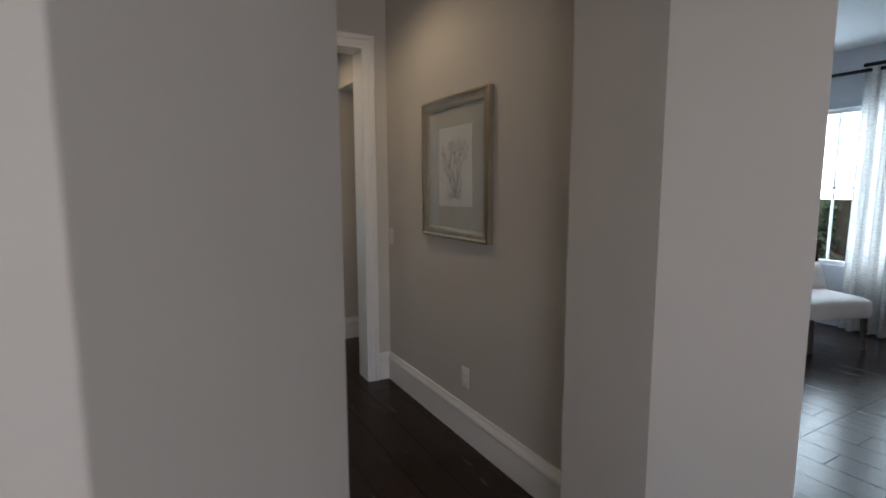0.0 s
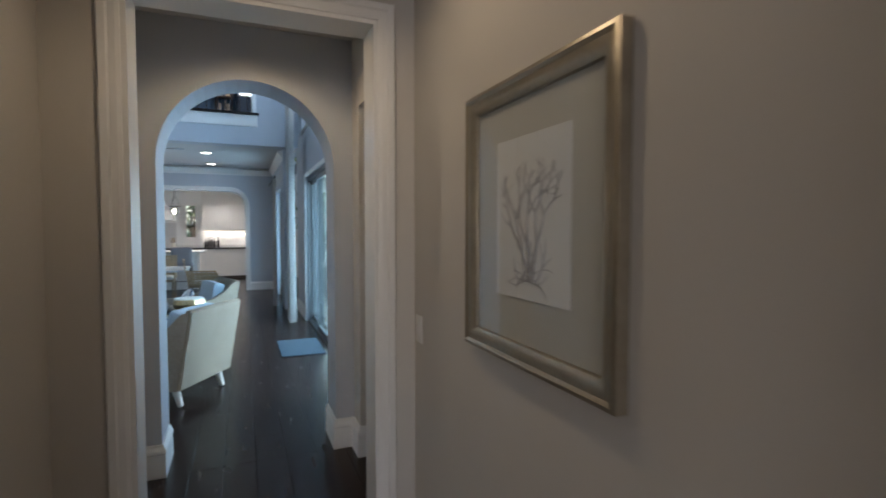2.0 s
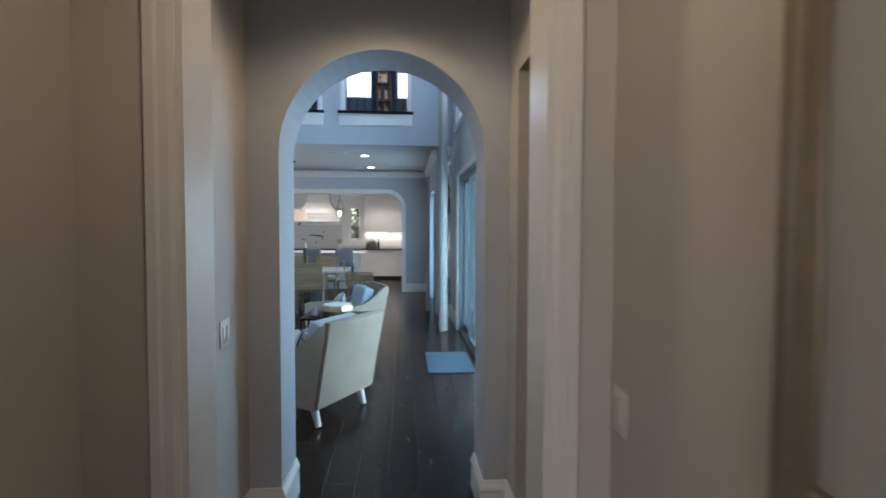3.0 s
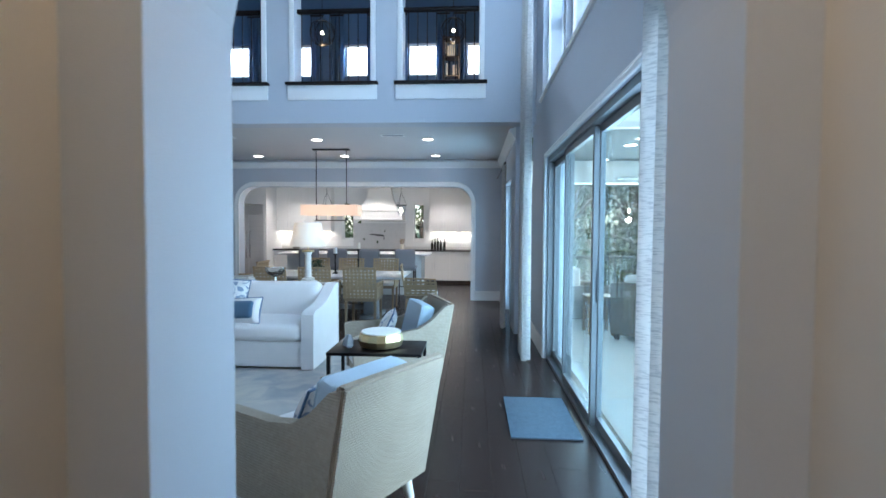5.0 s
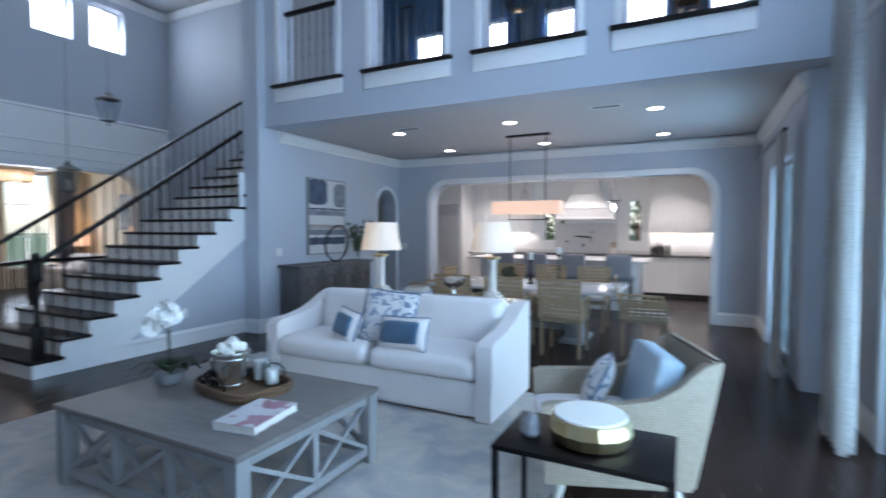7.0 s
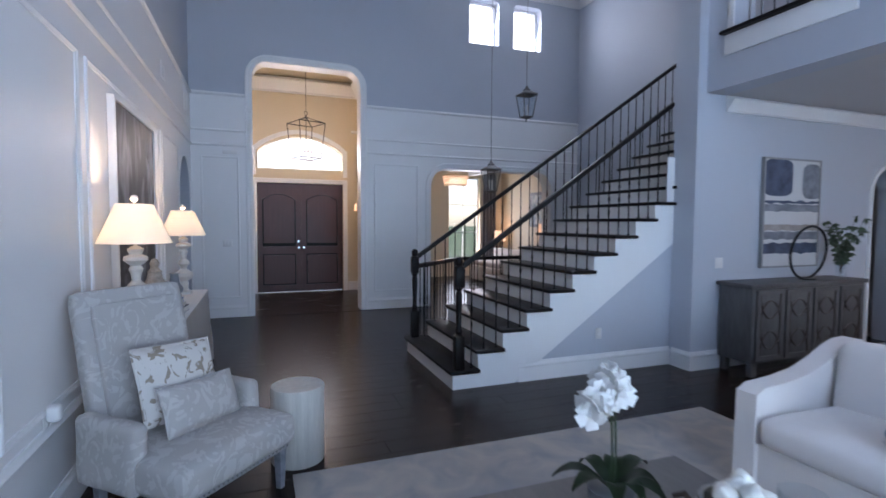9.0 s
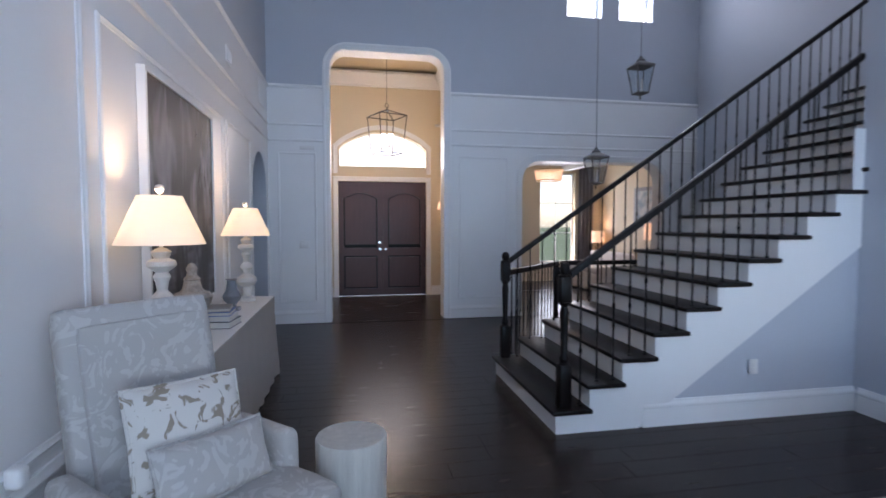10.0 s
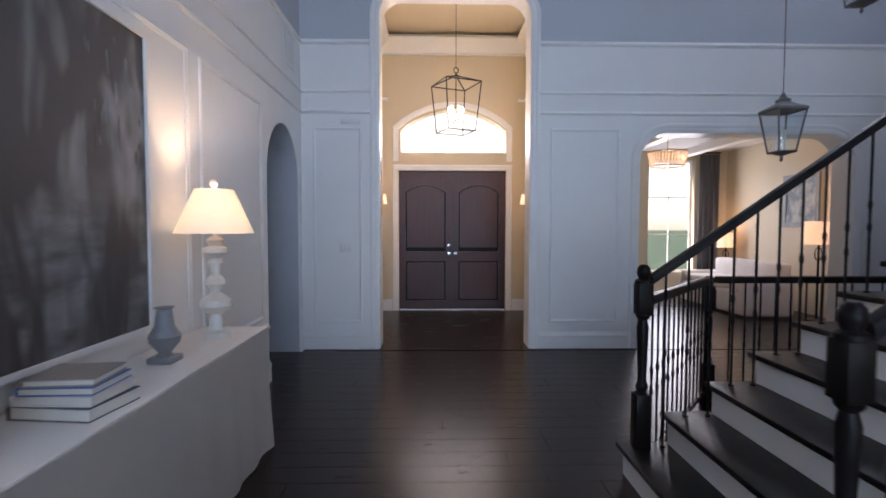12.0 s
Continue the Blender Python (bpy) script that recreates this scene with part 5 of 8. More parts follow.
def window(name, axis, pos, holes_, thick, mat_frame, bars=(), proud=0.03, glassy=True):
    """A framed window in an opening; bars: (horizontal, vertical) counts."""
    t = tagged(new(name), "", "", "", "structure")
    t["label"] = "white-framed window"
    for u0, u1, z0, z1 in holes_:
        f = 0.045
        out, inn = rect(u0, u1, z0, z1), rect(u0 + f, u1 - f, z0 + f, z1 - f)
        vec = (proud, 0, 0) if axis == "x" else (0, proud, 0)
        part("window_frame", Mesh().poly([to3(axis, pos, *p) for p in out], vec, [[to3(axis, pos, *p) for p in inn]]), mat_frame, t, smooth=False)
        for k in range(1, (bars[0] if bars else 0) + 1):
            z = z0 + (z1 - z0) * k / (bars[0] + 1)
            part("glazing_bar", Mesh().bar(to3(axis, pos + proud / 2, u0 + f, z), to3(axis, pos + proud / 2, u1 - f, z), 0.02), mat_frame, t, smooth=False)
        for k in range(1, (bars[1] if bars else 0) + 1):
            u = u0 + (u1 - u0) * k / (bars[1] + 1)
            part("glazing_bar", Mesh().bar(to3(axis, pos + proud / 2, u, z0 + f), to3(axis, pos + proud / 2, u, z1 - f), 0.02), mat_frame, t, smooth=False)
        g = [to3(axis, pos + proud * 0.4, *p) for p in inn]
        pn = part("pane", Mesh().poly(g, (0.005, 0, 0) if axis == "x" else (0, 0.005, 0)), GLASS, t, smooth=False)
        pn.visible_shadow = False
    return t


window("window_1", "x", EAST + 0.06, [(6.3 + 1.46 * k, 6.3 + 1.46 * k + 1.38, 3.12, 5.7) for k in range(3)], 0.1, WHITE, (1, 0))
window("window_2", "x", ENTRY - 0.2, [(10.58, 11.20, 5.0, 5.85), (11.52, 12.14, 5.0, 5.85)], 0.1, WHITE, (0, 0))
moulding("window_ledge", [(EAST, 6.2, 3.08), (EAST, 10.75, 3.08)], (0, 0, 1), RAIL, WHITE)

# balcony: black ledges, white aprons, iron balusters
for k, (a, b) in enumerate(((-3.95, -2.95), (-2.42, -1.38), (-0.92, 0.14), (0.58, 1.62))):
    t = thing("balcony_railing", pose((a + b) / 2, BALC + 0.12, 3.46), "black balcony rail with iron balusters over a white apron", "railing", "balcony railings")
    w = b - a
    part("ledge", Mesh().box(-w / 2 - 0.11, w / 2 + 0.11, -0.20, 0.10, -0.0, 0.035, 0.008), BLACKWOOD, t)
    part("apron", Mesh().box(-w / 2 - 0.09, w / 2 + 0.09, -0.145, -0.118, -0.20, -0.002, 0.006), WHITE, t, "white apron board")
    for sx in (-1, 1):
        part("jamb_trim", Mesh().box(sx * (w / 2 + 0.035) - 0.035, sx * (w / 2 + 0.035) + 0.035, -0.135, -0.118, 0.035, 2.5, 0.004), WHITE, t)
    part("top_rail", Mesh().box(-w / 2 + 0.002, w / 2 - 0.002, -0.035, 0.035, 1.02, 1.075, 0.012), BLACKWOOD, t)
    n = 8
    bal = Mesh().tube([(0, 0, 0.035), (0, 0, 0.40), (0, 0, 0.43), (0, 0, 0.46), (0, 0, 0.62), (0, 0, 0.65), (0, 0, 0.68), (0, 0, 1.02)], [0.007, 0.007, 0.013, 0.007, 0.007, 0.013, 0.007, 0.007], 6).data("baluster", BLACKIRON)
    for i in range(n):
        part("baluster", bal, None, t, at=pose(-w / 2 + w * (i + 0.5) / n, 0, 0))
# ---- dining room and kitchen ----
def rect_chair(m, turn, label):
    t = thing("dining_chair", m @ pose(0, 0, 0, 0, 0, turn), label, "chair", "rattan chairs round the dining table")
    w = 0.50
    part("seat", Mesh().box(-w / 2, w / 2, -0.25, 0.25, 0.40, 0.45, 0.01), OAK, t)
    part("cushion", Mesh().soft(-w / 2 + 0.02, w / 2 - 0.02, -0.25, 0.20, 0.45, 0.51, 0.025, 0.01), LINEN, t, "white seat pad")
    bk = part("back_frame", Mesh().bar((-w / 2, 0.33, 0.905), (w / 2, 0.33, 0.905), 0.03, 0.03), RATTAN, t, "woven rattan back", smooth=False)
    for k in range(9):
        x = -w / 2 + 0.02 + (w - 0.04) * k / 8
        part("strand", Mesh().bar((x, 0.26, 0.45), (x, 0.33, 0.90), 0.036, 0.012, (0, 1, 0)), RATTAN, bk, smooth=False)
    for k in range(8):
        z = 0.49 + 0.40 * k / 8
        y = 0.262 + 0.07 * (z - 0.47) / 0.43
        part("strand", Mesh().bar((-w / 2, y, z), (w / 2, y, z), 0.018, 0.034), RATTAN, bk, smooth=False)
    for sx in (-1, 1):
        ar = part("arm", Mesh().bar((sx * w / 2, -0.23, 0.655), (sx * w / 2, 0.30, 0.67), 0.03, 0.025), RATTAN, t, smooth=False)
        for k in range(4):
            z = 0.47 + 0.17 * k / 4
            part("strand", Mesh().bar((sx * w / 2, -0.22, z), (sx * w / 2, 0.27, z), 0.018, 0.028), RATTAN, ar, smooth=False)
        for k in range(7):
            y = -0.22 + 0.48 * k / 6
            part("strand", Mesh().bar((sx * w / 2, y, 0.45), (sx * w / 2, y, 0.655), 0.034, 0.014, (1, 0, 0)), RATTAN, ar, smooth=False)
        for y in (-0.22, 0.24):
            part("leg", Mesh().lathe([(0.020, 0), (0.028, 0.40)], 4, ang=math.pi / 4), OAK, t, smooth=False, at=pose(sx * (w / 2 - 0.03), y, 0))
    return t


lab = "woven rattan dining armchair with white seat pad"
first = rect_chair(pose(-0.12, 11.97, 0), 180, lab)
for x, y, r in ((-0.80, 11.97, 180), (-1.48, 11.97, 180), (0.74, 12.36, 96), (-0.12, 13.62, 0), (-0.80, 13.62, 0), (-1.48, 13.62, 0), (-2.45, 12.9, -90)):
    copy_thing(first, pose(x, y, 0, 0, 0, r))
tb = thing("dining_table", pose(-0.84, 12.76, 0), "long dining table with pale top on a blue-grey pedestal", "dining table")
part("tabletop", Mesh().box(-1.28, 1.28, -0.6, 0.6, 0.69, 0.73, 0.008), MARBLE, tb)
for sx in (-1, 1):
    part("pedestal", Mesh().box(-0.12, 0.12, -0.22, 0.22, 0.06, 0.69, 0.02).box(-0.16, 0.16, -0.34, 0.34, 0, 0.06, 0.01), GREYPAINT, tb, at=pose(sx * 0.7, 0, 0))
part("stretcher", Mesh().box(-0.58, 0.58, -0.05, 0.05, 0.12, 0.2, 0.01), GREYPAINT, tb)


def stick(x, y, h, label):
    t = thing("candlestick", pose(x, y, 0.73), label, "candlestick", "candlesticks on the table")
    part("holder", Mesh().lathe([(0.05, 0), (0.045, 0.015), (0.015, 0.03), (0.012, h * 0.5), (0.022, h * 0.55), (0.012, h * 0.6), (0.014, h - 0.03), (0.04, h)], 16), BLACKWOOD, t)
    part("candle", Mesh().lathe([(0.032, h), (0.032, h + 0.10), (0, h + 0.10)], 16), CANDLE, t, "white candle")


stick(-0.40, 12.80, 0.42, "turned dark wooden candlestick with white candle")
stick(-0.78, 12.72, 0.34, "turned dark wooden candlestick with white candle")


def leaves(t, mat, n, rad, z0, z1, size, seed, name="foliage"):
    rnd = random.Random(seed)
    mb = Mesh()
    for _ in range(n):
        a, r, z = rnd.uniform(0, 6.28), rad * rnd.random() ** 0.5, rnd.uniform(z0, z1)
        r *= 0.5 + 0.5 * math.sin(math.pi * (z - z0) / (z1 - z0) * 0.85 + 0.3)
        m = pose(r * math.cos(a), r * math.sin(a), z, rnd.uniform(0, 180), rnd.uniform(0, 180), rnd.uniform(0, 360))
        vs = [mb.bm.verts.new(m @ Vector(p)) for p in ((-size, 0, 0), (0, -size * 0.35, size * 0.1), (size, 0, 0), (0, size * 0.35, size * 0.1))]
        mb.bm.faces.new(vs)
    return part(name, mb, mat, t, smooth=False)


pl = thing("table_plant", pose(-1.10, 12.76, 0.73), "small green plant in a bowl on the dining table", "plant")
part("pot", Mesh().lathe([(0.05, 0), (0.08, 0.05), (0.075, 0.08), (0, 0.07)], 18), GREYCERAMIC, pl)
leaves(pl, LEAF, 160, 0.13, 0.07, 0.22, 0.03, 3)

# linear chandelier
ch = thing("chandelier", pose(-1.03, 13.36, DINE), "rectangular fabric-shaded chandelier on black rods", "chandelier")
part("canopy", Mesh().box(-0.34, 0.34, -0.05, 0.05, -0.03, -0.001, 0.004), BLACKIRON, ch)
for sx in (-1, 1):
    part("rod", Mesh().tube([(sx * 0.28, 0, -0.03), (sx * 0.28, 0, -1.30)], 0.008, 8), BLACKIRON, ch)
w, d = 0.52, 0.17
part("shade", Mesh().poly([(-w, -d, -1.21), (w, -d, -1.21), (w, d, -1.21), (-w, d, -1.21)], (0, 0, 0.19), [[(-w + 0.006, -d + 0.006, -1.21), (w - 0.006, -d + 0.006, -1.21), (w - 0.006, d - 0.006, -1.21), (-w + 0.006, d - 0.006, -1.21)]]), SHADEGOLD, ch, "glowing linen shade", smooth=False)
part("lower_frame", Mesh().tube([(-0.28, -0.1, -1.30), (0.28, -0.1, -1.30), (0.28, 0.1, -1.30), (-0.28, 0.1, -1.30)], 0.007, 6, True), BLACKIRON, ch)
for k in range(4):
    part("candle_tube", Mesh().lathe([(0.014, -1.30), (0.012, -1.16), (0.018, -1.13), (0, -1.10)], 10, at=(-0.24 + 0.16 * k, 0, 0)), CANDLE, ch)
lamp("chandelier_bulb", "POINT", pose(-1.03, 13.36, 1.82), 5, SOFT, 0.1)


def downlight(x, y, z, power=9, colour=SOFT):
    t = thing("recessed_light", pose(x, y, z), "lit round recessed ceiling light with white trim", "ceiling light", "recessed ceiling lights")
    part("trim", Mesh().lathe([(0.085, -0.001), (0.10, -0.004), (0.10, -0.010), (0.078, -0.008)], 28), WHITE, t)
    part("lens", Mesh().lathe([(0.078, -0.009), (0.05, -0.006), (0, -0.006)], 24), LAMPGLOW, t, "glowing lens")
    if power:
        lamp("downlight_beam", "SPOT", look((x, y, z - 0.03), (x, y, 0)), power, colour, 0.05, None, 120)


for x in (-2.76, -1.0, 0.82):
    for y in (12.43, 14.2):
        downlight(x, y, DINE)
for x in (-3.2, -1.1, 0.9):
    downlight(x, 15.5, 2.9, 85, COOL)
    downlight(x, 17.2, 2.9, 100, COOL)


def ceiling_vent(x, y, z, w=0.36, d=0.14):
    t = thing("ceiling_vent", pose(x, y, z), "small grey slatted ceiling air vent", "vent", "air vents")
    part("frame", Mesh().poly([(-w / 2, -d / 2, -0.008), (w / 2, -d / 2, -0.008), (w / 2, d / 2, -0.008), (-w / 2, d / 2, -0.008)], (0, 0, 0.007), [[(-w / 2 + 0.02, -d / 2 + 0.02, -0.008), (w / 2 - 0.02, -d / 2 + 0.02, -0.008), (w / 2 - 0.02, d / 2 - 0.02, -0.008), (-w / 2 + 0.02, d / 2 - 0.02, -0.008)]]), WHITE, t, smooth=False)
    for k in range(5):
        y1 = -d / 2 + 0.03 + (d - 0.06) * k / 4
        part("slat", Mesh().bar((-w / 2 + 0.02, y1, -0.005), (w / 2 - 0.02, y1, -0.005), 0.012, 0.003), BANDGREY, t, smooth=False)


ceiling_vent(0.30, 12.1, DINE)
ceiling_vent(-2.45, 12.2, DINE)

# dining cabinet with curved overlay doors
cab = thing("sideboard", pose(-4.03, 12.33, 0) @ Matrix.Diagonal((1, 1.30, 1.045, 1)), "grey-washed sideboard with curved fretwork on four doors", "sideboard")
part("body", Mesh().box(-0.19, 0.19, -0.68, 0.68, 0.14, 0.88, 0.004), SLATEWOOD, cab)
part("top", Mesh().box(-0.21, 0.21, -0.71, 0.71, 0.88, 0.92, 0.006), SLATEWOOD, cab)
for sx in (-1, 1):
    for sy in (-1, 1):
        part("leg", Mesh().box(-0.03, 0.03, -0.03, 0.03, 0, 0.14, 0.004), SLATEWOOD, cab, at=pose(sx * 0.155, sy * 0.63, 0))
for k in range(4):
    y0, y1 = -0.66 + 0.33 * k + 0.012, -0.66 + 0.33 * (k + 1) - 0.012
    dr = part("door", Mesh().box(0.191, 0.205, y0, y1, 0.17, 0.86, 0.003), SLATEWOOD, cab, "slate grey panel door with curved fretwork")
    fr = Mesh().poly([(0.205, *p) for p in rect(y0, y1, 0.17, 0.86)], (0.012, 0, 0), [[(0.205, *p) for p in rect(y0 + 0.04, y1 - 0.04, 0.21, 0.82)]])
    part("door_frame", fr, SLATEWOOD, dr, smooth=False)
    yc, hw = (y0 + y1) / 2, (y1 - y0) / 2 - 0.04
    for zc, sgn in ((0.21, 1), (0.82, -1), (0.515, 1), (0.515, -1)):
        part("fret", Mesh().tube([(0.211, yc + hw * math.cos(a), zc + sgn * 0.24 * math.sin(a)) for a in [math.pi * i / 14 for i in range(15)]], 0.008, 6), DARKTOP, dr)


def framed_art(name, m, w, h, label):
    """Local: picture in the x-z plane, facing -y, hung from its middle."""
    return thing(name, m, label, "painting")


art = framed_art("abstract_painting", pose(WEST + 0.002, 12.51, 1.70, 0, 0, 90), 0.92, 1.2, "blue, grey and white abstract canvas in a pale frame")
W, HH = 0.90, 1.20
part("canvas", Mesh().box(-W / 2, W / 2, -0.035, -0.002, -HH / 2, HH / 2), CANVAS, art, smooth=False)
mb = Mesh().poly([(-W / 2 - 0.02, -0.045, -HH / 2 - 0.02), (W / 2 + 0.02, -0.045, -HH / 2 - 0.02), (W / 2 + 0.02, -0.045, HH / 2 + 0.02), (-W / 2 - 0.02, -0.045, HH / 2 + 0.02)], (0, 0.043, 0), [[(-W / 2, -0.045, -HH / 2), (W / 2, -0.045, -HH / 2), (W / 2, -0.045, HH / 2), (-W / 2, -0.045, HH / 2)]])
part("frame", mb, GREYPAINT, art, smooth=False)


def brush_band(z0, z1, mat, seed):
    top = [(-W / 2 + W * i / 24, z1 + 0.018 * noise.noise((i * 0.35, seed, 1))) for i in range(25)]
    bot = [(W / 2 - W * i / 24, z0 + 0.018 * noise.noise((i * 0.35, seed, 7))) for i in range(25)]
    part("brush_band", Mesh().poly([(x, -0.036, z) for x, z in top + bot], (0, -0.0012, 0)), mat, art, smooth=False)


for z0, z1, m_, s in ((0.02, 0.10, BANDGREY, 1), (-0.20, -0.13, BANDTAN, 2), (-0.30, -0.21, BANDGREY, 3), (-0.46, -0.34, BANDNAVY, 4), (0.11, 0.14, BANDNAVY, 8)):
    brush_band(z0, z1, m_, s)
for cx, cz, rx, rz, m_ in ((-0.24, 0.40, 0.25, 0.21, BANDNAVY), (0.32, 0.37, 0.16, 0.20, BANDGREY)):
    part("brush_blob", Mesh().poly([(max(-W / 2, min(W / 2, cx + rx * math.copysign(abs(math.cos(a)) ** 0.55, math.cos(a)) * (1 + 0.25 * noise.noise((math.cos(a) * 1.3, math.sin(a) * 1.3, cx * 9))))), -0.0362, min(HH / 2, cz + rz * math.copysign(abs(math.sin(a)) ** 0.6, math.sin(a)))) for a in [2 * math.pi * k / 30 for k in range(30)]], (0, -0.0012, 0)), m_, art, smooth=False)
ring = thing("ring_sculpture", pose(-3.98, 12.47, 0.962), "black ring sculpture standing on the sideboard", "sculpture")
part("ring", Mesh().tube([(0.03 * math.sin(a), 0.29 * math.cos(a), 0.30 + 0.29 * math.sin(a)) for a in [2 * math.pi * k / 48 for k in range(48)]], 0.014, 10, True), BLACKIRON, ring)
part("foot", Mesh().box(-0.05, 0.05, -0.07, 0.07, 0, 0.014, 0.004), BLACKIRON, ring)
vs = thing("branch_vase", pose(-4.0, 13.06, 0.962), "clear glass vase with olive branches on the sideboard", "vase")
part("vase", Mesh().lathe([(0.04, 0), (0.055, 0.01), (0.05, 0.12), (0.03, 0.22), (0.035, 0.26), (0.031, 0.26), (0.026, 0.22), (0.045, 0.12), (0, 0.015)], 20), CLEAR, vs)
rb = random.Random(8)
for k in range(11):
    a = k * 2.4
    rr = rb.uniform(0.10, 0.24)
    hh = rb.uniform(0.36, 0.66)
    pts = [(rr * math.cos(a) * q ** 1.5, rr * math.sin(a) * q ** 1.5, 0.05 + hh * q) for q in [i / 6 for i in range(7)]]
    br = part("branch", Mesh().tube(pts, [0.004 - 0.0004 * i for i in range(7)], 5), BARK, vs)
    mb = Mesh()
    for i in range(2, 7):
        for _ in range(9):
            m = pose(*pts[i], rb.uniform(0, 180), rb.uniform(0, 180), rb.uniform(0, 360)) @ pose(0.035, 0, 0)
            s_ = rb.uniform(0.028, 0.044)
            mb.bm.faces.new([mb.bm.verts.new(m @ Vector(p)) for p in ((-s_, 0, 0), (0, -s_ * 0.4, 0.003), (s_, 0, 0), (0, s_ * 0.4, 0.003))])
    part("leaf_cluster", mb, OLIVELEAF, br, smooth=False)

# kitchen
def cabinet_unit(name, x0, x1, y0, z0, z1, doors, drawers, label, depth=0.62):
    t = thing(name, pose((x0 + x1) / 2, y0, z0), label, "cabinet", "white kitchen cabinets")
    w, h = x1 - x0, z1 - z0
    part("body", Mesh().box(-w / 2 + 0.001, w / 2 - 0.001, 0.02, depth, 0, h), CABINET, t, smooth=False)
    dz = 0.17 if drawers else 0
    for k in range(doors):
        a, b = -w / 2 + w * k / doors + 0.004, -w / 2 + w * (k + 1) / doors - 0.004
        for nm, z_0, z_1 in ([("door", 0.006, h - dz - 0.006)] + ([("drawer", h - dz + 0.002, h - 0.006)] if drawers else [])):
            inset = 0.05 if nm == "door" else 0.03
            dd = part(nm, Mesh().box(a, b, 0.006, 0.019, z_0, z_1), CABINET, t, smooth=False)
            part("rail_frame", Mesh().poly([(u, -0.002, z) for u, z in rect(a, b, z_0, z_1)], (0, 0.008, 0), [[(u, -0.002, z) for u, z in rect(a + inset, b - inset, z_0 + inset, z_1 - inset)]]), CABINET, dd, smooth=False)
            hx = b - 0.03 if k % 2 == 0 else a + 0.03
            if nm == "door":
                hz = (0.12 if z0 > 1 else h - dz - 0.15)
                part("handle", Mesh().tube([(hx, -0.002, hz), (hx, -0.03, hz), (hx, -0.03, hz + 0.16 if z0 > 1 else hz - 0.16), (hx, -0.002, hz + 0.16 if z0 > 1 else hz - 0.16)], 0.006, 6), STEEL, dd)
            else:
                part("handle", Mesh().tube([((a + b) / 2 - 0.07, -0.03, (z_0 + z_1) / 2), ((a + b) / 2 + 0.07, -0.03, (z_0 + z_1) / 2)], 0.006, 6), STEEL, dd)


KY = 17.82
for a, b in ((-3.95, -3.0), (-3.0, -2.0), (0.05, 0.95), (0.95, 1.85), (1.85, 2.75), (-2.0, -1.55), (-0.65, 0.05)):
    cabinet_unit("base_cabinet", a, b, KY, 0.10, 0.89, 2 if b - a > 0.6 else 1, True, "white shaker base cabinet with drawers and steel handles")
for a, b in ((-4.0, -3.2), (-3.2, -2.4), (0.35, 1.15), (1.15, 1.95), (1.95, 2.75)):
    cabinet_unit("wall_cabinet", a, b, KIT - 0.36, 1.42, 2.88, 2, False, "tall white shaker wall cabinet", 0.35)
    solo("undercabinet_light", Mesh().box(a + 0.05, b - 0.05, KIT - 0.16, KIT - 0.10, 1.405, 1.418), UNDERGLOW, "lit strip light under the wall cabinet", "light", "strip lights", False)
    lamp("strip_light", "AREA", look(((a + b) / 2, KIT - 0.14, 1.40), ((a + b) / 2, KIT - 0.10, 0)), 3.5, COOL, 0.7, 0.05)
setting("toe_kick", Mesh().box(-3.95, 2.75, KY + 0.07, KY + 0.6, 0, 0.099), DARKTOP)
solo("worktop", Mesh().box(-3.97, 2.77, KY - 0.03, KIT - 0.003, 0.89, 0.93, 0.004), COUNTER, "dark stone worktop along the kitchen wall", "worktop")
setting("backsplash", Mesh().box(-3.95, 2.75, KIT - 0.012, KIT - 0.002, 0.93, 0.999), TILEWALL)
rg = thing("cooker", pose(-1.10, KY - 0.04, 0), "steel range cooker between white cabinets", "cooker")
part("body", Mesh().box(-0.44, 0.44, 0, 0.6, 0.1, 0.89, 0.006), STEEL, rg)
part("oven_door", Mesh().box(-0.40, 0.40, -0.02, -0.002, 0.18, 0.70, 0.006), STEEL, rg)
part("oven_handle", Mesh().tube([(-0.36, -0.05, 0.68), (0.36, -0.05, 0.68)], 0.012), CHROME, rg)
for k in range(5):
    part("knob", Mesh().lathe([(0.022, 0), (0.018, 0.03), (0, 0.03)], 12).move(pose(-0.32 + 0.16 * k, 0, 0.80, 90, 0, 0)), BLACKIRON, rg)
hood = thing("range_hood", pose(-1.03, KIT, 0.09), "white plaster range hood with a flared skirt", "range hood")
mb = Mesh()
rings = []
for z, hw, dp in ((1.66, 0.66, 0.58), (1.90, 0.66, 0.58), (1.93, 0.62, 0.54), (2.05, 0.48, 0.46), (2.25, 0.36, 0.38), (2.50, 0.31, 0.34), (2.80, 0.30, 0.33)):
    rings.append([mb.bm.verts.new(p) for p in ((-hw, -0.001, z), (-hw, -dp, z), (hw, -dp, z), (hw, -0.001, z))])
for r0, r1 in zip(rings, rings[1:]):
    for j in range(4):
        mb.bm.faces.new((r0[j], r0[(j + 1) % 4], r1[(j + 1) % 4], r1[j]))
mb.bm.faces.new(rings[0]), mb.bm.faces.new(rings[-1])
part("hood_body", mb, CABINET, hood, smooth=False)
part("hood_trim", Mesh().box(-0.68, 0.68, -0.60, -0.002, 1.64, 1.70, 0.01).box(-0.68, 0.68, -0.60, -0.002, 1.89, 1.93, 0.008), CABINET, hood)
setting("tiled_splashback", Mesh().box(-1.85, -0.35, KIT - 0.01, KIT - 0.002, 1.0, 1.66), TILEWALL)
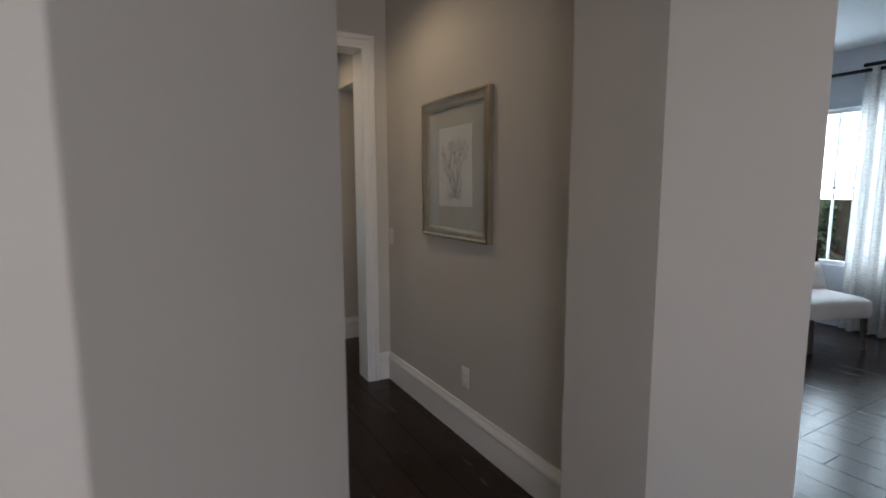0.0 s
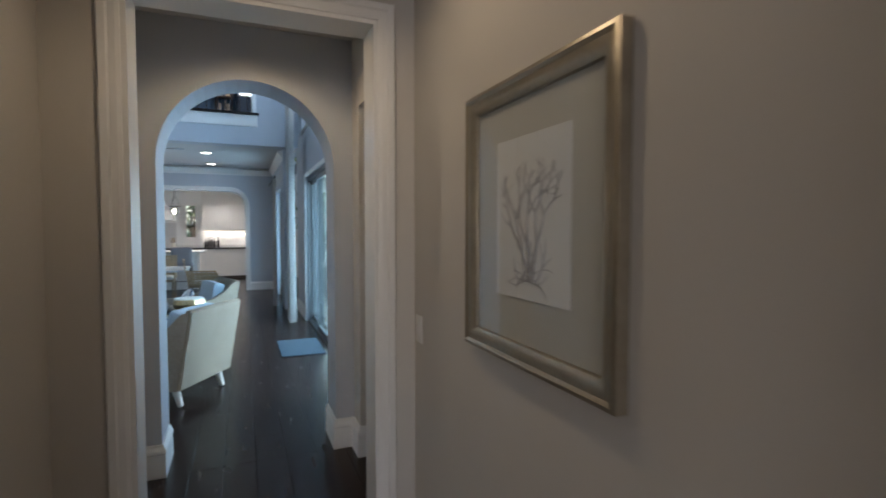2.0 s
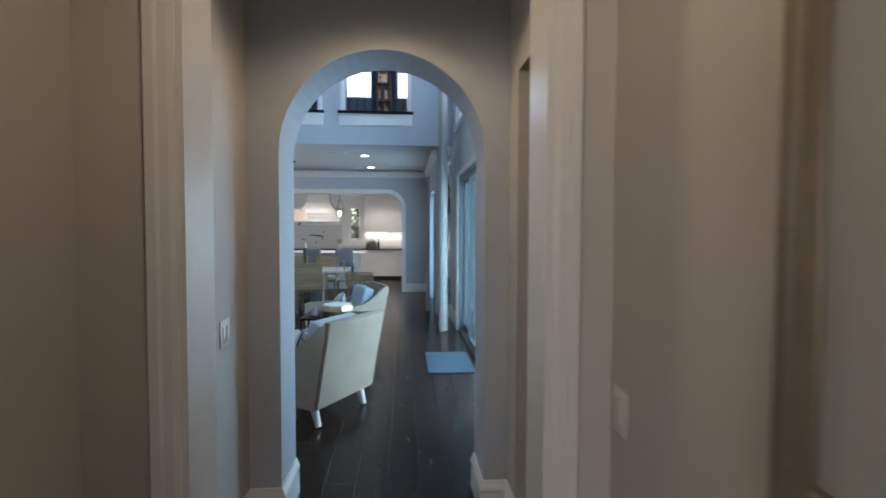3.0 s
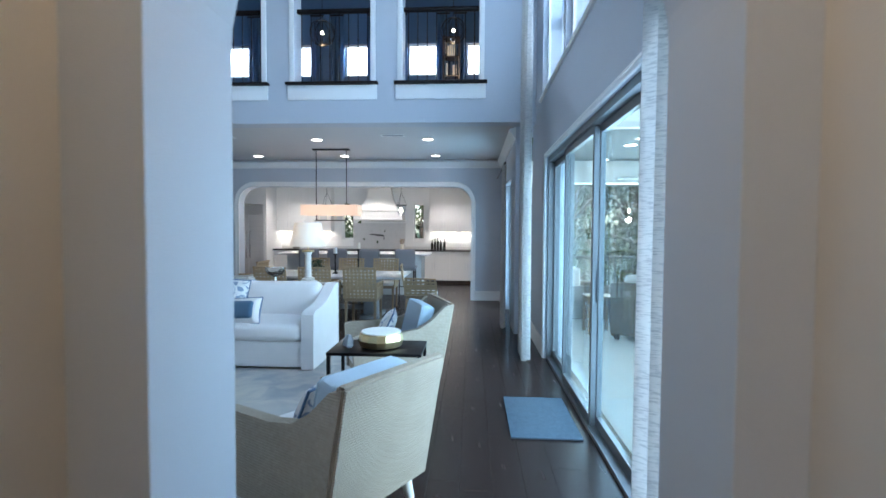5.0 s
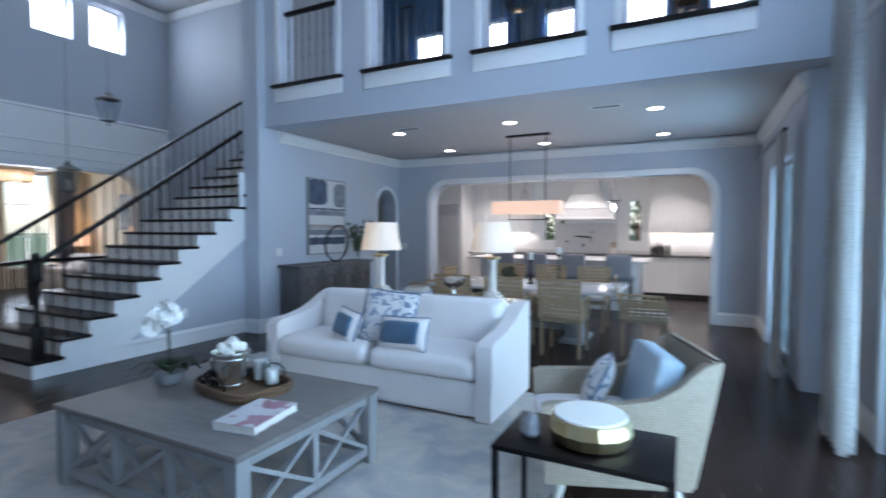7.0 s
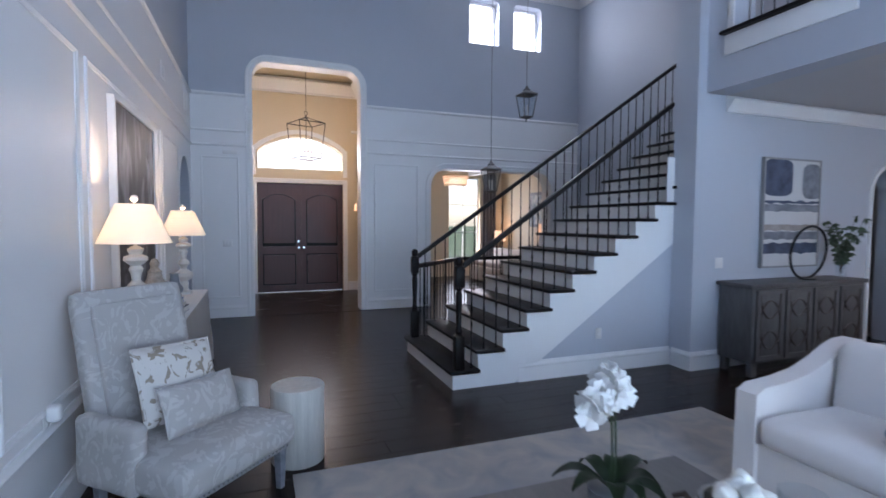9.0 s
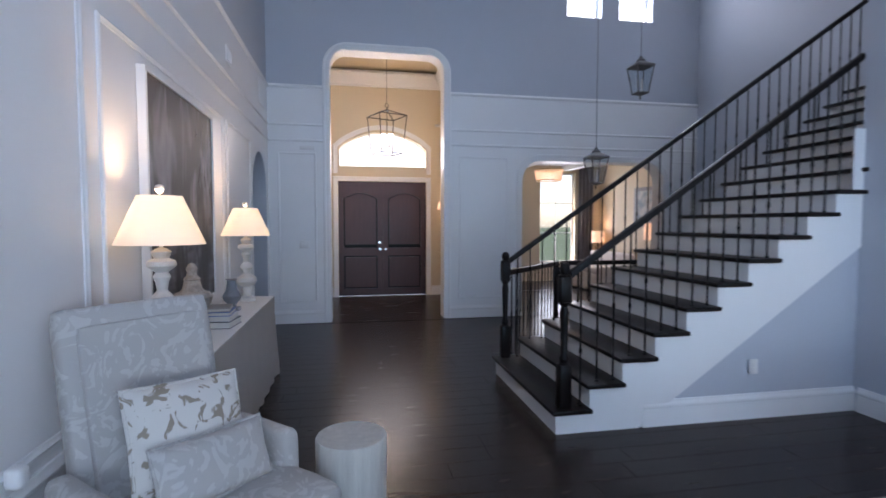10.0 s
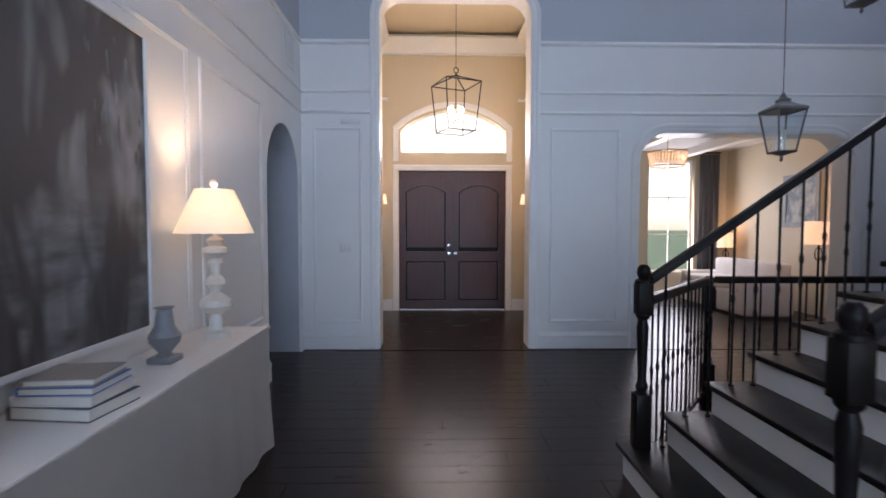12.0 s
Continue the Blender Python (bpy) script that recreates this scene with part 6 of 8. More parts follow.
pf = solo("pot_filler", Mesh().tube([(-1.0, KIT - 0.01, 1.32), (-1.0, KIT - 0.06, 1.32), (-1.35, KIT - 0.07, 1.34), (-0.95, KIT - 0.12, 1.30), (-0.95, KIT - 0.12, 1.20)], 0.014, 8), BLACKIRON, "black pot filler tap on the kitchen wall", "tap")
fr = thing("refrigerator", pose(-4.42, 17.35, 0), "stainless steel refrigerator with a louvred top grille", "refrigerator")
part("body", Mesh().box(-0.42, 0.42, 0, 0.7, 0, 2.12, 0.006), STEEL, fr)
for sx in (-1, 1):
    dr = part("door", Mesh().box(0.003 if sx > 0 else -0.41, 0.41 if sx > 0 else -0.003, -0.03, -0.002, 0.08, 1.84, 0.006), STEEL, fr)
    part("handle", Mesh().tube([(sx * 0.05, -0.032, 0.7), (sx * 0.05, -0.075, 0.72), (sx * 0.05, -0.075, 1.4), (sx * 0.05, -0.032, 1.42)], 0.013, 8), CHROME, dr)
for k in range(7):
    part("louvre", Mesh().box(-0.40, 0.40, -0.03, -0.004, 1.87 + 0.034 * k, 1.893 + 0.034 * k), STEEL, fr, smooth=False)
setting("fridge_surround", Mesh().box(-5.1, -3.96, 17.38, KIT, 2.14, 2.9).box(-5.1, -4.94, 17.38, KIT, 0, 2.14).box(-4.06, -3.96, 17.38, KIT, 0.0, 2.14), CABINET)
isl = thing("kitchen_island", pose(-1.15, 15.95, 0), "grey kitchen island with a pale stone top", "kitchen island")
part("body", Mesh().box(-1.55, 1.55, -0.40, 0.45, 0, 0.90, 0.004), CABINET, isl, "pale panelled island body")
part("top", Mesh().box(-1.72, 1.72, -0.68, 0.52, 0.90, 0.94, 0.006), MARBLE, isl)
for k in range(5):
    part("panel", Mesh().box(-1.48 + 0.6 * k, -0.95 + 0.6 * k, -0.412, -0.401, 0.1, 0.82, 0.003), CABINET, isl)


def stool(x):
    t = thing("bar_stool", pose(x, 15.12, 0), "grey upholstered bar stool at the island", "stool", "bar stools at the island")
    part("seat", Mesh().soft(-0.22, 0.22, -0.2, 0.22, 0.60, 0.69, 0.035), GREYCLOTH, t)
    part("backrest", Mesh().soft(-0.22, 0.22, -0.25, -0.18, 0.64, 1.06, 0.03, m=pose(0, 0, 0)), GREYCLOTH, t)
    for sx in (-1, 1):
        for sy in (-1, 1):
            part("leg", Mesh().lathe([(0.016, 0), (0.024, 0.6)], 4, ang=math.pi / 4), DARKTOP, t, smooth=False, at=pose(sx * 0.18, sy * 0.16, 0))
    part("footrest", Mesh().tube([(-0.18, 0.16, 0.22), (0.18, 0.16, 0.22)], 0.01, 6), DARKTOP, t)


for x in (0.12, -0.65, -1.35, -1.97):
    stool(x)


def pendant(x, y, z, label):
    t = thing("pendant_lantern", pose(x, y, 2.9), label, "pendant light", "kitchen pendants")
    part("rod", Mesh().tube([(0, 0, 0), (0, 0, z - 2.9 + 0.42)], 0.005, 6), BLACKIRON, t)
    for k in range(3):
        a = k * 2.094
        part("chain_arm", Mesh().tube([(0, 0, z - 2.9 + 0.42), (0.13 * math.cos(a), 0.13 * math.sin(a), z - 2.9 + 0.12)], 0.004, 6), BLACKIRON, t)
    part("hoop", Mesh().tube([(0.13 * math.cos(a), 0.13 * math.sin(a), z - 2.9 + 0.12) for a in [2 * math.pi * i / 20 for i in range(20)]], 0.006, 6, True), BLACKIRON, t)
    part("glass_jar", Mesh().lathe([(0.06, -0.12), (0.10, -0.02), (0.12, 0.11), (0.116, 0.11), (0.096, -0.02), (0.056, -0.116)], 20, at=(0, 0, z - 2.9)), CLEAR, t)
    part("bulb", Mesh().lathe([(0, -0.06), (0.03, -0.03), (0.035, 0.01), (0.015, 0.06), (0, 0.06)], 12, at=(0, 0, z - 2.9)), BULB, t, "glowing bulb")
    lamp("pendant_bulb", "POINT", pose(x, y, z - 0.2), 14, COOL, 0.06)


pendant(-0.11, 15.9, 1.93, "clear glass jar pendant over the island")
pendant(-1.87, 15.9, 1.93, "clear glass jar pendant over the island")
window("window_3", "y", KIT + 0.08, [(-2.17, -1.83, 1.19, 2.22), (-0.13, 0.20, 1.19, 2.22)], 0.1, WHITE)
for k, (x, h) in enumerate(((0.52, 0.30), (0.60, 0.34), (0.68, 0.29), (0.78, 0.32), (0.44, 0.26))):
    solo("bottle", Mesh().lathe([(0.03, 0), (0.036, 0.01), (0.036, h * 0.6), (0.013, h * 0.75), (0.013, h), (0, h)], 12), BLACKWOOD, "dark glass bottle on the worktop", "bottle", "bottles on the worktop", at=pose(x, KY + 0.3, 0.93))
solo("fruit_bowl", Mesh().lathe([(0.06, 0), (0.14, 0.06), (0.16, 0.12), (0.15, 0.12), (0, 0.05)], 20), STONEURN, "stone fruit bowl on the worktop", "bowl", at=pose(-3.4, KY + 0.25, 0.93))
ut = thing("utensil_jar", pose(-0.4, KY + 0.28, 0.93), "white jar of wooden utensils on the worktop", "jar")
part("jar", Mesh().lathe([(0.05, 0), (0.055, 0.15), (0.05, 0.15), (0, 0.02)], 16), CANDLE, ut)
for k in range(5):
    part("utensil", Mesh().tube([(0.01 * k - 0.02, 0, 0.05), (0.03 * k - 0.06, 0.01 * k, 0.28 + 0.02 * (k % 2))], [0.006, 0.012], 6), OAK, ut)
# ---- staircase ----
RISE, RUN, SX0, SX1, SY0, STEPS = 0.181, 0.2625, -6.02, -4.55, 8.46, 17
st = thing("staircase", pose(0, 0, 0), "straight staircase with black treads, white risers and iron balusters", "staircase")
tread = Mesh().box(SX0 - 0.06, SX1 + 0.06, -0.035, RUN + 0.012, -0.035, 0, 0.010)
tread_me = tread.data("tread", BLACKWOOD, True)
riser_me = Mesh().box(SX0, SX1 + 0.0, 0, 0.016, -RISE, -0.036).data("riser", WHITE)
for k in range(1, STEPS + 1):
    y, z = SY0 + RUN * (k - 1), RISE * k
    part("tread", tread_me, None, st, at=pose(0, y, z))
    part("riser", riser_me, None, st, at=pose(0, y, z))
# closed side with a white stringer over a grey wall
saw = []
for k in range(1, STEPS + 1):
    y = SY0 + RUN * (k - 1)
    saw += [(y, RISE * (k - 1) if k > 1 else 0.0), (y, RISE * k - 0.036)]
end = SY0 + RUN * 10.02
saw = [(y, z) for y, z in saw if y <= end]
ztop = saw[-1][1]
slope = RISE / RUN
low = [(SY0 + 0.66, 0.0), (end, (end - SY0 - 0.66) * slope)]
part("stringer", Mesh().poly([(SX1, y, z) for y, z in saw + [(end, ztop)] + low[::-1]], (0.022, 0, 0)), WHITE, st, "white painted stringer board", smooth=False)
far = [(y, z) for y, z in saw + [(end, ztop), (end, 0.0)]]
part("far_side", Mesh().poly([(SX0 - 0.02, y, z) for y, z in far], (0.022, 0, 0)), WHITE, st, smooth=False)
part("side_wall", Mesh().poly([(SX1 - 0.05, SY0 + 0.66, 0), (SX1 - 0.05, BALC - 0.11, 0), (SX1 - 0.05, BALC - 0.11, 1.75), (SX1 - 0.05, end, ztop - 0.1)], (0.055, 0, 0)), PAINT, st, "grey wall under the stairs", smooth=False)
skirting([(SX1 + 0.005, BALC - 0.12), (SX1 + 0.005, SY0 + 0.70)])
setting("stair_trim", Mesh().box(SX1 + 0.006, SX1 + 0.024, BALC - 0.22, BALC - 0.122, 1.80, 2.30), WHITE)


def newel(x, y, z, h, parent):
    mb = Mesh().box(-0.045, 0.045, -0.045, 0.045, 0, h * 0.30, 0.006)
    mb.lathe([(0.042, h * 0.30), (0.030, h * 0.315), (0.038, h * 0.34), (0.024, h * 0.37), (0.030, h * 0.55), (0.034, h * 0.66), (0.024, h * 0.70), (0.038, h * 0.715), (0.042, h * 0.73)], 20)
    mb.box(-0.042, 0.042, -0.042, 0.042, h * 0.73, h * 0.90, 0.006)
    mb.lathe([(0.048, h * 0.90), (0.048, h * 0.915), (0.028, h * 0.925), (0.040, h * 0.955), (0.035, h * 0.985), (0.02, h), (0, h * 1.003)], 20)
    part("newel_post", mb, BLACKWOOD, parent, "turned black newel post", at=pose(x, y, z))


def handrail(pts, parent):
    prof = [(-0.032, 0), (-0.034, 0.03), (-0.026, 0.05), (0, 0.058), (0.026, 0.05), (0.034, 0.03), (0.032, 0)]
    mb = Mesh()
    rings = []
    for i, p in enumerate(pts):
        p = Vector(p)
        t = (Vector(pts[min(i + 1, len(pts) - 1)]) - Vector(pts[max(i - 1, 0)]))
        side = Vector((0, 0, 1)).cross(t)
        side.z = 0
        side.normalize()
        rings.append([mb.bm.verts.new(p + side * a + Vector((0, 0, b))) for a, b in prof])
    for r0, r1 in zip(rings, rings[1:]):
        for j in range(len(prof)):
            mb.bm.faces.new((r0[j], r0[(j + 1) % len(prof)], r1[(j + 1) % len(prof)], r1[j]))
    mb.bm.faces.new(rings[0]), mb.bm.faces.new(rings[-1])
    part("handrail", mb, BLACKWOOD, parent, "glossy black handrail")


def baluster_mesh(h):
    mb = Mesh()
    zs = [0, 0.012, 0.013, h * 0.38, h * 0.40, h * 0.42, h * 0.44, h * 0.52, h * 0.54, h * 0.56, h * 0.58, h]
    rs = [0.016, 0.016, 0.0075, 0.0075, 0.012, 0.012, 0.0075, 0.0075, 0.012, 0.012, 0.0075, 0.0075]
    return mb.tube([(0, 0, z) for z in zs], rs, 6).data("baluster", BLACKIRON)


HR = 0.935
b1, b2 = baluster_mesh(HR - 0.02 - RUN * 0.75 * slope + RISE * 0.68), baluster_mesh(HR - 0.02 - RUN * 0.25 * slope + RISE * 0.68 + 0.0)
for x in (SX0 + 0.03, SX1 - 0.03):
    newel(x, SY0 + 0.08, RISE, 1.07, st)
    zr = lambda y: RISE + HR + (y - SY0) * slope - 0.06
    last = BALC - 0.13 if x > -5 else SY0 + RUN * 16.8
    pts = [(x, SY0 + 0.12, zr(SY0 + 0.12))] + [(x, SY0 + (last - SY0) * q, zr(SY0 + (last - SY0) * q)) for q in (0.25, 0.5, 0.75, 1.0)]
    handrail(pts, st)
    for k in range(1, 18):
        for q in (0.30, 0.80):
            y = SY0 + RUN * (k - 1 + q)
            if (k == 1 and q < 0.5) or y > last - 0.03:
                continue
            h = zr(y) - RISE * k
            part("baluster", b1 if q > 0.5 else b2, None, st, at=pose(x, y, RISE * k) @ Matrix.Diagonal((1, 1, h / (HR - 0.02 - RUN * (0.75 if q > 0.5 else 0.25) * slope + RISE * 0.68), 1)))

# guard rail round the stairwell beyond the stairs
gd = thing("guard_rail", pose(0, 0, 0), "black iron guard rail round the lower stairwell", "railing")
newel(-7.25, 9.64, 0, 1.06, gd)
handrail([(SX0 + 0.03, SY0 + 0.10, 1.02), (-7.25, 9.64, 1.0)], gd)
handrail([(-7.25, 9.70, 1.0), (-7.25, 11.2, 1.0), (-7.25, 13.0, 1.0)], gd)
part("bottom_rail", Mesh().bar((SX0 + 0.0, SY0 + 0.14, 0.10), (-7.22, 9.61, 0.10), 0.03), BLACKIRON, gd, smooth=False)
part("bottom_rail", Mesh().bar((-7.25, 9.70, 0.10), (-7.25, 13.0, 0.10), 0.03), BLACKIRON, gd, smooth=False)
b3 = baluster_mesh(0.90)
for k in range(1, 14):
    q = k / 14
    part("baluster", b3, None, gd, at=pose(SX0 + 0.03 + (-7.25 - SX0 - 0.03) * q, SY0 + 0.10 + (9.64 - SY0 - 0.10) * q, 0.11))
for k in range(24):
    part("baluster", b3, None, gd, at=pose(-7.25, 9.82 + 0.13 * k, 0.11))
for x, y in ((-6.6, 9.03), (-7.25, 11.4), (-7.25, 12.9)):
    part("foot", Mesh().box(-0.015, 0.015, -0.015, 0.015, 0, 0.10), BLACKIRON, gd, smooth=False, at=pose(x, y, 0))


# hanging lanterns
def lantern(x, y, z, h, w, label, top=TOP):
    t = thing("hanging_lantern", pose(x, y, z), label, "lantern", "stairwell lanterns")
    b, a = w * 0.30, w * 0.5
    h1 = h * 0.72
    for sx, sy in ((-1, -1), (1, -1), (1, 1), (-1, 1)):
        part("corner_bar", Mesh().bar((sx * b, sy * b, 0.03), (sx * a, sy * a, h1), 0.012), PEWTER, t, smooth=False)
    for zz, r in ((0.03, b), (h1, a)):
        part("ring_bar", Mesh().tube([(sx * r, sy * r, zz) for sx, sy in ((-1, -1), (1, -1), (1, 1), (-1, 1))], 0.009, 6, True), PEWTER, t)
    part("roof", Mesh().lathe([(a * 1.55, h1), (a * 1.5, h1 + 0.015), (a * 0.8, h * 0.82), (a * 0.45, h * 0.86), (a * 0.5, h * 0.90), (a * 0.25, h * 0.93), (0.012, h)], 4, ang=math.pi / 4), PEWTER, t, smooth=False)
    part("finial", Mesh().lathe([(0, -0.05), (0.014, -0.03), (0.010, 0), (b * 0.7, 0.012), (b * 1.35, 0.03)], 10), PEWTER, t)
    for k in range(4):
        q = Matrix.Rotation(k * math.pi / 2, 4, "Z")
        g = part("pane", Mesh().poly([q @ Vector(p) for p in ((-b * 0.95, -b, 0.04), (b * 0.95, -b, 0.04), (a * 0.95, -a, h1 - 0.01), (-a * 0.95, -a, h1 - 0.01))], (q @ Vector((0, 0.003, 0)))), CLEAR, t, smooth=False)
    for k in range(3):
        part("candle_tube", Mesh().lathe([(0.010, 0.05), (0.010, h1 * 0.55), (0, h1 * 0.58)], 8, at=(0.03 * math.cos(k * 2.1), 0.03 * math.sin(k * 2.1), 0)), CANDLE, t)
    part("chain", Mesh().tube([(0, 0, h), (0, 0, top - z)], 0.004, 6), PEWTER, t)


lantern(-7.0, 10.04, 2.02, 0.48, 0.22, "pewter glass lantern hanging low on a long chain")
lantern(-7.0, 10.63, 3.16, 0.50, 0.23, "pewter glass lantern hanging high in the stairwell")

# ---- console wall ----
cn = thing("console_table", pose(-5.26, 6.01, 0), "long console table under a floor-length cream cloth", "console table")
mb = Mesh()
n = 60
hw, hd = 1.22, 0.215
per = [(-hw + 2 * hw * i / n, hd) for i in range(n)] + [(hw, hd - 2 * hd * i / 12) for i in range(12)] + [(hw - 2 * hw * i / n, -hd) for i in range(n)] + [(-hw, -hd + 2 * hd * i / 12) for i in range(12)]
rows = []
for j in range(9):
    v = j / 8
    row = []
    for i, (x, y) in enumerate(per):
        f = (1 - v) * 0.028 * (math.sin(i * 0.9) + 0.6 * noise.noise((i * 0.3, v, 2))) * (0.35 if abs(x) < hw * 0.9 else 1.0)
        nx, ny = (0, 1) if y >= hd - 1e-6 and abs(x) < hw else ((0, -1) if y <= -hd + 1e-6 and abs(x) < hw else (math.copysign(1, x), 0))
        flare = 0.03 * (1 - v) if ny >= 0 else 0.0
        row.append(mb.bm.verts.new((x + nx * (f + flare), min(y + ny * (f * (ny > 0) + flare), hd + 0.05), 0.012 + 0.785 * v)))
    rows.append(row)
for r0, r1 in zip(rows, rows[1:]):
    for i in range(len(per)):
        j = (i + 1) % len(per)
        mb.bm.faces.new((r0[i], r0[j], r1[j], r1[i]))
bmesh.ops.solidify(mb.bm, geom=mb.bm.faces[:], thickness=0.004)
part("tablecloth", mb, CLOTH, cn, "cream cloth draped to the floor")
part("cloth_top", Mesh().box(-hw - 0.003, hw + 0.003, -hd, hd + 0.003, 0.785, 0.80, 0.006), CLOTH, cn)
part("tabletop", Mesh().box(-hw + 0.02, hw - 0.02, -hd + 0.02, hd - 0.02, 0.74, 0.784), DARKTOP, cn, smooth=False)
for sx in (-1, 1):
    for sy in (-1, 1):
        part("leg", Mesh().box(-0.025, 0.025, -0.025, 0.025, 0, 0.74), DARKTOP, cn, smooth=False, at=pose(sx * (hw - 0.08), sy * (hd - 0.07), 0))
CZ = 0.80


def turned_lamp(x, y, z, label):
    t = thing("table_lamp", pose(x, y, z), label, "lamp", "turned white lamps on the console")
    part("base", Mesh().lathe([(0.075, 0), (0.08, 0.01), (0.078, 0.03), (0.045, 0.045), (0.04, 0.06), (0.042, 0.12), (0.036, 0.14), (0.07, 0.155), (0.092, 0.19), (0.088, 0.225), (0.05, 0.25), (0.028, 0.27), (0.036, 0.30), (0.058, 0.32), (0.05, 0.35), (0.026, 0.375), (0.032, 0.42), (0.044, 0.45), (0.03, 0.475), (0.05, 0.49), (0.074, 0.51), (0.07, 0.535), (0.036, 0.55), (0.046, 0.57), (0.05, 0.585), (0.03, 0.60), (0.01, 0.61), (0.008, 0.70)], 28), ALABASTER, t, "white turned alabaster base")
    part("shade", Mesh().lathe([(0.222, 0.625), (0.11, 0.885), (0.107, 0.885), (0.219, 0.625)], 40), SHADEWHITE, t, "white cone shade")
    part("harp", Mesh().tube([(0, 0, 0.70), (0, 0, 0.90)], 0.005, 6), BRASS, t)
    part("finial", Mesh().lathe([(0, 0.895), (0.012, 0.90), (0.024, 0.92), (0.02, 0.94), (0, 0.948)], 14), ALABASTER, t)
    lamp("lamp_bulb", "POINT", pose(x, y, z + 0.74), 32, (1.0, 0.76, 0.48), 0.05)


turned_lamp(-6.18, 6.02, CZ, "lit white turned lamp with cone shade beside the painting")
turned_lamp(-4.10, 6.0, CZ, "lit white turned lamp with cone shade behind the armchair")
ur = thing("urn", pose(-4.44, 6.05, CZ), "weathered stone lidded urn on the console", "urn")
part("plinth", Mesh().box(-0.085, 0.085, -0.085, 0.085, 0, 0.03, 0.004), STONEURN, ur)
part("body", Mesh().lathe([(0.07, 0.03), (0.05, 0.09), (0.045, 0.14), (0.06, 0.18), (0.105, 0.25), (0.115, 0.29), (0.10, 0.315), (0.07, 0.325)], 26), STONEURN, ur)
part("lid", Mesh().lathe([(0.07, 0.325), (0.055, 0.345), (0.045, 0.39), (0.05, 0.40), (0.03, 0.42), (0.028, 0.44), (0.034, 0.46), (0.02, 0.49), (0, 0.50)], 20), STONEURN, ur)
for k, (c, h, lab_) in enumerate(((BOOKDARK, 0.05, "dark book in the console stack"), (BOOKWHITE, 0.035, "white book in the console stack"), (BOOKBLUE, 0.03, "blue-grey book in the console stack"), (BOOKTAN, 0.026, "grey book on top of the stack"))):
    book("book", pose(-4.99, 6.03, CZ + sum((0.05, 0.035, 0.03, 0.026)[:k]), 0, 0, 90 + 4 * k - 6), 0.30 - 0.022 * k, 0.25 - 0.01 * k, h - 0.001, c, lab_)
solo("grey_vase", Mesh().box(-0.06, 0.06, -0.06, 0.06, 0, 0.03, 0.004).lathe([(0.04, 0.03), (0.03, 0.05), (0.07, 0.10), (0.075, 0.13), (0.045, 0.18), (0.035, 0.26), (0.048, 0.27), (0.04, 0.272), (0, 0.26)], 24), GREYCERAMIC, "grey urn-shaped vase on the console", "vase", at=pose(-5.62, 6.01, CZ))

big = thing("landscape_painting", pose(-5.125, 5.786, 1.69), "large dark grey landscape painting in a slim white frame", "painting")
w, h = 1.40, 1.50
part("canvas", Mesh().box(-w / 2, w / 2, 0.004, 0.035, -h / 2, h / 2), PAINTDARK, big, smooth=False)
part("frame", Mesh().poly([(u, 0.001, z) for u, z in rect(-w / 2 - 0.025, w / 2 + 0.025, -h / 2 - 0.025, h / 2 + 0.025)], (0, 0.05, 0), [[(u, 0.001, z) for u, z in rect(-w / 2, w / 2, -h / 2, h / 2)]]), WHITE, big, "white frame", smooth=False)
rp = random.Random(11)
for k in range(26):
    x, z = rp.uniform(-0.66, -0.25), rp.uniform(0.10, 0.66)
    w_, h_ = rp.uniform(0.003, 0.010), rp.uniform(0.02, 0.09)
    z0, z1 = max(-0.74, z - h_), min(0.74, z + h_)
    pts = [(x - w_, z0), (x + w_ * 0.6, z0 + 0.02), (x + w_, z1 - 0.02), (x - w_ * 0.5, z1)]
    part("brush_stroke", Mesh().poly([(u, 0.035, v) for u, v in pts], (0, 0.0008, 0)), rp.choice((BANDGREY, PAINTOLIVE)), big, smooth=False)


# ivory armchair
def tall_armchair(m):
    t = thing("upholstered_armchair", m, "ivory palm-damask armchair with tall back and dark legs", "armchair")
    w = 0.74
    part("seat", Mesh().soft(-w / 2 - 0.03, w / 2 + 0.03, -0.42, 0.30, 0.26, 0.44, 0.05, 0.02, seed=4, cuts=8), PALM, t)
    part("seat_rail", Mesh().box(-w / 2 + 0.015, w / 2 - 0.015, -0.385, 0.30, 0.235, 0.27, 0.006), GREYPAINT, t)
    part("backrest", Mesh().soft(-w / 2 + 0.05, w / 2 - 0.05, -0.055, 0.055, 0, 0.94, 0.04, seed=5, cuts=8, m=pose(0, 0.285, 0.27, -12, 0, 0)), PALM, t)
    part("back_panel", Mesh().soft(-w / 2 + 0.11, w / 2 - 0.11, -0.025, 0.025, 0.12, 0.86, 0.02, seed=6, m=pose(0, 0.225, 0.28, -12, 0, 0)), PALM, t, "raised inner back panel")
    for sx in (-1, 1):
        part("arm", Mesh().soft(sx * w / 2 - 0.05, sx * w / 2 + 0.05, -0.12, 0.32, 0.24, 0.60, 0.04, seed=7 + sx, cuts=7), PALM, t)
        for y in (-0.35, 0.27):
            part("leg", Mesh().lathe([(0.024, 0), (0.036, 0.24)], 4, ang=math.pi / 4), BANDGREY, t, "grey tapered leg", smooth=False, at=pose(sx * (w / 2 - 0.05), y, 0))
    nail = Mesh().lathe([(0.006, 0), (0.004, 0.003), (0, 0.004)], 6).data("nail", PEWTER)
    for k in range(24):
        part("nailhead", nail, None, t, at=pose(-w / 2 + 0.03 + (w - 0.06) * k / 23, -0.3855, 0.253, 90, 0, 0))
    return t


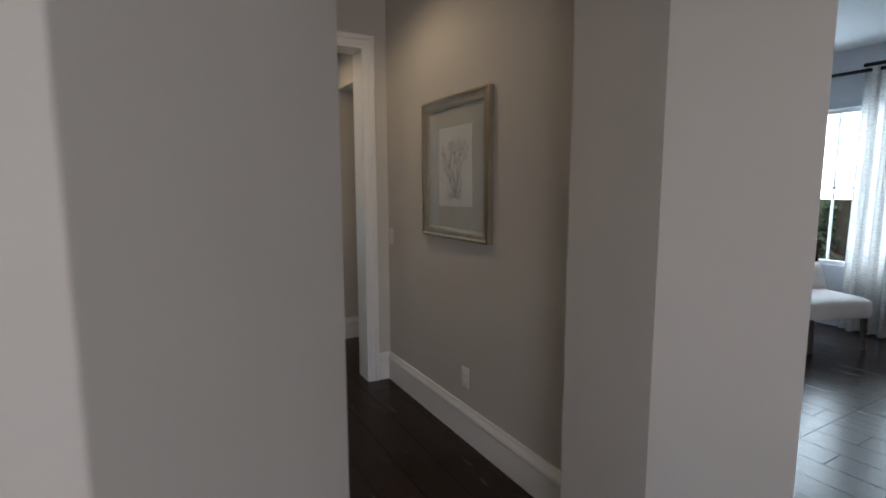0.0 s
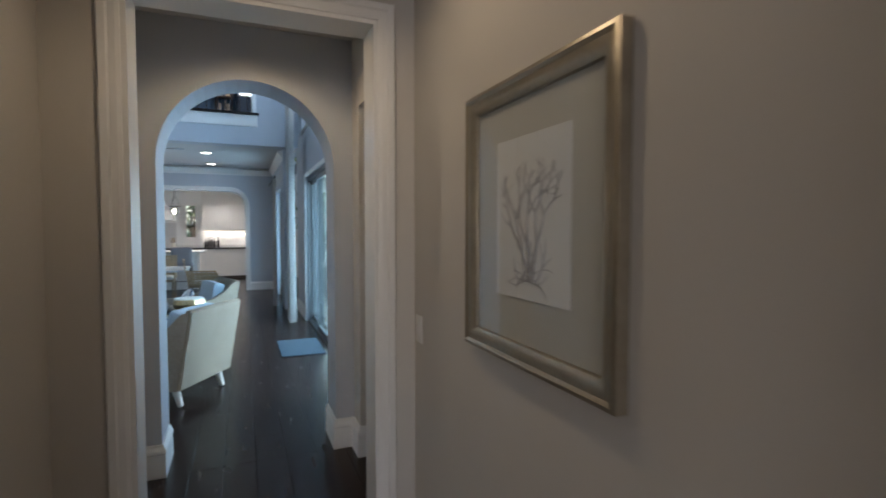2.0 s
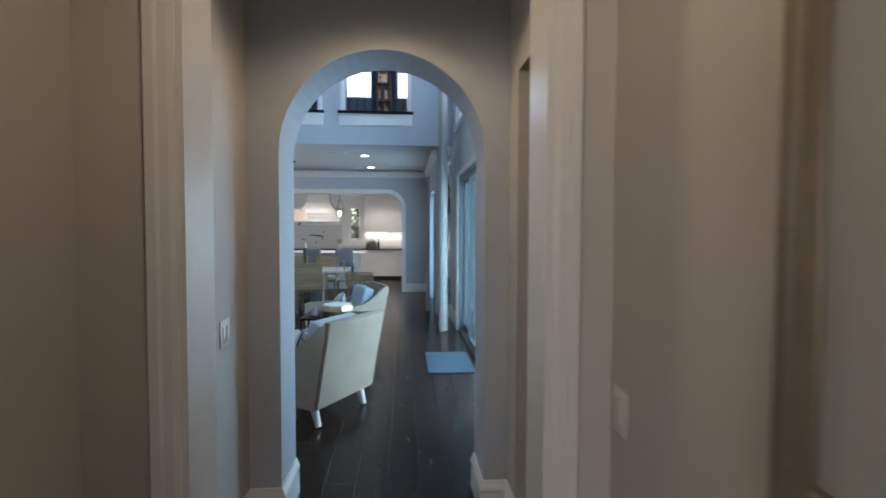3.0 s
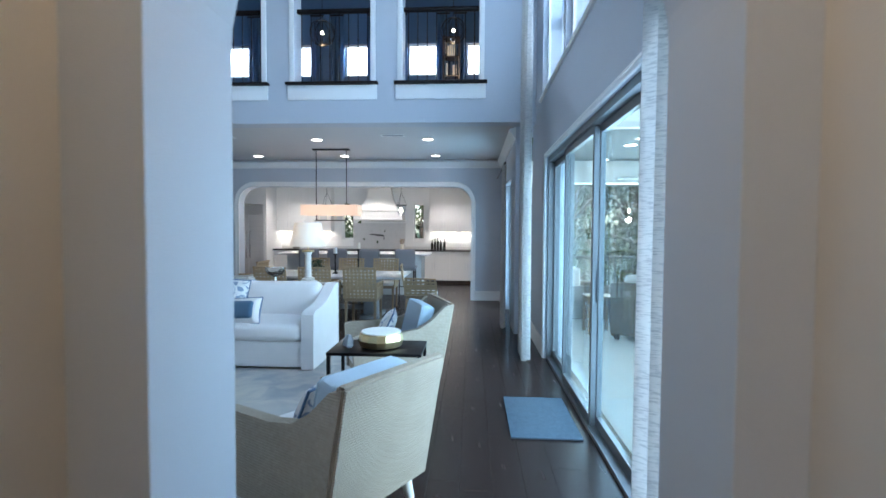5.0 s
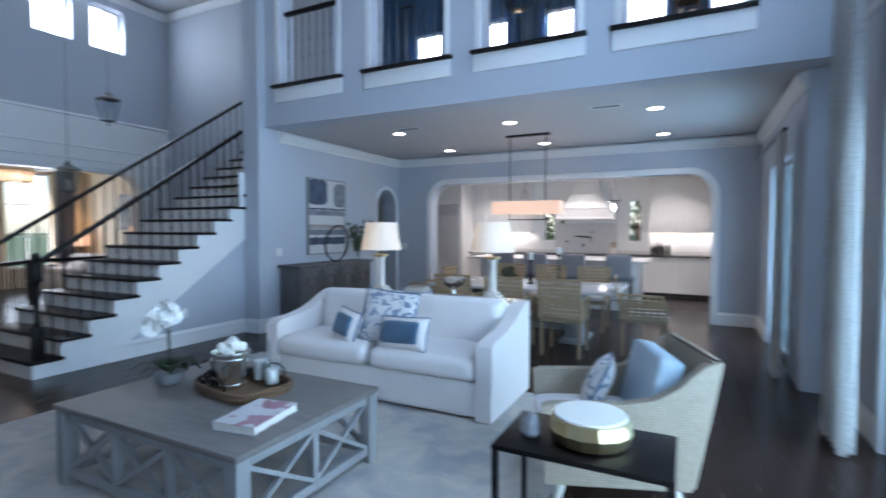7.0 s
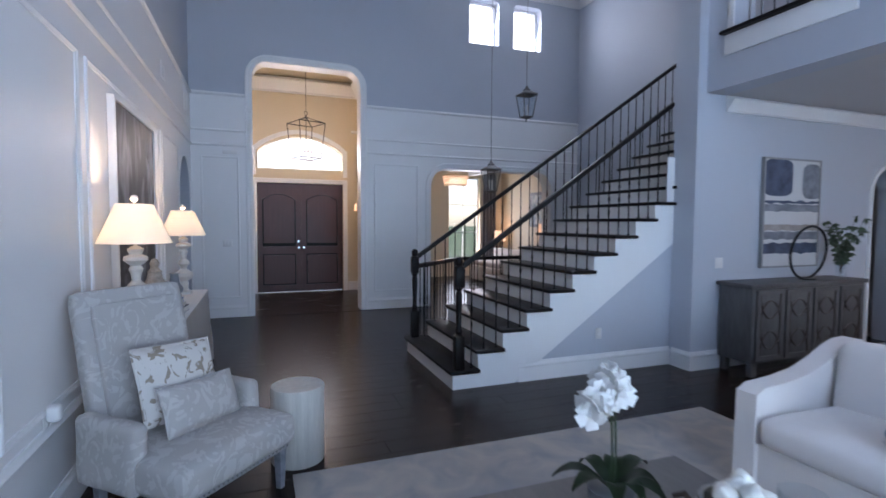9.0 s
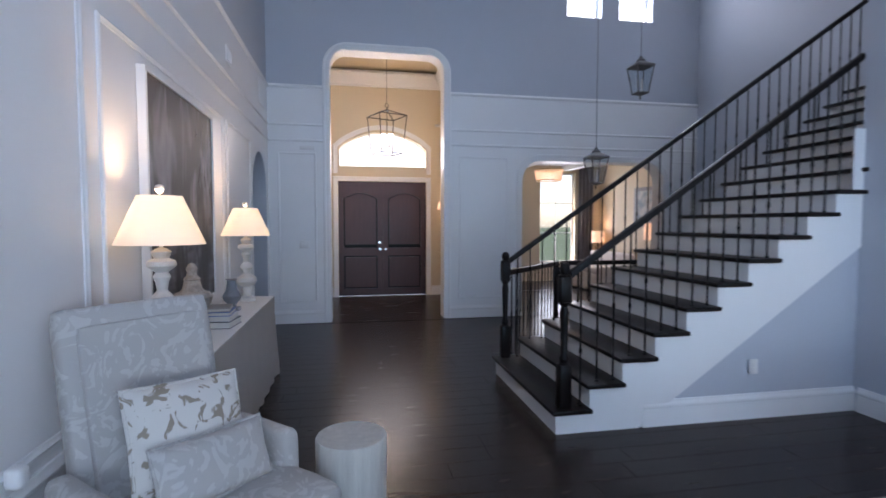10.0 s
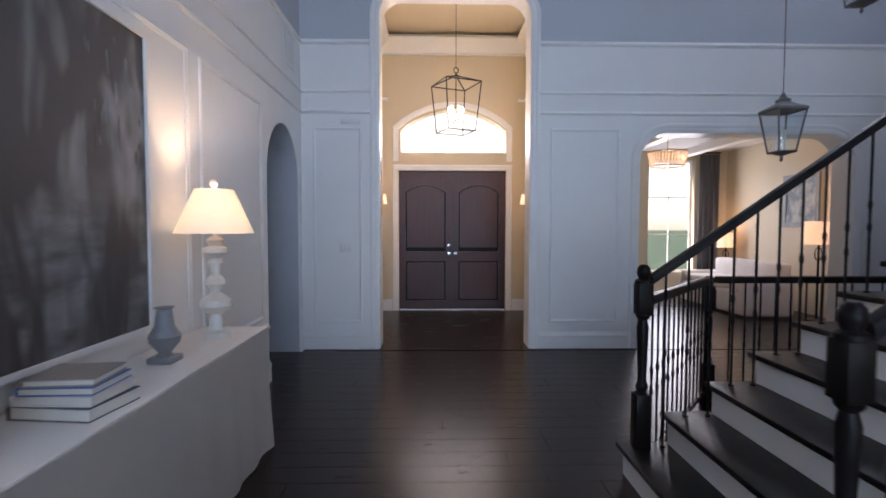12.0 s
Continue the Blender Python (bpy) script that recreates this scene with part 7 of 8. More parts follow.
AH = heading(0.68, 0.73)
AM = pose(-3.30, 6.40, 0, 0, 0, AH)
tall_armchair(AM)
pm = lambda x, y, z, rx, ry, rz: AM @ pose(x, y, z, rx, ry, rz)
pillow(pm(0.02, 0.10, 0.68, -20, 4, 0), 0.50, 0.42, LEAFPRINT, "ivory pillow with brown leaf print on the armchair", LEAFPRINT, 0.16, 21)
pillow(pm(0.03, -0.06, 0.575, -22, 3, 2), 0.50, 0.26, PALM, "ivory oblong lumbar pillow on the armchair", PALM, 0.15, 22)
solo("drum_stool", Mesh().lathe([(0.165, 0), (0.172, 0.012), (0.17, 0.25), (0.174, 0.488), (0.168, 0.5), (0, 0.5)], 40), TREEDRUM, "pale grained drum stool on the dark floor", "stool", at=pose(-3.63, 7.0, 0))


def outlet(m, label, kind="outlet", n=2):
    t = thing("wall_outlet" if kind == "outlet" else "light_switch", m, label, kind, "wall plates")
    w = 0.036 * (n if kind == "switch" else 1) + (0.04 if kind == "switch" else 0)
    w = max(w, 0.072) / 2
    part("plate", Mesh().box(-w, w, -0.006, -0.0005, -0.058, 0.058, 0.002), PLASTIC, t)
    if kind == "switch":
        for k in range(n):
            x = (k - (n - 1) / 2) * 0.042
            part("rocker", Mesh().box(x - 0.014, x + 0.014, -0.010, -0.006, -0.032, 0.032, 0.002), PLASTIC, t)
    else:
        for z in (-0.02, 0.02):
            part("socket", Mesh().box(-0.016, 0.016, -0.008, -0.006, z - 0.013, z + 0.013, 0.002), PLASTIC, t)
    return t


o = outlet(pose(-3.18, 5.786, 0.60, 0, 0, 180), "white wall outlet with a plug-in freshener")
part("plug_in", Mesh().soft(-0.03, 0.03, -0.07, -0.008, -0.01, 0.07, 0.02), PLASTIC, o, "white plug-in freshener")
outlet(pose(SX1 + 0.028, 10.1, 0.42, 0, 0, 90), "white wall outlet under the stairs")
outlet(pose(WEST, 11.45, 1.15, 0, 0, 90), "white light switch on the dining wall", "switch", 2)
outlet(pose(HX0 + 0.001, 4.97, 1.07, 0, 0, 90), "white double light switch in the vestibule", "switch", 2)
outlet(pose(HX1, 3.945, 1.07, 0, 0, -90), "white light switch beside the cased opening", "switch", 1)
outlet(pose(HX1, 2.95, 0.36, 0, 0, -90), "white wall outlet low on the hall wall")
outlet(pose(ENTRY + 0.013, 6.30, 1.22, 0, 0, 90), "white light switch on the panelled wall", "switch", 3)
outlet(pose(-4.1, NORTH, 1.15, 0, 0, 0), "white light switch by the kitchen opening", "switch", 2)


def wall_grille(m, w, h, label):
    t = thing("air_grille", m, label, "vent", "air vents")
    part("frame", Mesh().poly([(u, -0.012, z) for u, z in rect(-w / 2, w / 2, -h / 2, h / 2)], (0, 0.011, 0), [[(u, -0.012, z) for u, z in rect(-w / 2 + 0.02, w / 2 - 0.02, -h / 2 + 0.02, h / 2 - 0.02)]]), WHITE, t, smooth=False)
    # grey sheet added behind the slats as the shade in their gaps
    part("shade_backing", Mesh().box(-w / 2 + 0.02, w / 2 - 0.02, -0.003, -0.0005, -h / 2 + 0.02, h / 2 - 0.02), BANDGREY, t, smooth=False)
    for k in range(9):
        x = -w / 2 + 0.03 + (w - 0.06) * k / 8
        part("slat", Mesh().bar((x, -0.006, -h / 2 + 0.02), (x, -0.006, h / 2 - 0.02), 0.016, 0.003, (0.5, 1, 0)), WHITE, t, smooth=False)


wall_grille(pose(-8.6, 5.783, 3.36, 0, 0, 180), 0.44, 0.34, "white slatted air grille high on the panelled wall")
wall_grille(pose(-6.68, 5.783, 3.26, 0, 0, 180), 0.22, 0.16, "small white air grille high on the panelled wall")
det = solo("door_chime", Mesh().box(-0.012, 0.012, -0.11, 0.11, -0.03, 0.03, 0.004), PLASTIC, "white chime box on the panelled wall", "chime", at=pose(ENTRY + 0.025, 6.36, 2.70))

# ---- foyer ----
dd = tagged(new("door_1"), "closed pair of dark arched-panel front doors", "door", "", "structure")
for k, (y0, y1) in enumerate(((6.745, 7.672), (7.678, 8.605))):
    leaf = part("door_leaf", Mesh().box(FX - 0.14, FX - 0.10, y0, y1, 0.012, 2.435), DOORWOOD, dd, "dark stained door leaf", smooth=False)
    a, b = y0 + 0.11, y1 - 0.11
    top = [(a + (b - a) * i / 12, 1.98 + 0.22 * math.sin(math.pi * (0.12 + 0.76 * i / 12)) ** 0.9) for i in range(13)]
    up = [(a, 1.03)] + [(b, 1.03)] + top[::-1]
    dn = rect(a, b, 0.16, 0.86)
    fr = Mesh().poly([(FX - 0.10, *p) for p in rect(y0, y1, 0.012, 2.435)], (0.036, 0, 0), [[(FX - 0.10, *p) for p in up], [(FX - 0.10, *p) for p in dn]])
    part("stile_frame", fr, DOORWOOD, leaf, smooth=False)
    for o_ in (up, dn):
        c = Vector((sum(p[0] for p in o_) / len(o_), sum(p[1] for p in o_) / len(o_)))
        # black ring paints in the shade of the groove round each panel
        part("panel_moulding", Mesh().poly([(FX - 0.10, *p) for p in o_], (0.010, 0, 0), [[(FX - 0.10, *(c + (Vector(p) - c) * 0.925)) for p in o_]]), BLACKWOOD, leaf, "black ring for the shade in the panel's groove", smooth=False)
        part("raised_panel", Mesh().poly([(FX - 0.10, *(c + (Vector(p) - c) * 0.92)) for p in o_], (0.030, 0, 0)), DOORWOOD, leaf, smooth=False)
    if k == 0:
        part("astragal", Mesh().box(FX - 0.063, FX - 0.052, y1 - 0.015, y1 + 0.015, 0.012, 2.435, 0.002), DOORWOOD, leaf, smooth=False)
        part("handle", Mesh().lathe([(0.028, 0), (0.028, 0.008), (0.012, 0.012), (0.012, 0.04), (0.03, 0.05), (0.026, 0.07), (0, 0.072)], 18).move(pose(FX - 0.064, y1 - 0.055, 1.0, 0, 90, 0)), CHROME, leaf, "chrome knob")
        part("deadbolt", Mesh().lathe([(0.028, 0), (0.026, 0.014), (0, 0.016)], 18).move(pose(FX - 0.064, y1 - 0.055, 1.14, 0, 90, 0)), CHROME, leaf)
    else:
        part("handle", Mesh().lathe([(0.028, 0), (0.028, 0.008), (0.012, 0.012), (0.012, 0.04), (0.03, 0.05), (0.026, 0.07), (0, 0.072)], 18).move(pose(FX - 0.064, y0 + 0.055, 1.0, 0, 90, 0)), CHROME, leaf, "chrome knob")
casing("x", FX, (1, 0, 0), [(6.74, 0), (6.74, 2.44), (8.61, 2.44), (8.61, 0)])
moulding("transom_casing", [(FX, *p) for p in ([(6.74, 2.60)] + [(6.74, 3.14)] + [(6.74 + 1.87 * k / 14, 3.14 + 0.38 * math.sin(math.pi * k / 14) ** 0.8) for k in range(1, 14)] + [(8.61, 3.14), (8.61, 2.60)])], (1, 0, 0), [(a, b) for a, b in CASE][::1], WHITE)
tw = tagged(new("window_4"), "arched transom window over the front door", "", "", "structure")
pn = part("pane", Mesh().poly([(FX - 0.12, *p) for p in transom], (0.006, 0, 0)), GLASS, tw, smooth=False)
pn.visible_shadow = False
for y in (7.38, 7.98):
    part("glazing_bar", Mesh().box(FX - 0.13, FX - 0.10, y - 0.01, y + 0.01, 2.75, 3.46), WHITE, tw, smooth=False)
for z in (2.96, 3.15):
    part("glazing_bar", Mesh().box(FX - 0.128, FX - 0.102, 6.79, 8.59, z - 0.008, z + 0.008), WHITE, tw, smooth=False)
moulding("crown_moulding", [(x, y, 4.74) for x, y in ((ENTRY - 0.3, 8.95), (FX, 8.95), (FX, 6.4), (ENTRY - 0.3, 6.4))], (0, 0, 1), [(a * 2, b * 2) for a, b in CROWN], WHITE)
moulding("wall_rail", [(x, y, 3.62) for x, y in ((ENTRY - 0.3, 8.95), (FX, 8.95), (FX, 8.80))], (0, 0, 1), RAIL, WHITE)
moulding("wall_rail", [(x, y, 3.62) for x, y in ((FX, 6.56), (FX, 6.4), (ENTRY - 0.3, 6.4))], (0, 0, 1), RAIL, WHITE)
skirting([(ENTRY - 0.3, 8.95), (FX, 8.95), (FX, 8.72)])
skirting([(FX, 6.63), (FX, 6.4), (ENTRY - 0.3, 6.4)])

fl = thing("foyer_lantern", pose(-10.2, 7.655, 2.80, 0, 0, 22) @ Matrix.Diagonal((0.88, 0.88, 0.95, 1)), "open black cage lantern with lit candle bulbs", "lantern")
a, b, h = 0.30, 0.235, 0.70
for sx, sy in ((-1, -1), (1, -1), (1, 1), (-1, 1)):
    part("corner_bar", Mesh().bar((sx * b, sy * b, 0), (sx * a, sy * a, h), 0.014), BLACKIRON, fl, smooth=False)
    part("roof_bar", Mesh().bar((sx * a, sy * a, h), (sx * 0.03, sy * 0.03, h + 0.11), 0.014), BLACKIRON, fl, smooth=False)
for zz, r in ((0, b), (h, a)):
    part("ring_bar", Mesh().tube([(sx * r, sy * r, zz) for sx, sy in ((-1, -1), (1, -1), (1, 1), (-1, 1))], 0.009, 6, True), BLACKIRON, fl)
part("cap", Mesh().lathe([(0.05, h + 0.10), (0.05, h + 0.12), (0.012, h + 0.13), (0.012, h + 0.16)], 12), BLACKIRON, fl)
part("loop", Mesh().tube([(0, 0.04 * math.cos(q), h + 0.20 + 0.04 * math.sin(q)) for q in [2 * math.pi * i / 16 for i in range(16)]], 0.007, 6, True), BLACKIRON, fl)
part("chain", Mesh().tube([(0, 0, h + 0.24), (0, 0, 2.05)], 0.005, 6), BLACKIRON, fl)
part("stem", Mesh().tube([(0, 0, h + 0.10), (0, 0, 0.16)], 0.008, 6), BLACKIRON, fl)
for k in range(6):
    q = k * math.pi / 3
    x, y = 0.11 * math.cos(q), 0.11 * math.sin(q)
    part("candle_arm", Mesh().tube([(0, 0, 0.18), (x * 0.6, y * 0.6, 0.13), (x, y, 0.18)], 0.006, 6), BLACKIRON, fl)
    part("candle_tube", Mesh().lathe([(0.012, 0.18), (0.012, 0.27), (0, 0.27)], 8, at=(x, y, 0)), CANDLE, fl)
    part("bulb", Mesh().lathe([(0.006, 0.27), (0.020, 0.305), (0.012, 0.345), (0, 0.37)], 8, at=(x, y, 0)), BULB, fl, "glowing candle bulb")
lamp("foyer_bulb", "POINT", pose(-10.2, 7.655, 3.08), 48, SOFT, 0.12)


def sconce(m, label):
    t = thing("wall_sconce", m, label, "sconce", "foyer sconces")
    part("backplate", Mesh().box(-0.04, 0.04, -0.02, -0.001, -0.10, 0.06, 0.008), BRASS, t)
    part("arm", Mesh().tube([(0, -0.02, -0.05), (0, -0.09, -0.07), (0, -0.13, -0.03), (0, -0.13, 0.06)], 0.008, 8), BRASS, t)
    part("shade", Mesh().lathe([(0.07, 0.08), (0.05, 0.24), (0.048, 0.24), (0.068, 0.08)], 20, at=(0, -0.13, 0)), SHADEGOLD, t, "small glowing shade")


sconce(pose(-11.2, 8.95, 1.75, 0, 0, 0), "brass wall sconce with a lit shade in the foyer")
sconce(pose(-11.2, 6.40, 1.75, 0, 0, 180), "brass wall sconce with a lit shade in the foyer")
lamp("sconce_bulb", "POINT", pose(-11.2, 8.78, 1.92), 7, WARM, 0.04)
lamp("sconce_bulb", "POINT", pose(-11.2, 6.57, 1.92), 7, WARM, 0.04)

# ---- front room ----
window("window_5", "x", -13.95, [(12.0, 13.0, 0.49, 2.92)], 0.1, WHITE, (2, 1))
curtain(pose(-13.68, 13.25, 0.02, 0, 0, 90), 0.45, 3.0, 4, "grey floor-length curtain in the front room", GREYCLOTH, 0.05, 7)
fs = thing("white_sofa", pose(-12.0, 12.75, 0, 0, 0, 0), "white slipcovered sofa in the front room", "sofa")
part("base", Mesh().soft(-0.95, 0.95, -0.42, 0.42, 0.02, 0.42, 0.05, seed=3), LINEN, fs)
part("backrest", Mesh().soft(-0.95, 0.95, 0.22, 0.45, 0.3, 0.88, 0.08, seed=4), LINEN, fs)
for sx in (-1, 1):
    part("arm", Mesh().soft(sx * 0.95 - 0.1, sx * 0.95 + 0.1, -0.42, 0.42, 0.02, 0.62, 0.06, seed=5), LINEN, fs)
    part("seat_cushion", Mesh().soft(sx * 0.43 - 0.41, sx * 0.43 + 0.41, -0.40, 0.22, 0.42, 0.56, 0.05, 0.02, seed=6), LINEN, fs)
pic = thing("framed_picture", pose(-11.6, 13.70, 1.93), "framed blue-grey print on the front room wall", "picture")
part("print", Mesh().box(-0.34, 0.34, -0.02, -0.002, -0.38, 0.38), two_tone("blue_print", (0.30, 0.38, 0.45), (0.62, 0.64, 0.62), 5, 0.5, 0.1), pic, smooth=False)
part("frame", Mesh().poly([(u, -0.035, z) for u, z in rect(-0.42, 0.42, -0.46, 0.46)], (0, 0.033, 0), [[(u, -0.035, z) for u, z in rect(-0.34, 0.34, -0.38, 0.38)]]), GREYCERAMIC, pic, smooth=False)


def room_lamp(x, y, r, z0, z1, label):
    t = thing("table_lamp", pose(x, y, 0), label, "lamp", "front room lamps")
    part("table_base", Mesh().lathe([(0.16, 0), (0.16, 0.02), (0.02, 0.04), (0.015, z0 + 0.05)], 16), BLACKIRON, t)
    part("fretwork", Mesh().tube([(0, 0.06 * math.cos(q), z0 - 0.15 + 0.10 * math.sin(q)) for q in [2 * math.pi * i / 16 for i in range(16)]], 0.008, 6, True), BLACKIRON, t)
    part("shade", Mesh().lathe([(r, z0), (r * 0.95, z1), (r * 0.94, z1), (r * 0.99, z0)], 28), SHADEGOLD, t, "glowing gold shade")
    lamp("lamp_bulb", "POINT", pose(x, y, (z0 + z1) / 2), 14, WARM, 0.08)


room_lamp(-10.75, 13.35, 0.20, 1.20, 1.56, "lit floor lamp with gold drum shade beside the sofa")
room_lamp(-13.35, 13.45, 0.17, 1.05, 1.35, "lit lamp with gold shade by the curtain")
bc = thing("bead_chandelier", pose(-11.3, 11.2, 3.1), "glowing round beaded chandelier in the front room", "chandelier")
part("rod", Mesh().tube([(0, 0, 0), (0, 0, -0.40)], 0.008, 6), BRASS, bc)
for zz, r in ((-0.40, 0.30), (-0.63, 0.26)):
    part("hoop", Mesh().tube([(r * math.cos(q), r * math.sin(q), zz) for q in [2 * math.pi * i / 28 for i in range(28)]], 0.012, 6, True), BRASS, bc)
for k in range(36):
    q = 2 * math.pi * k / 36
    part("bead_strand", Mesh().tube([((0.30 - 0.04 * s) * math.cos(q), (0.30 - 0.04 * s) * math.sin(q), -0.40 - 0.23 * s) for s in (0, 0.25, 0.5, 0.75, 1)], [0.006, 0.014, 0.006, 0.014, 0.006], 5), SHADEGOLD, bc)
lamp("chandelier_bulb", "POINT", pose(-11.3, 11.2, 2.58), 12, WARM, 0.1)
for y in (9.9, 11.3, 12.7):
    setting("ceiling_beam", Mesh().box(-13.8, ENTRY - 0.3, y - 0.1, y + 0.1, 2.96, 3.1), WHITE)
# ---- hall ----
def coral_print(m, w, h, label, seed):
    t = thing("framed_print", m, label, "picture", "coral prints in the hall")
    prof = [(0, 0), (0, 0.030), (0.012, 0.036), (0.022, 0.030), (0.034, 0.032), (0.046, 0.026), (0.058, 0.018), (0.060, 0.010), (0.060, 0)]
    part("frame", Mesh().sweep([(-w / 2, -0.001, -h / 2), (-w / 2, -0.001, h / 2), (w / 2, -0.001, h / 2), (w / 2, -0.001, -h / 2)], (0, -1, 0), [(-a + 0.06, b) for a, b in prof], True), CHAMPAGNE, t, "stepped champagne frame")
    part("mat_board", Mesh().box(-w / 2 + 0.0, w / 2 - 0.0, -0.008, -0.002, -h / 2 + 0.0, h / 2 - 0.0), MATBOARD, t, smooth=False)
    pw, ph = w * 0.60, h * 0.66
    part("paper", Mesh().box(-pw / 2, pw / 2, -0.011, -0.0085, -ph / 2 + 0.01, ph / 2 + 0.01), PAPER, t, smooth=False)
    rnd = random.Random(seed)
    mb = Mesh()

    def grow(x, z, ang, ln, r, depth):
        pts = [(x, z)]
        for _ in range(5):
            ang += rnd.uniform(-0.25, 0.25)
            x, z = x + math.sin(ang) * ln / 5, z + math.cos(ang) * ln / 5
            if abs(x) > pw * 0.42 or z > ph * 0.44:
                break
            pts.append((x, z))
        if len(pts) > 1:
            mb.tube([(a, -0.0115, b) for a, b in pts], [max(0.0008, r * (1 - 0.1 * i)) for i in range(len(pts))], 4)
        if depth:
            for s in (-1, 1) if rnd.random() < 0.85 else (rnd.choice((-1, 1)),):
                grow(x, z, ang + s * rnd.uniform(0.25, 0.6), ln * 0.74, r * 0.72, depth - 1)

    for a0 in (-0.5, -0.1, 0.3):
        grow(0.02, -ph * 0.36, a0, ph * 0.24, 0.006, 5)
    for _ in range(9):
        grow(rnd.uniform(-0.06, 0.06), -ph * 0.36, rnd.uniform(-1.7, 1.7), 0.07, 0.003, 1)
    part("coral_drawing", mb, INK, t, "grey coral drawing", smooth=False)
    g = part("glazing", Mesh().box(-w / 2 + 0.0, w / 2, -0.0155, -0.0145, -h / 2, h / 2), GLASS, t, "clear picture glass", smooth=False)
    g.visible_shadow = False
    return t


coral_print(pose(HX1 - 0.001, 3.055, 1.522, 0, 0, -90), 0.585, 0.66, "grey coral print in a wide champagne frame", 3)
coral_print(pose(HX0 + 0.001, 2.95, 1.522, 0, 0, 90), 0.585, 0.66, "grey coral print in a champagne frame, facing its twin", 6)

# bedroom corner beyond the hall
window("window_6", "x", 6.70, [(2.3, 4.0, 0.62, 2.20)], 0.1, WHITE, (1, 1))
curtain(pose(6.50, 2.66, 0.02, 0, 0, 90), 0.50, 2.50, 4, "pale patterned curtain at the bedroom window", SHEER, 0.05, 9)
solo("curtain_rod", Mesh().tube([(6.50, 1.9, 2.50), (6.50, 4.4, 2.50)], 0.018, 10), BLACKIRON, "black curtain rod over the bedroom window", "curtain rod")
sc = thing("slipper_chair", pose(5.81, 2.88, 0, 0, 0, heading(-0.35, -0.94)), "white upholstered low chair with dark nailhead frame", "chair")
part("seat", Mesh().soft(-0.31, 0.31, -0.33, 0.30, 0.28, 0.46, 0.05, 0.02), LINEN, sc)
part("back_frame", Mesh().poly([(u, 0.27, z) for u, z in rect(-0.33, 0.33, 0.44, 0.92)], (0, 0.05, 0), [[(u, 0.27, z) for u, z in rect(-0.27, 0.27, 0.52, 0.86)]]), DARKTOP, sc, smooth=False)
part("back_pad", Mesh().soft(-0.28, 0.28, 0.24, 0.30, 0.5, 0.87, 0.025), LINEN, sc)
nl = Mesh().lathe([(0.009, 0), (0.006, 0.005), (0, 0.006)], 6).data("nail", BRASS)
for k in range(16):
    part("nailhead", nl, None, sc, at=pose(-0.30 + 0.04 * k, 0.269, 0.89, 90, 0, 0))
for sx in (-1, 1):
    for y, ln in ((-0.27, -0.03), (0.27, 0.07)):
        part("leg", Mesh().tube([(sx * 0.27, y, 0.29), (sx * 0.27, y + ln, 0)], [0.028, 0.018], 8), DARKTOP, sc)
pillow(sc.matrix_basis @ pose(0, 0.10, 0.60, -20, 0, 0), 0.44, 0.26, LINEN, "oblong linen pillow on the slipper chair", None, 0.13, 31)

# ---- upstairs room behind the balcony ----
window("window_7", "y", 14.26, [(a, b, 4.50, 5.14) for a, b in LOFT], 0.1, WHITE, (0, 0))
# unseen window added round the bedroom's fill light
window("window_8_unseen", "y", -2.45, [(-0.9, 1.3, 0.8, 2.3)], 0.1, WHITE, (1, 2))
for x in (-3.62, -2.78, -2.34, -1.52, -1.12, -0.38, 0.13, 0.96, 1.28, 2.02):
    curtain(pose(x, 14.1, 3.32, 0, 0, 0), 0.26, 2.3, 3, "navy curtain at the upstairs windows", NAVY, 0.03, int(x * 10) % 7)
bs = thing("bookshelf", pose(1.12, 13.98, 3.30), "dark open bookshelf with books upstairs", "bookshelf")
for k in range(6):
    part("shelf", Mesh().box(-0.15, 0.15, -0.11, 0.11, 0.36 * k, 0.36 * k + 0.025), DARKTOP, bs, smooth=False)
for sx in (-1, 1):
    part("side", Mesh().box(sx * 0.15 - 0.012, sx * 0.15 + 0.012, -0.11, 0.11, 0, 1.83), DARKTOP, bs, smooth=False)
rk = random.Random(5)
for k in range(1, 5):
    x = -0.13
    while x < 0.06:
        wd, hh = rk.uniform(0.025, 0.05), rk.uniform(0.18, 0.28)
        book("book", bs.matrix_basis @ pose(x + wd, 0, 0.36 * k + 0.026) @ pose(0, 0, hh / 2, 0, 90, 0) @ pose(0, 0, -wd / 2), hh, 0.2, wd, rk.choice((BOOKWHITE, BOOKDARK, BOOKTAN, BOOKBLUE)), "upright book on the upstairs bookshelf")
        x += wd + 0.004
        if rk.random() < 0.2:
            x += 0.08


def orb(x, y, z, label):
    t = thing("orb_chandelier", pose(x, y, z), label, "chandelier", "upstairs orb chandeliers")
    for k in range(5):
        q = Matrix.Rotation(k * math.pi / 5, 4, "Z")
        part("hoop", Mesh().tube([q @ Vector((0.22 * math.cos(s), 0, 0.22 * math.sin(s))) for s in [2 * math.pi * i / 24 for i in range(24)]], 0.006, 6, True), BLACKIRON, t)
    part("rod", Mesh().tube([(0, 0, 0.22), (0, 0, TOP - z)], 0.006, 6), BLACKIRON, t)
    part("bulb", Mesh().lathe([(0, -0.03), (0.022, -0.015), (0.022, 0.015), (0.01, 0.035), (0, 0.04)], 12), BULB, t, "glowing bulb cluster")
    lamp("chandelier_bulb", "POINT", pose(x, y, z - 0.28), 12, WARM, 0.1)


orb(1.19, 13.2, 4.96, "iron orb chandelier with glowing bulbs upstairs")
orb(-1.14, 13.2, 4.96, "iron orb chandelier with glowing bulbs upstairs")

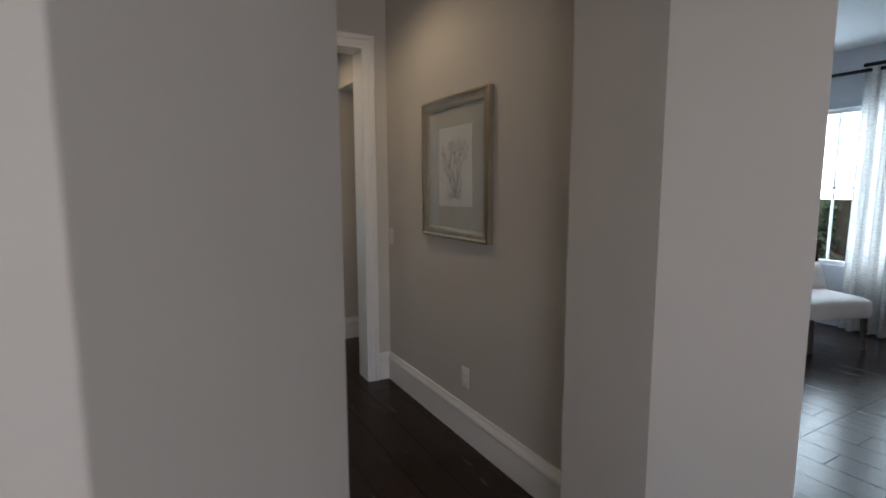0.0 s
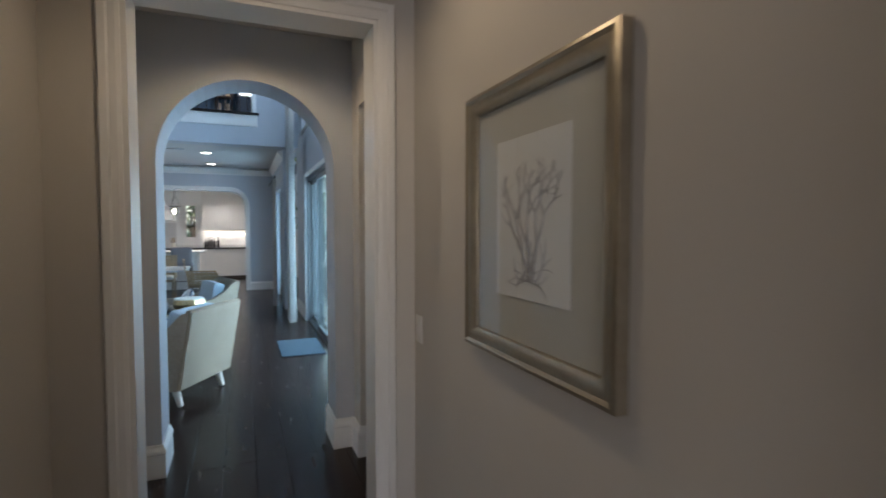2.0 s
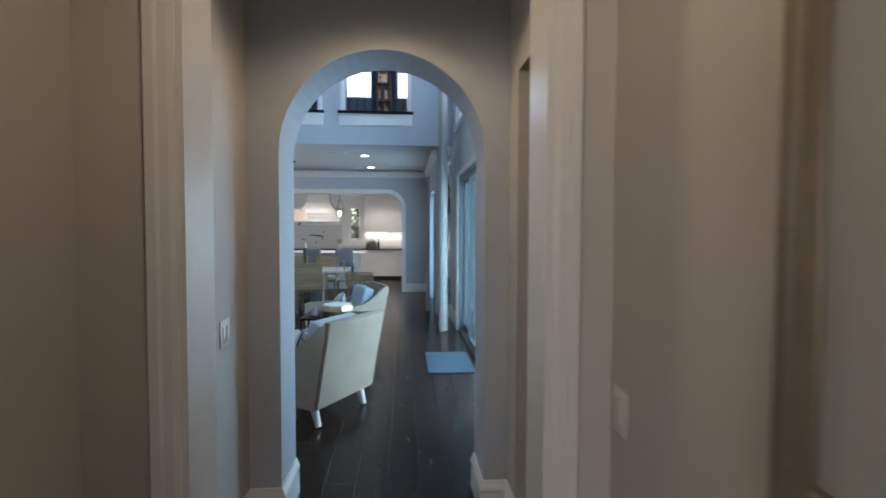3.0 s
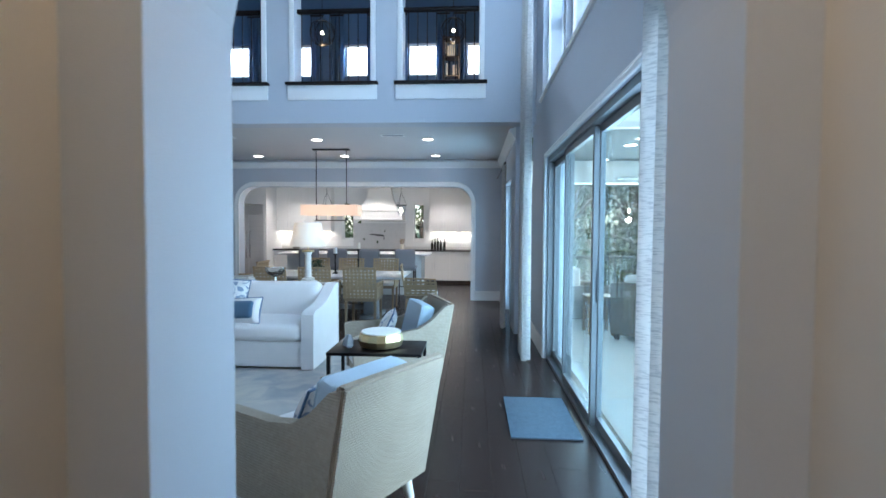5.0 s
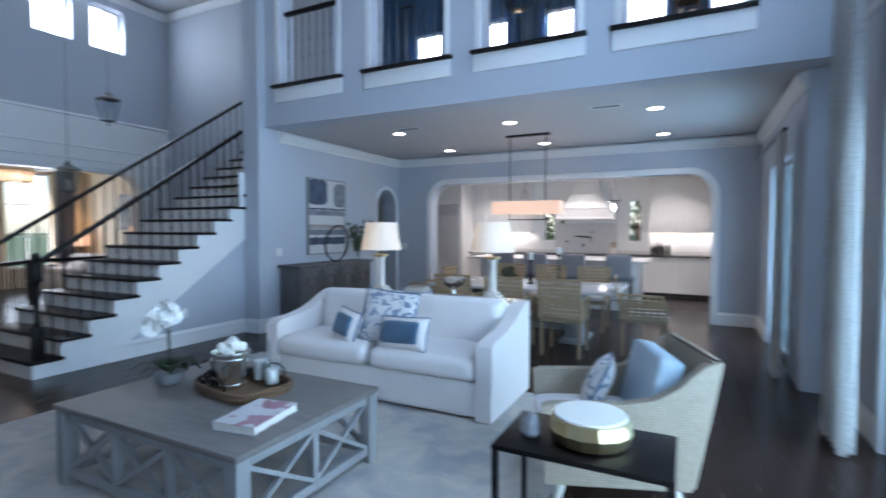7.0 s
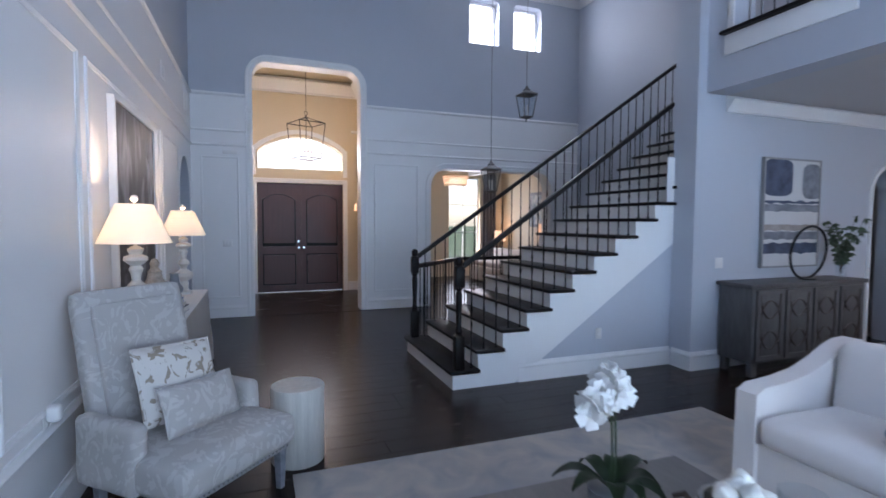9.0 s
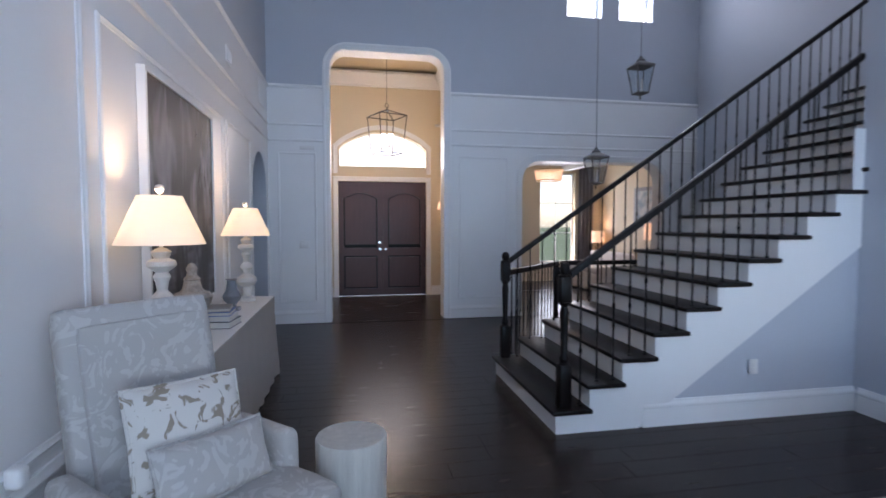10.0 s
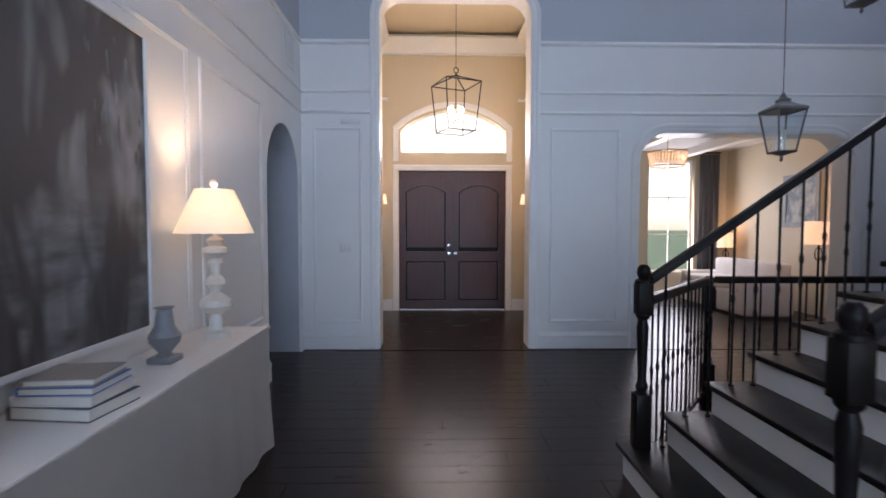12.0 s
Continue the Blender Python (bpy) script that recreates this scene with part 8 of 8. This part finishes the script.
# ---- patio ----
PX, PY = 7.1, 13.75
pb = Mesh().box(-0.008, 0.008, -0.008, 0.008, 0.12, 1.0).data("baluster", BLACKIRON)


def patio_railing(m, length):
    t = thing("patio_railing", m, "black metal patio railing with slim balusters", "railing", "patio railings")
    part("top_rail", Mesh().box(0, length, -0.025, 0.025, 1.00, 1.045, 0.006), BLACKIRON, t)
    part("bottom_rail", Mesh().box(0, length, -0.02, 0.02, 0.09, 0.12), BLACKIRON, t, smooth=False)
    n = int(length / 0.11)
    for k in range(n):
        part("baluster", pb, None, t, at=pose(0.06 + 0.11 * k, 0, 0))
    for x in (0.03, length / 2, length - 0.03):
        part("post", Mesh().box(-0.03, 0.03, -0.03, 0.03, 0, 1.0), BLACKIRON, t, smooth=False, at=pose(x, 0, 0))


patio_railing(pose(2.7, PY, -0.03), 4.2)
patio_railing(pose(PX, 4.3, -0.03, 0, 0, 90), 9.2)


def patio_column(x, y):
    t = thing("patio_column", pose(x, y, -0.03), "square white patio column", "column", "patio columns")
    part("shaft", Mesh().box(-0.18, 0.18, -0.18, 0.18, 0.25, 2.3, 0.01), WHITE, t)
    part("plinth", Mesh().box(-0.21, 0.21, -0.21, 0.21, 0, 0.25, 0.01), WHITE, t)
    part("capital", Mesh().box(-0.21, 0.21, -0.21, 0.21, 2.3, 2.38, 0.01), WHITE, t)


patio_column(7.12, 13.77)
patio_column(7.12, 8.6)
setting("patio_beam", Mesh().box(EAST + 0.22, 6.9, PY - 0.15, PY + 0.2, 2.35, 2.75), WHITE)
setting("patio_beam_east", Mesh().box(6.9, 7.3, 4.0, PY + 0.2, 2.352, 2.75), WHITE)
for x in (3.86, 5.6):
    for y in (11.9, 13.4):
        downlight(x, y, 2.75, 0)
fan = thing("ceiling_fan", pose(4.62, 12.73, 2.75), "dark bronze ceiling fan over the patio", "ceiling fan")
part("rod", Mesh().tube([(0, 0, 0), (0, 0, -0.30)], 0.014, 8), BRONZE, fan)
part("motor", Mesh().lathe([(0.03, -0.30), (0.10, -0.33), (0.12, -0.38), (0.09, -0.43), (0, -0.44)], 24), BRONZE, fan)
for k in range(5):
    part("blade", Mesh().box(0.10, 0.68, -0.065, 0.065, -0.005, 0.005, 0.003).move(pose(0, 0, -0.38, 8, 0, 0)), BRONZE, fan, at=pose(0, 0, 0, 0, 0, 72 * k + 10))


def patio_sofa(m, w, label):
    t = thing("patio_sofa", m, label, "sofa", "wicker patio seats")
    part("body", Mesh().box(-w / 2, w / 2, -0.42, 0.42, 0.08, 0.40, 0.02), DARKWICKER, t)
    part("back", Mesh().box(-w / 2, w / 2, 0.30, 0.44, 0.08, 0.80, 0.03), DARKWICKER, t)
    for sx in (-1, 1):
        part("arm", Mesh().box(sx * (w / 2 - 0.06) - 0.06, sx * (w / 2 - 0.06) + 0.06, -0.42, 0.42, 0.08, 0.62, 0.03), DARKWICKER, t)
        for y in (-0.36, 0.36):
            part("foot", Mesh().box(-0.03, 0.03, -0.03, 0.03, 0, 0.08), DARKTOP, t, smooth=False, at=pose(sx * (w / 2 - 0.08), y, 0))
    n = 2 if w > 1.2 else 1
    iw = (w - 0.26) / n
    for k in range(n):
        x = -w / 2 + 0.13 + iw * (k + 0.5)
        part("seat_cushion", Mesh().soft(x - iw / 2, x + iw / 2, -0.42, 0.28, 0.40, 0.54, 0.04, 0.02, seed=k), LINEN, t)
        part("back_cushion", Mesh().soft(x - iw / 2, x + iw / 2, 0.12, 0.30, 0.52, 0.90, 0.06, seed=k + 3), LINEN, t)


patio_sofa(pose(4.13, 11.43, -0.03, 0, 0, heading(0.64, 0.77)), 1.0, "grey-brown wicker patio armchair with white cushion, its back to the house")
patio_sofa(pose(3.45, 12.95, -0.03, 0, 0, 90), 0.95, "wicker patio armchair with white cushions beside the railing")
patio_sofa(pose(5.7, 12.3, -0.03, 0, 0, -90), 1.7, "wicker patio sofa with white cushions beside the column")
ptb = thing("patio_table", pose(3.42, 11.85, -0.03), "small brown wooden patio side table", "side table")
part("top", Mesh().box(-0.2, 0.2, -0.2, 0.2, 0.52, 0.56, 0.006), OAK, ptb)
for sx in (-1, 1):
    for sy in (-1, 1):
        part("leg", Mesh().box(-0.02, 0.02, -0.02, 0.02, 0, 0.52), OAK, ptb, smooth=False, at=pose(sx * 0.17, sy * 0.17, 0))


# trees beyond the patio
def tree_meshes(seed, h, rad):
    rnd = random.Random(seed)
    trunk = Mesh().tube([(0, 0, 0), (0.08, 0.05, h * 0.25), (0.0, 0.1, h * 0.5), (0.1, 0.0, h * 0.8)], [0.22, 0.17, 0.12, 0.04], 8)
    clumps = []
    for k in range(16):
        a, zz = rnd.uniform(0, 6.28), rnd.uniform(0.15, 1.0)
        r = rad * rnd.uniform(0.35, 1.0) * math.sin(math.pi * min(1, zz * 0.8 + 0.12))
        c = Vector((r * math.cos(a), r * math.sin(a), h * zz))
        clumps.append((c, rnd.uniform(0.6, 1.15)))
        trunk.tube([(0.03, 0.05, h * zz * 0.6), tuple(c * 0.6 + Vector((0, 0, h * zz * 0.3))), tuple(c)], [0.06, 0.04, 0.012], 5)
    verts, faces = [], []
    for c, cr in clumps:
        for _ in range(330):
            d = Vector((rnd.gauss(0, 1), rnd.gauss(0, 1), rnd.gauss(0, 0.8)))
            p = c + d.normalized() * cr * rnd.random() ** 0.4
            m = Euler((rnd.uniform(0, 6.3), rnd.uniform(0, 6.3), rnd.uniform(0, 6.3))).to_matrix()
            s = rnd.uniform(0.05, 0.11)
            i = len(verts)
            verts += [tuple(p + m @ Vector(q)) for q in ((-s, 0, 0), (0, -s * 0.5, 0.01), (s, 0, 0), (0, s * 0.5, 0.01))]
            faces.append((i, i + 1, i + 2, i + 3))
    me = bpy.data.meshes.new("crown")
    me.from_pydata(verts, [], faces)
    me.materials.append(FOLIAGE)
    return trunk.data("trunk", BARK, True), me


kinds = [tree_meshes(s, h, r) for s, h, r in ((1, 5.5, 2.0), (2, 6.5, 2.3), (3, 4.2, 1.9))]
rt = random.Random(9)
for k in range(25):
    tr, cr = kinds[k % 3]
    x, y = (4.2 + 2.3 * (k % 6) + rt.uniform(-0.6, 0.6), 18.5 + 3.0 * (k // 6) + rt.uniform(-0.8, 0.8)) if k < 18 else (12.0 + rt.uniform(-1, 1.5), 2.4 * (k - 17) + rt.uniform(-0.6, 0.6))
    t = thing("tree", pose(x, y, -0.5, 0, 0, rt.uniform(0, 360)), "leafy green garden tree beyond the patio railing", "tree", "garden trees")
    part("trunk", tr, None, t)
    part("crown", cr, None, t)
for k, (x, y) in enumerate(((-2.1, 20.6), (0.0, 20.8), (12.5, 2.0), (11.5, 4.6))):
    tr, cr = kinds[k % 3]
    t = thing("tree", pose(x, y, -0.5 - (1.2 if k < 2 else 0), 0, 0, 70 * k), "leafy green garden tree outside the window", "tree", "garden trees")
    part("trunk", tr, None, t)
    part("crown", cr, None, t)

# ---- floor planks ----
floor = bpy.data.objects["floor"]
PW = 0.19
rp = random.Random(2)


def plank_mesh(L):
    c = 0.0014
    g = 0.0010
    vs = [(g, g, -0.012), (PW - g, g, -0.012), (PW - g, L - g, -0.012), (g, L - g, -0.012), (g, g, -c), (PW - g, g, -c), (PW - g, L - g, -c), (g, L - g, -c), (g + c, g + c, 0), (PW - g - c, g + c, 0), (PW - g - c, L - g - c, 0), (g + c, L - g - c, 0)]
    fs = [(8, 9, 10, 11)] + [(a, (a + 1) % 4, 4 + (a + 1) % 4, 4 + a) for a in range(4)] + [(4 + a, 4 + (a + 1) % 4, 8 + (a + 1) % 4, 8 + a) for a in range(4)]
    return vs, fs


LENS = (1.2, 1.5, 1.8, 2.1)
shared = {}
for L in LENS:
    me = bpy.data.meshes.new("plank")
    me.from_pydata(*[plank_mesh(L)[0], [], plank_mesh(L)[1]])
    me.materials.append(PLANK)
    shared[L] = me
rest_v, rest_f, count = [], [], 0


def lay(x0, x1, y0, y1, near):
    global count
    x = x0
    while x < x1 - 0.02:
        y = y0 - rp.choice((0.3, 0.7, 1.1, 0.5))
        while y < y1:
            L = rp.choice(LENS)
            if near and count < 300 and y > y0 - 0.2 and y + L < y1 + 0.2:
                part("plank", shared[L], None, floor, at=pose(x, y, 0))
                count += 1
            else:
                a, b = max(y, y0), min(y + L, y1)
                if b - a > 0.05:
                    vs, fs = plank_mesh(b - a)
                    i = len(rest_v)
                    rest_v.extend((x + p, a + q, r) for p, q, r in vs)
                    rest_f.extend(tuple(i + j for j in f) for f in fs)
            y += L
        x += PW


lay(-0.8, 2.62, 5.3, 14.8, True)
lay(-9.0, -0.81, 5.3, 14.8, True)
lay(0.34, 4.14, 2.0, 5.30, False)
lay(-1.94, 6.65, -2.3, 2.0, False)
lay(4.14, 6.65, 2.0, 5.1, False)
lay(-12.0, -9.01, 6.2, 13.9, False)
lay(-5.3, 3.0, 14.81, 18.4, False)
me = bpy.data.meshes.new("floor_planks")
me.from_pydata(rest_v, [], rest_f)
me.materials.append(PLANK)
ob = new("floor_planks", me)
ob.parent = floor
tagged(ob, "dark hardwood floor planks", "", "", "stuff")
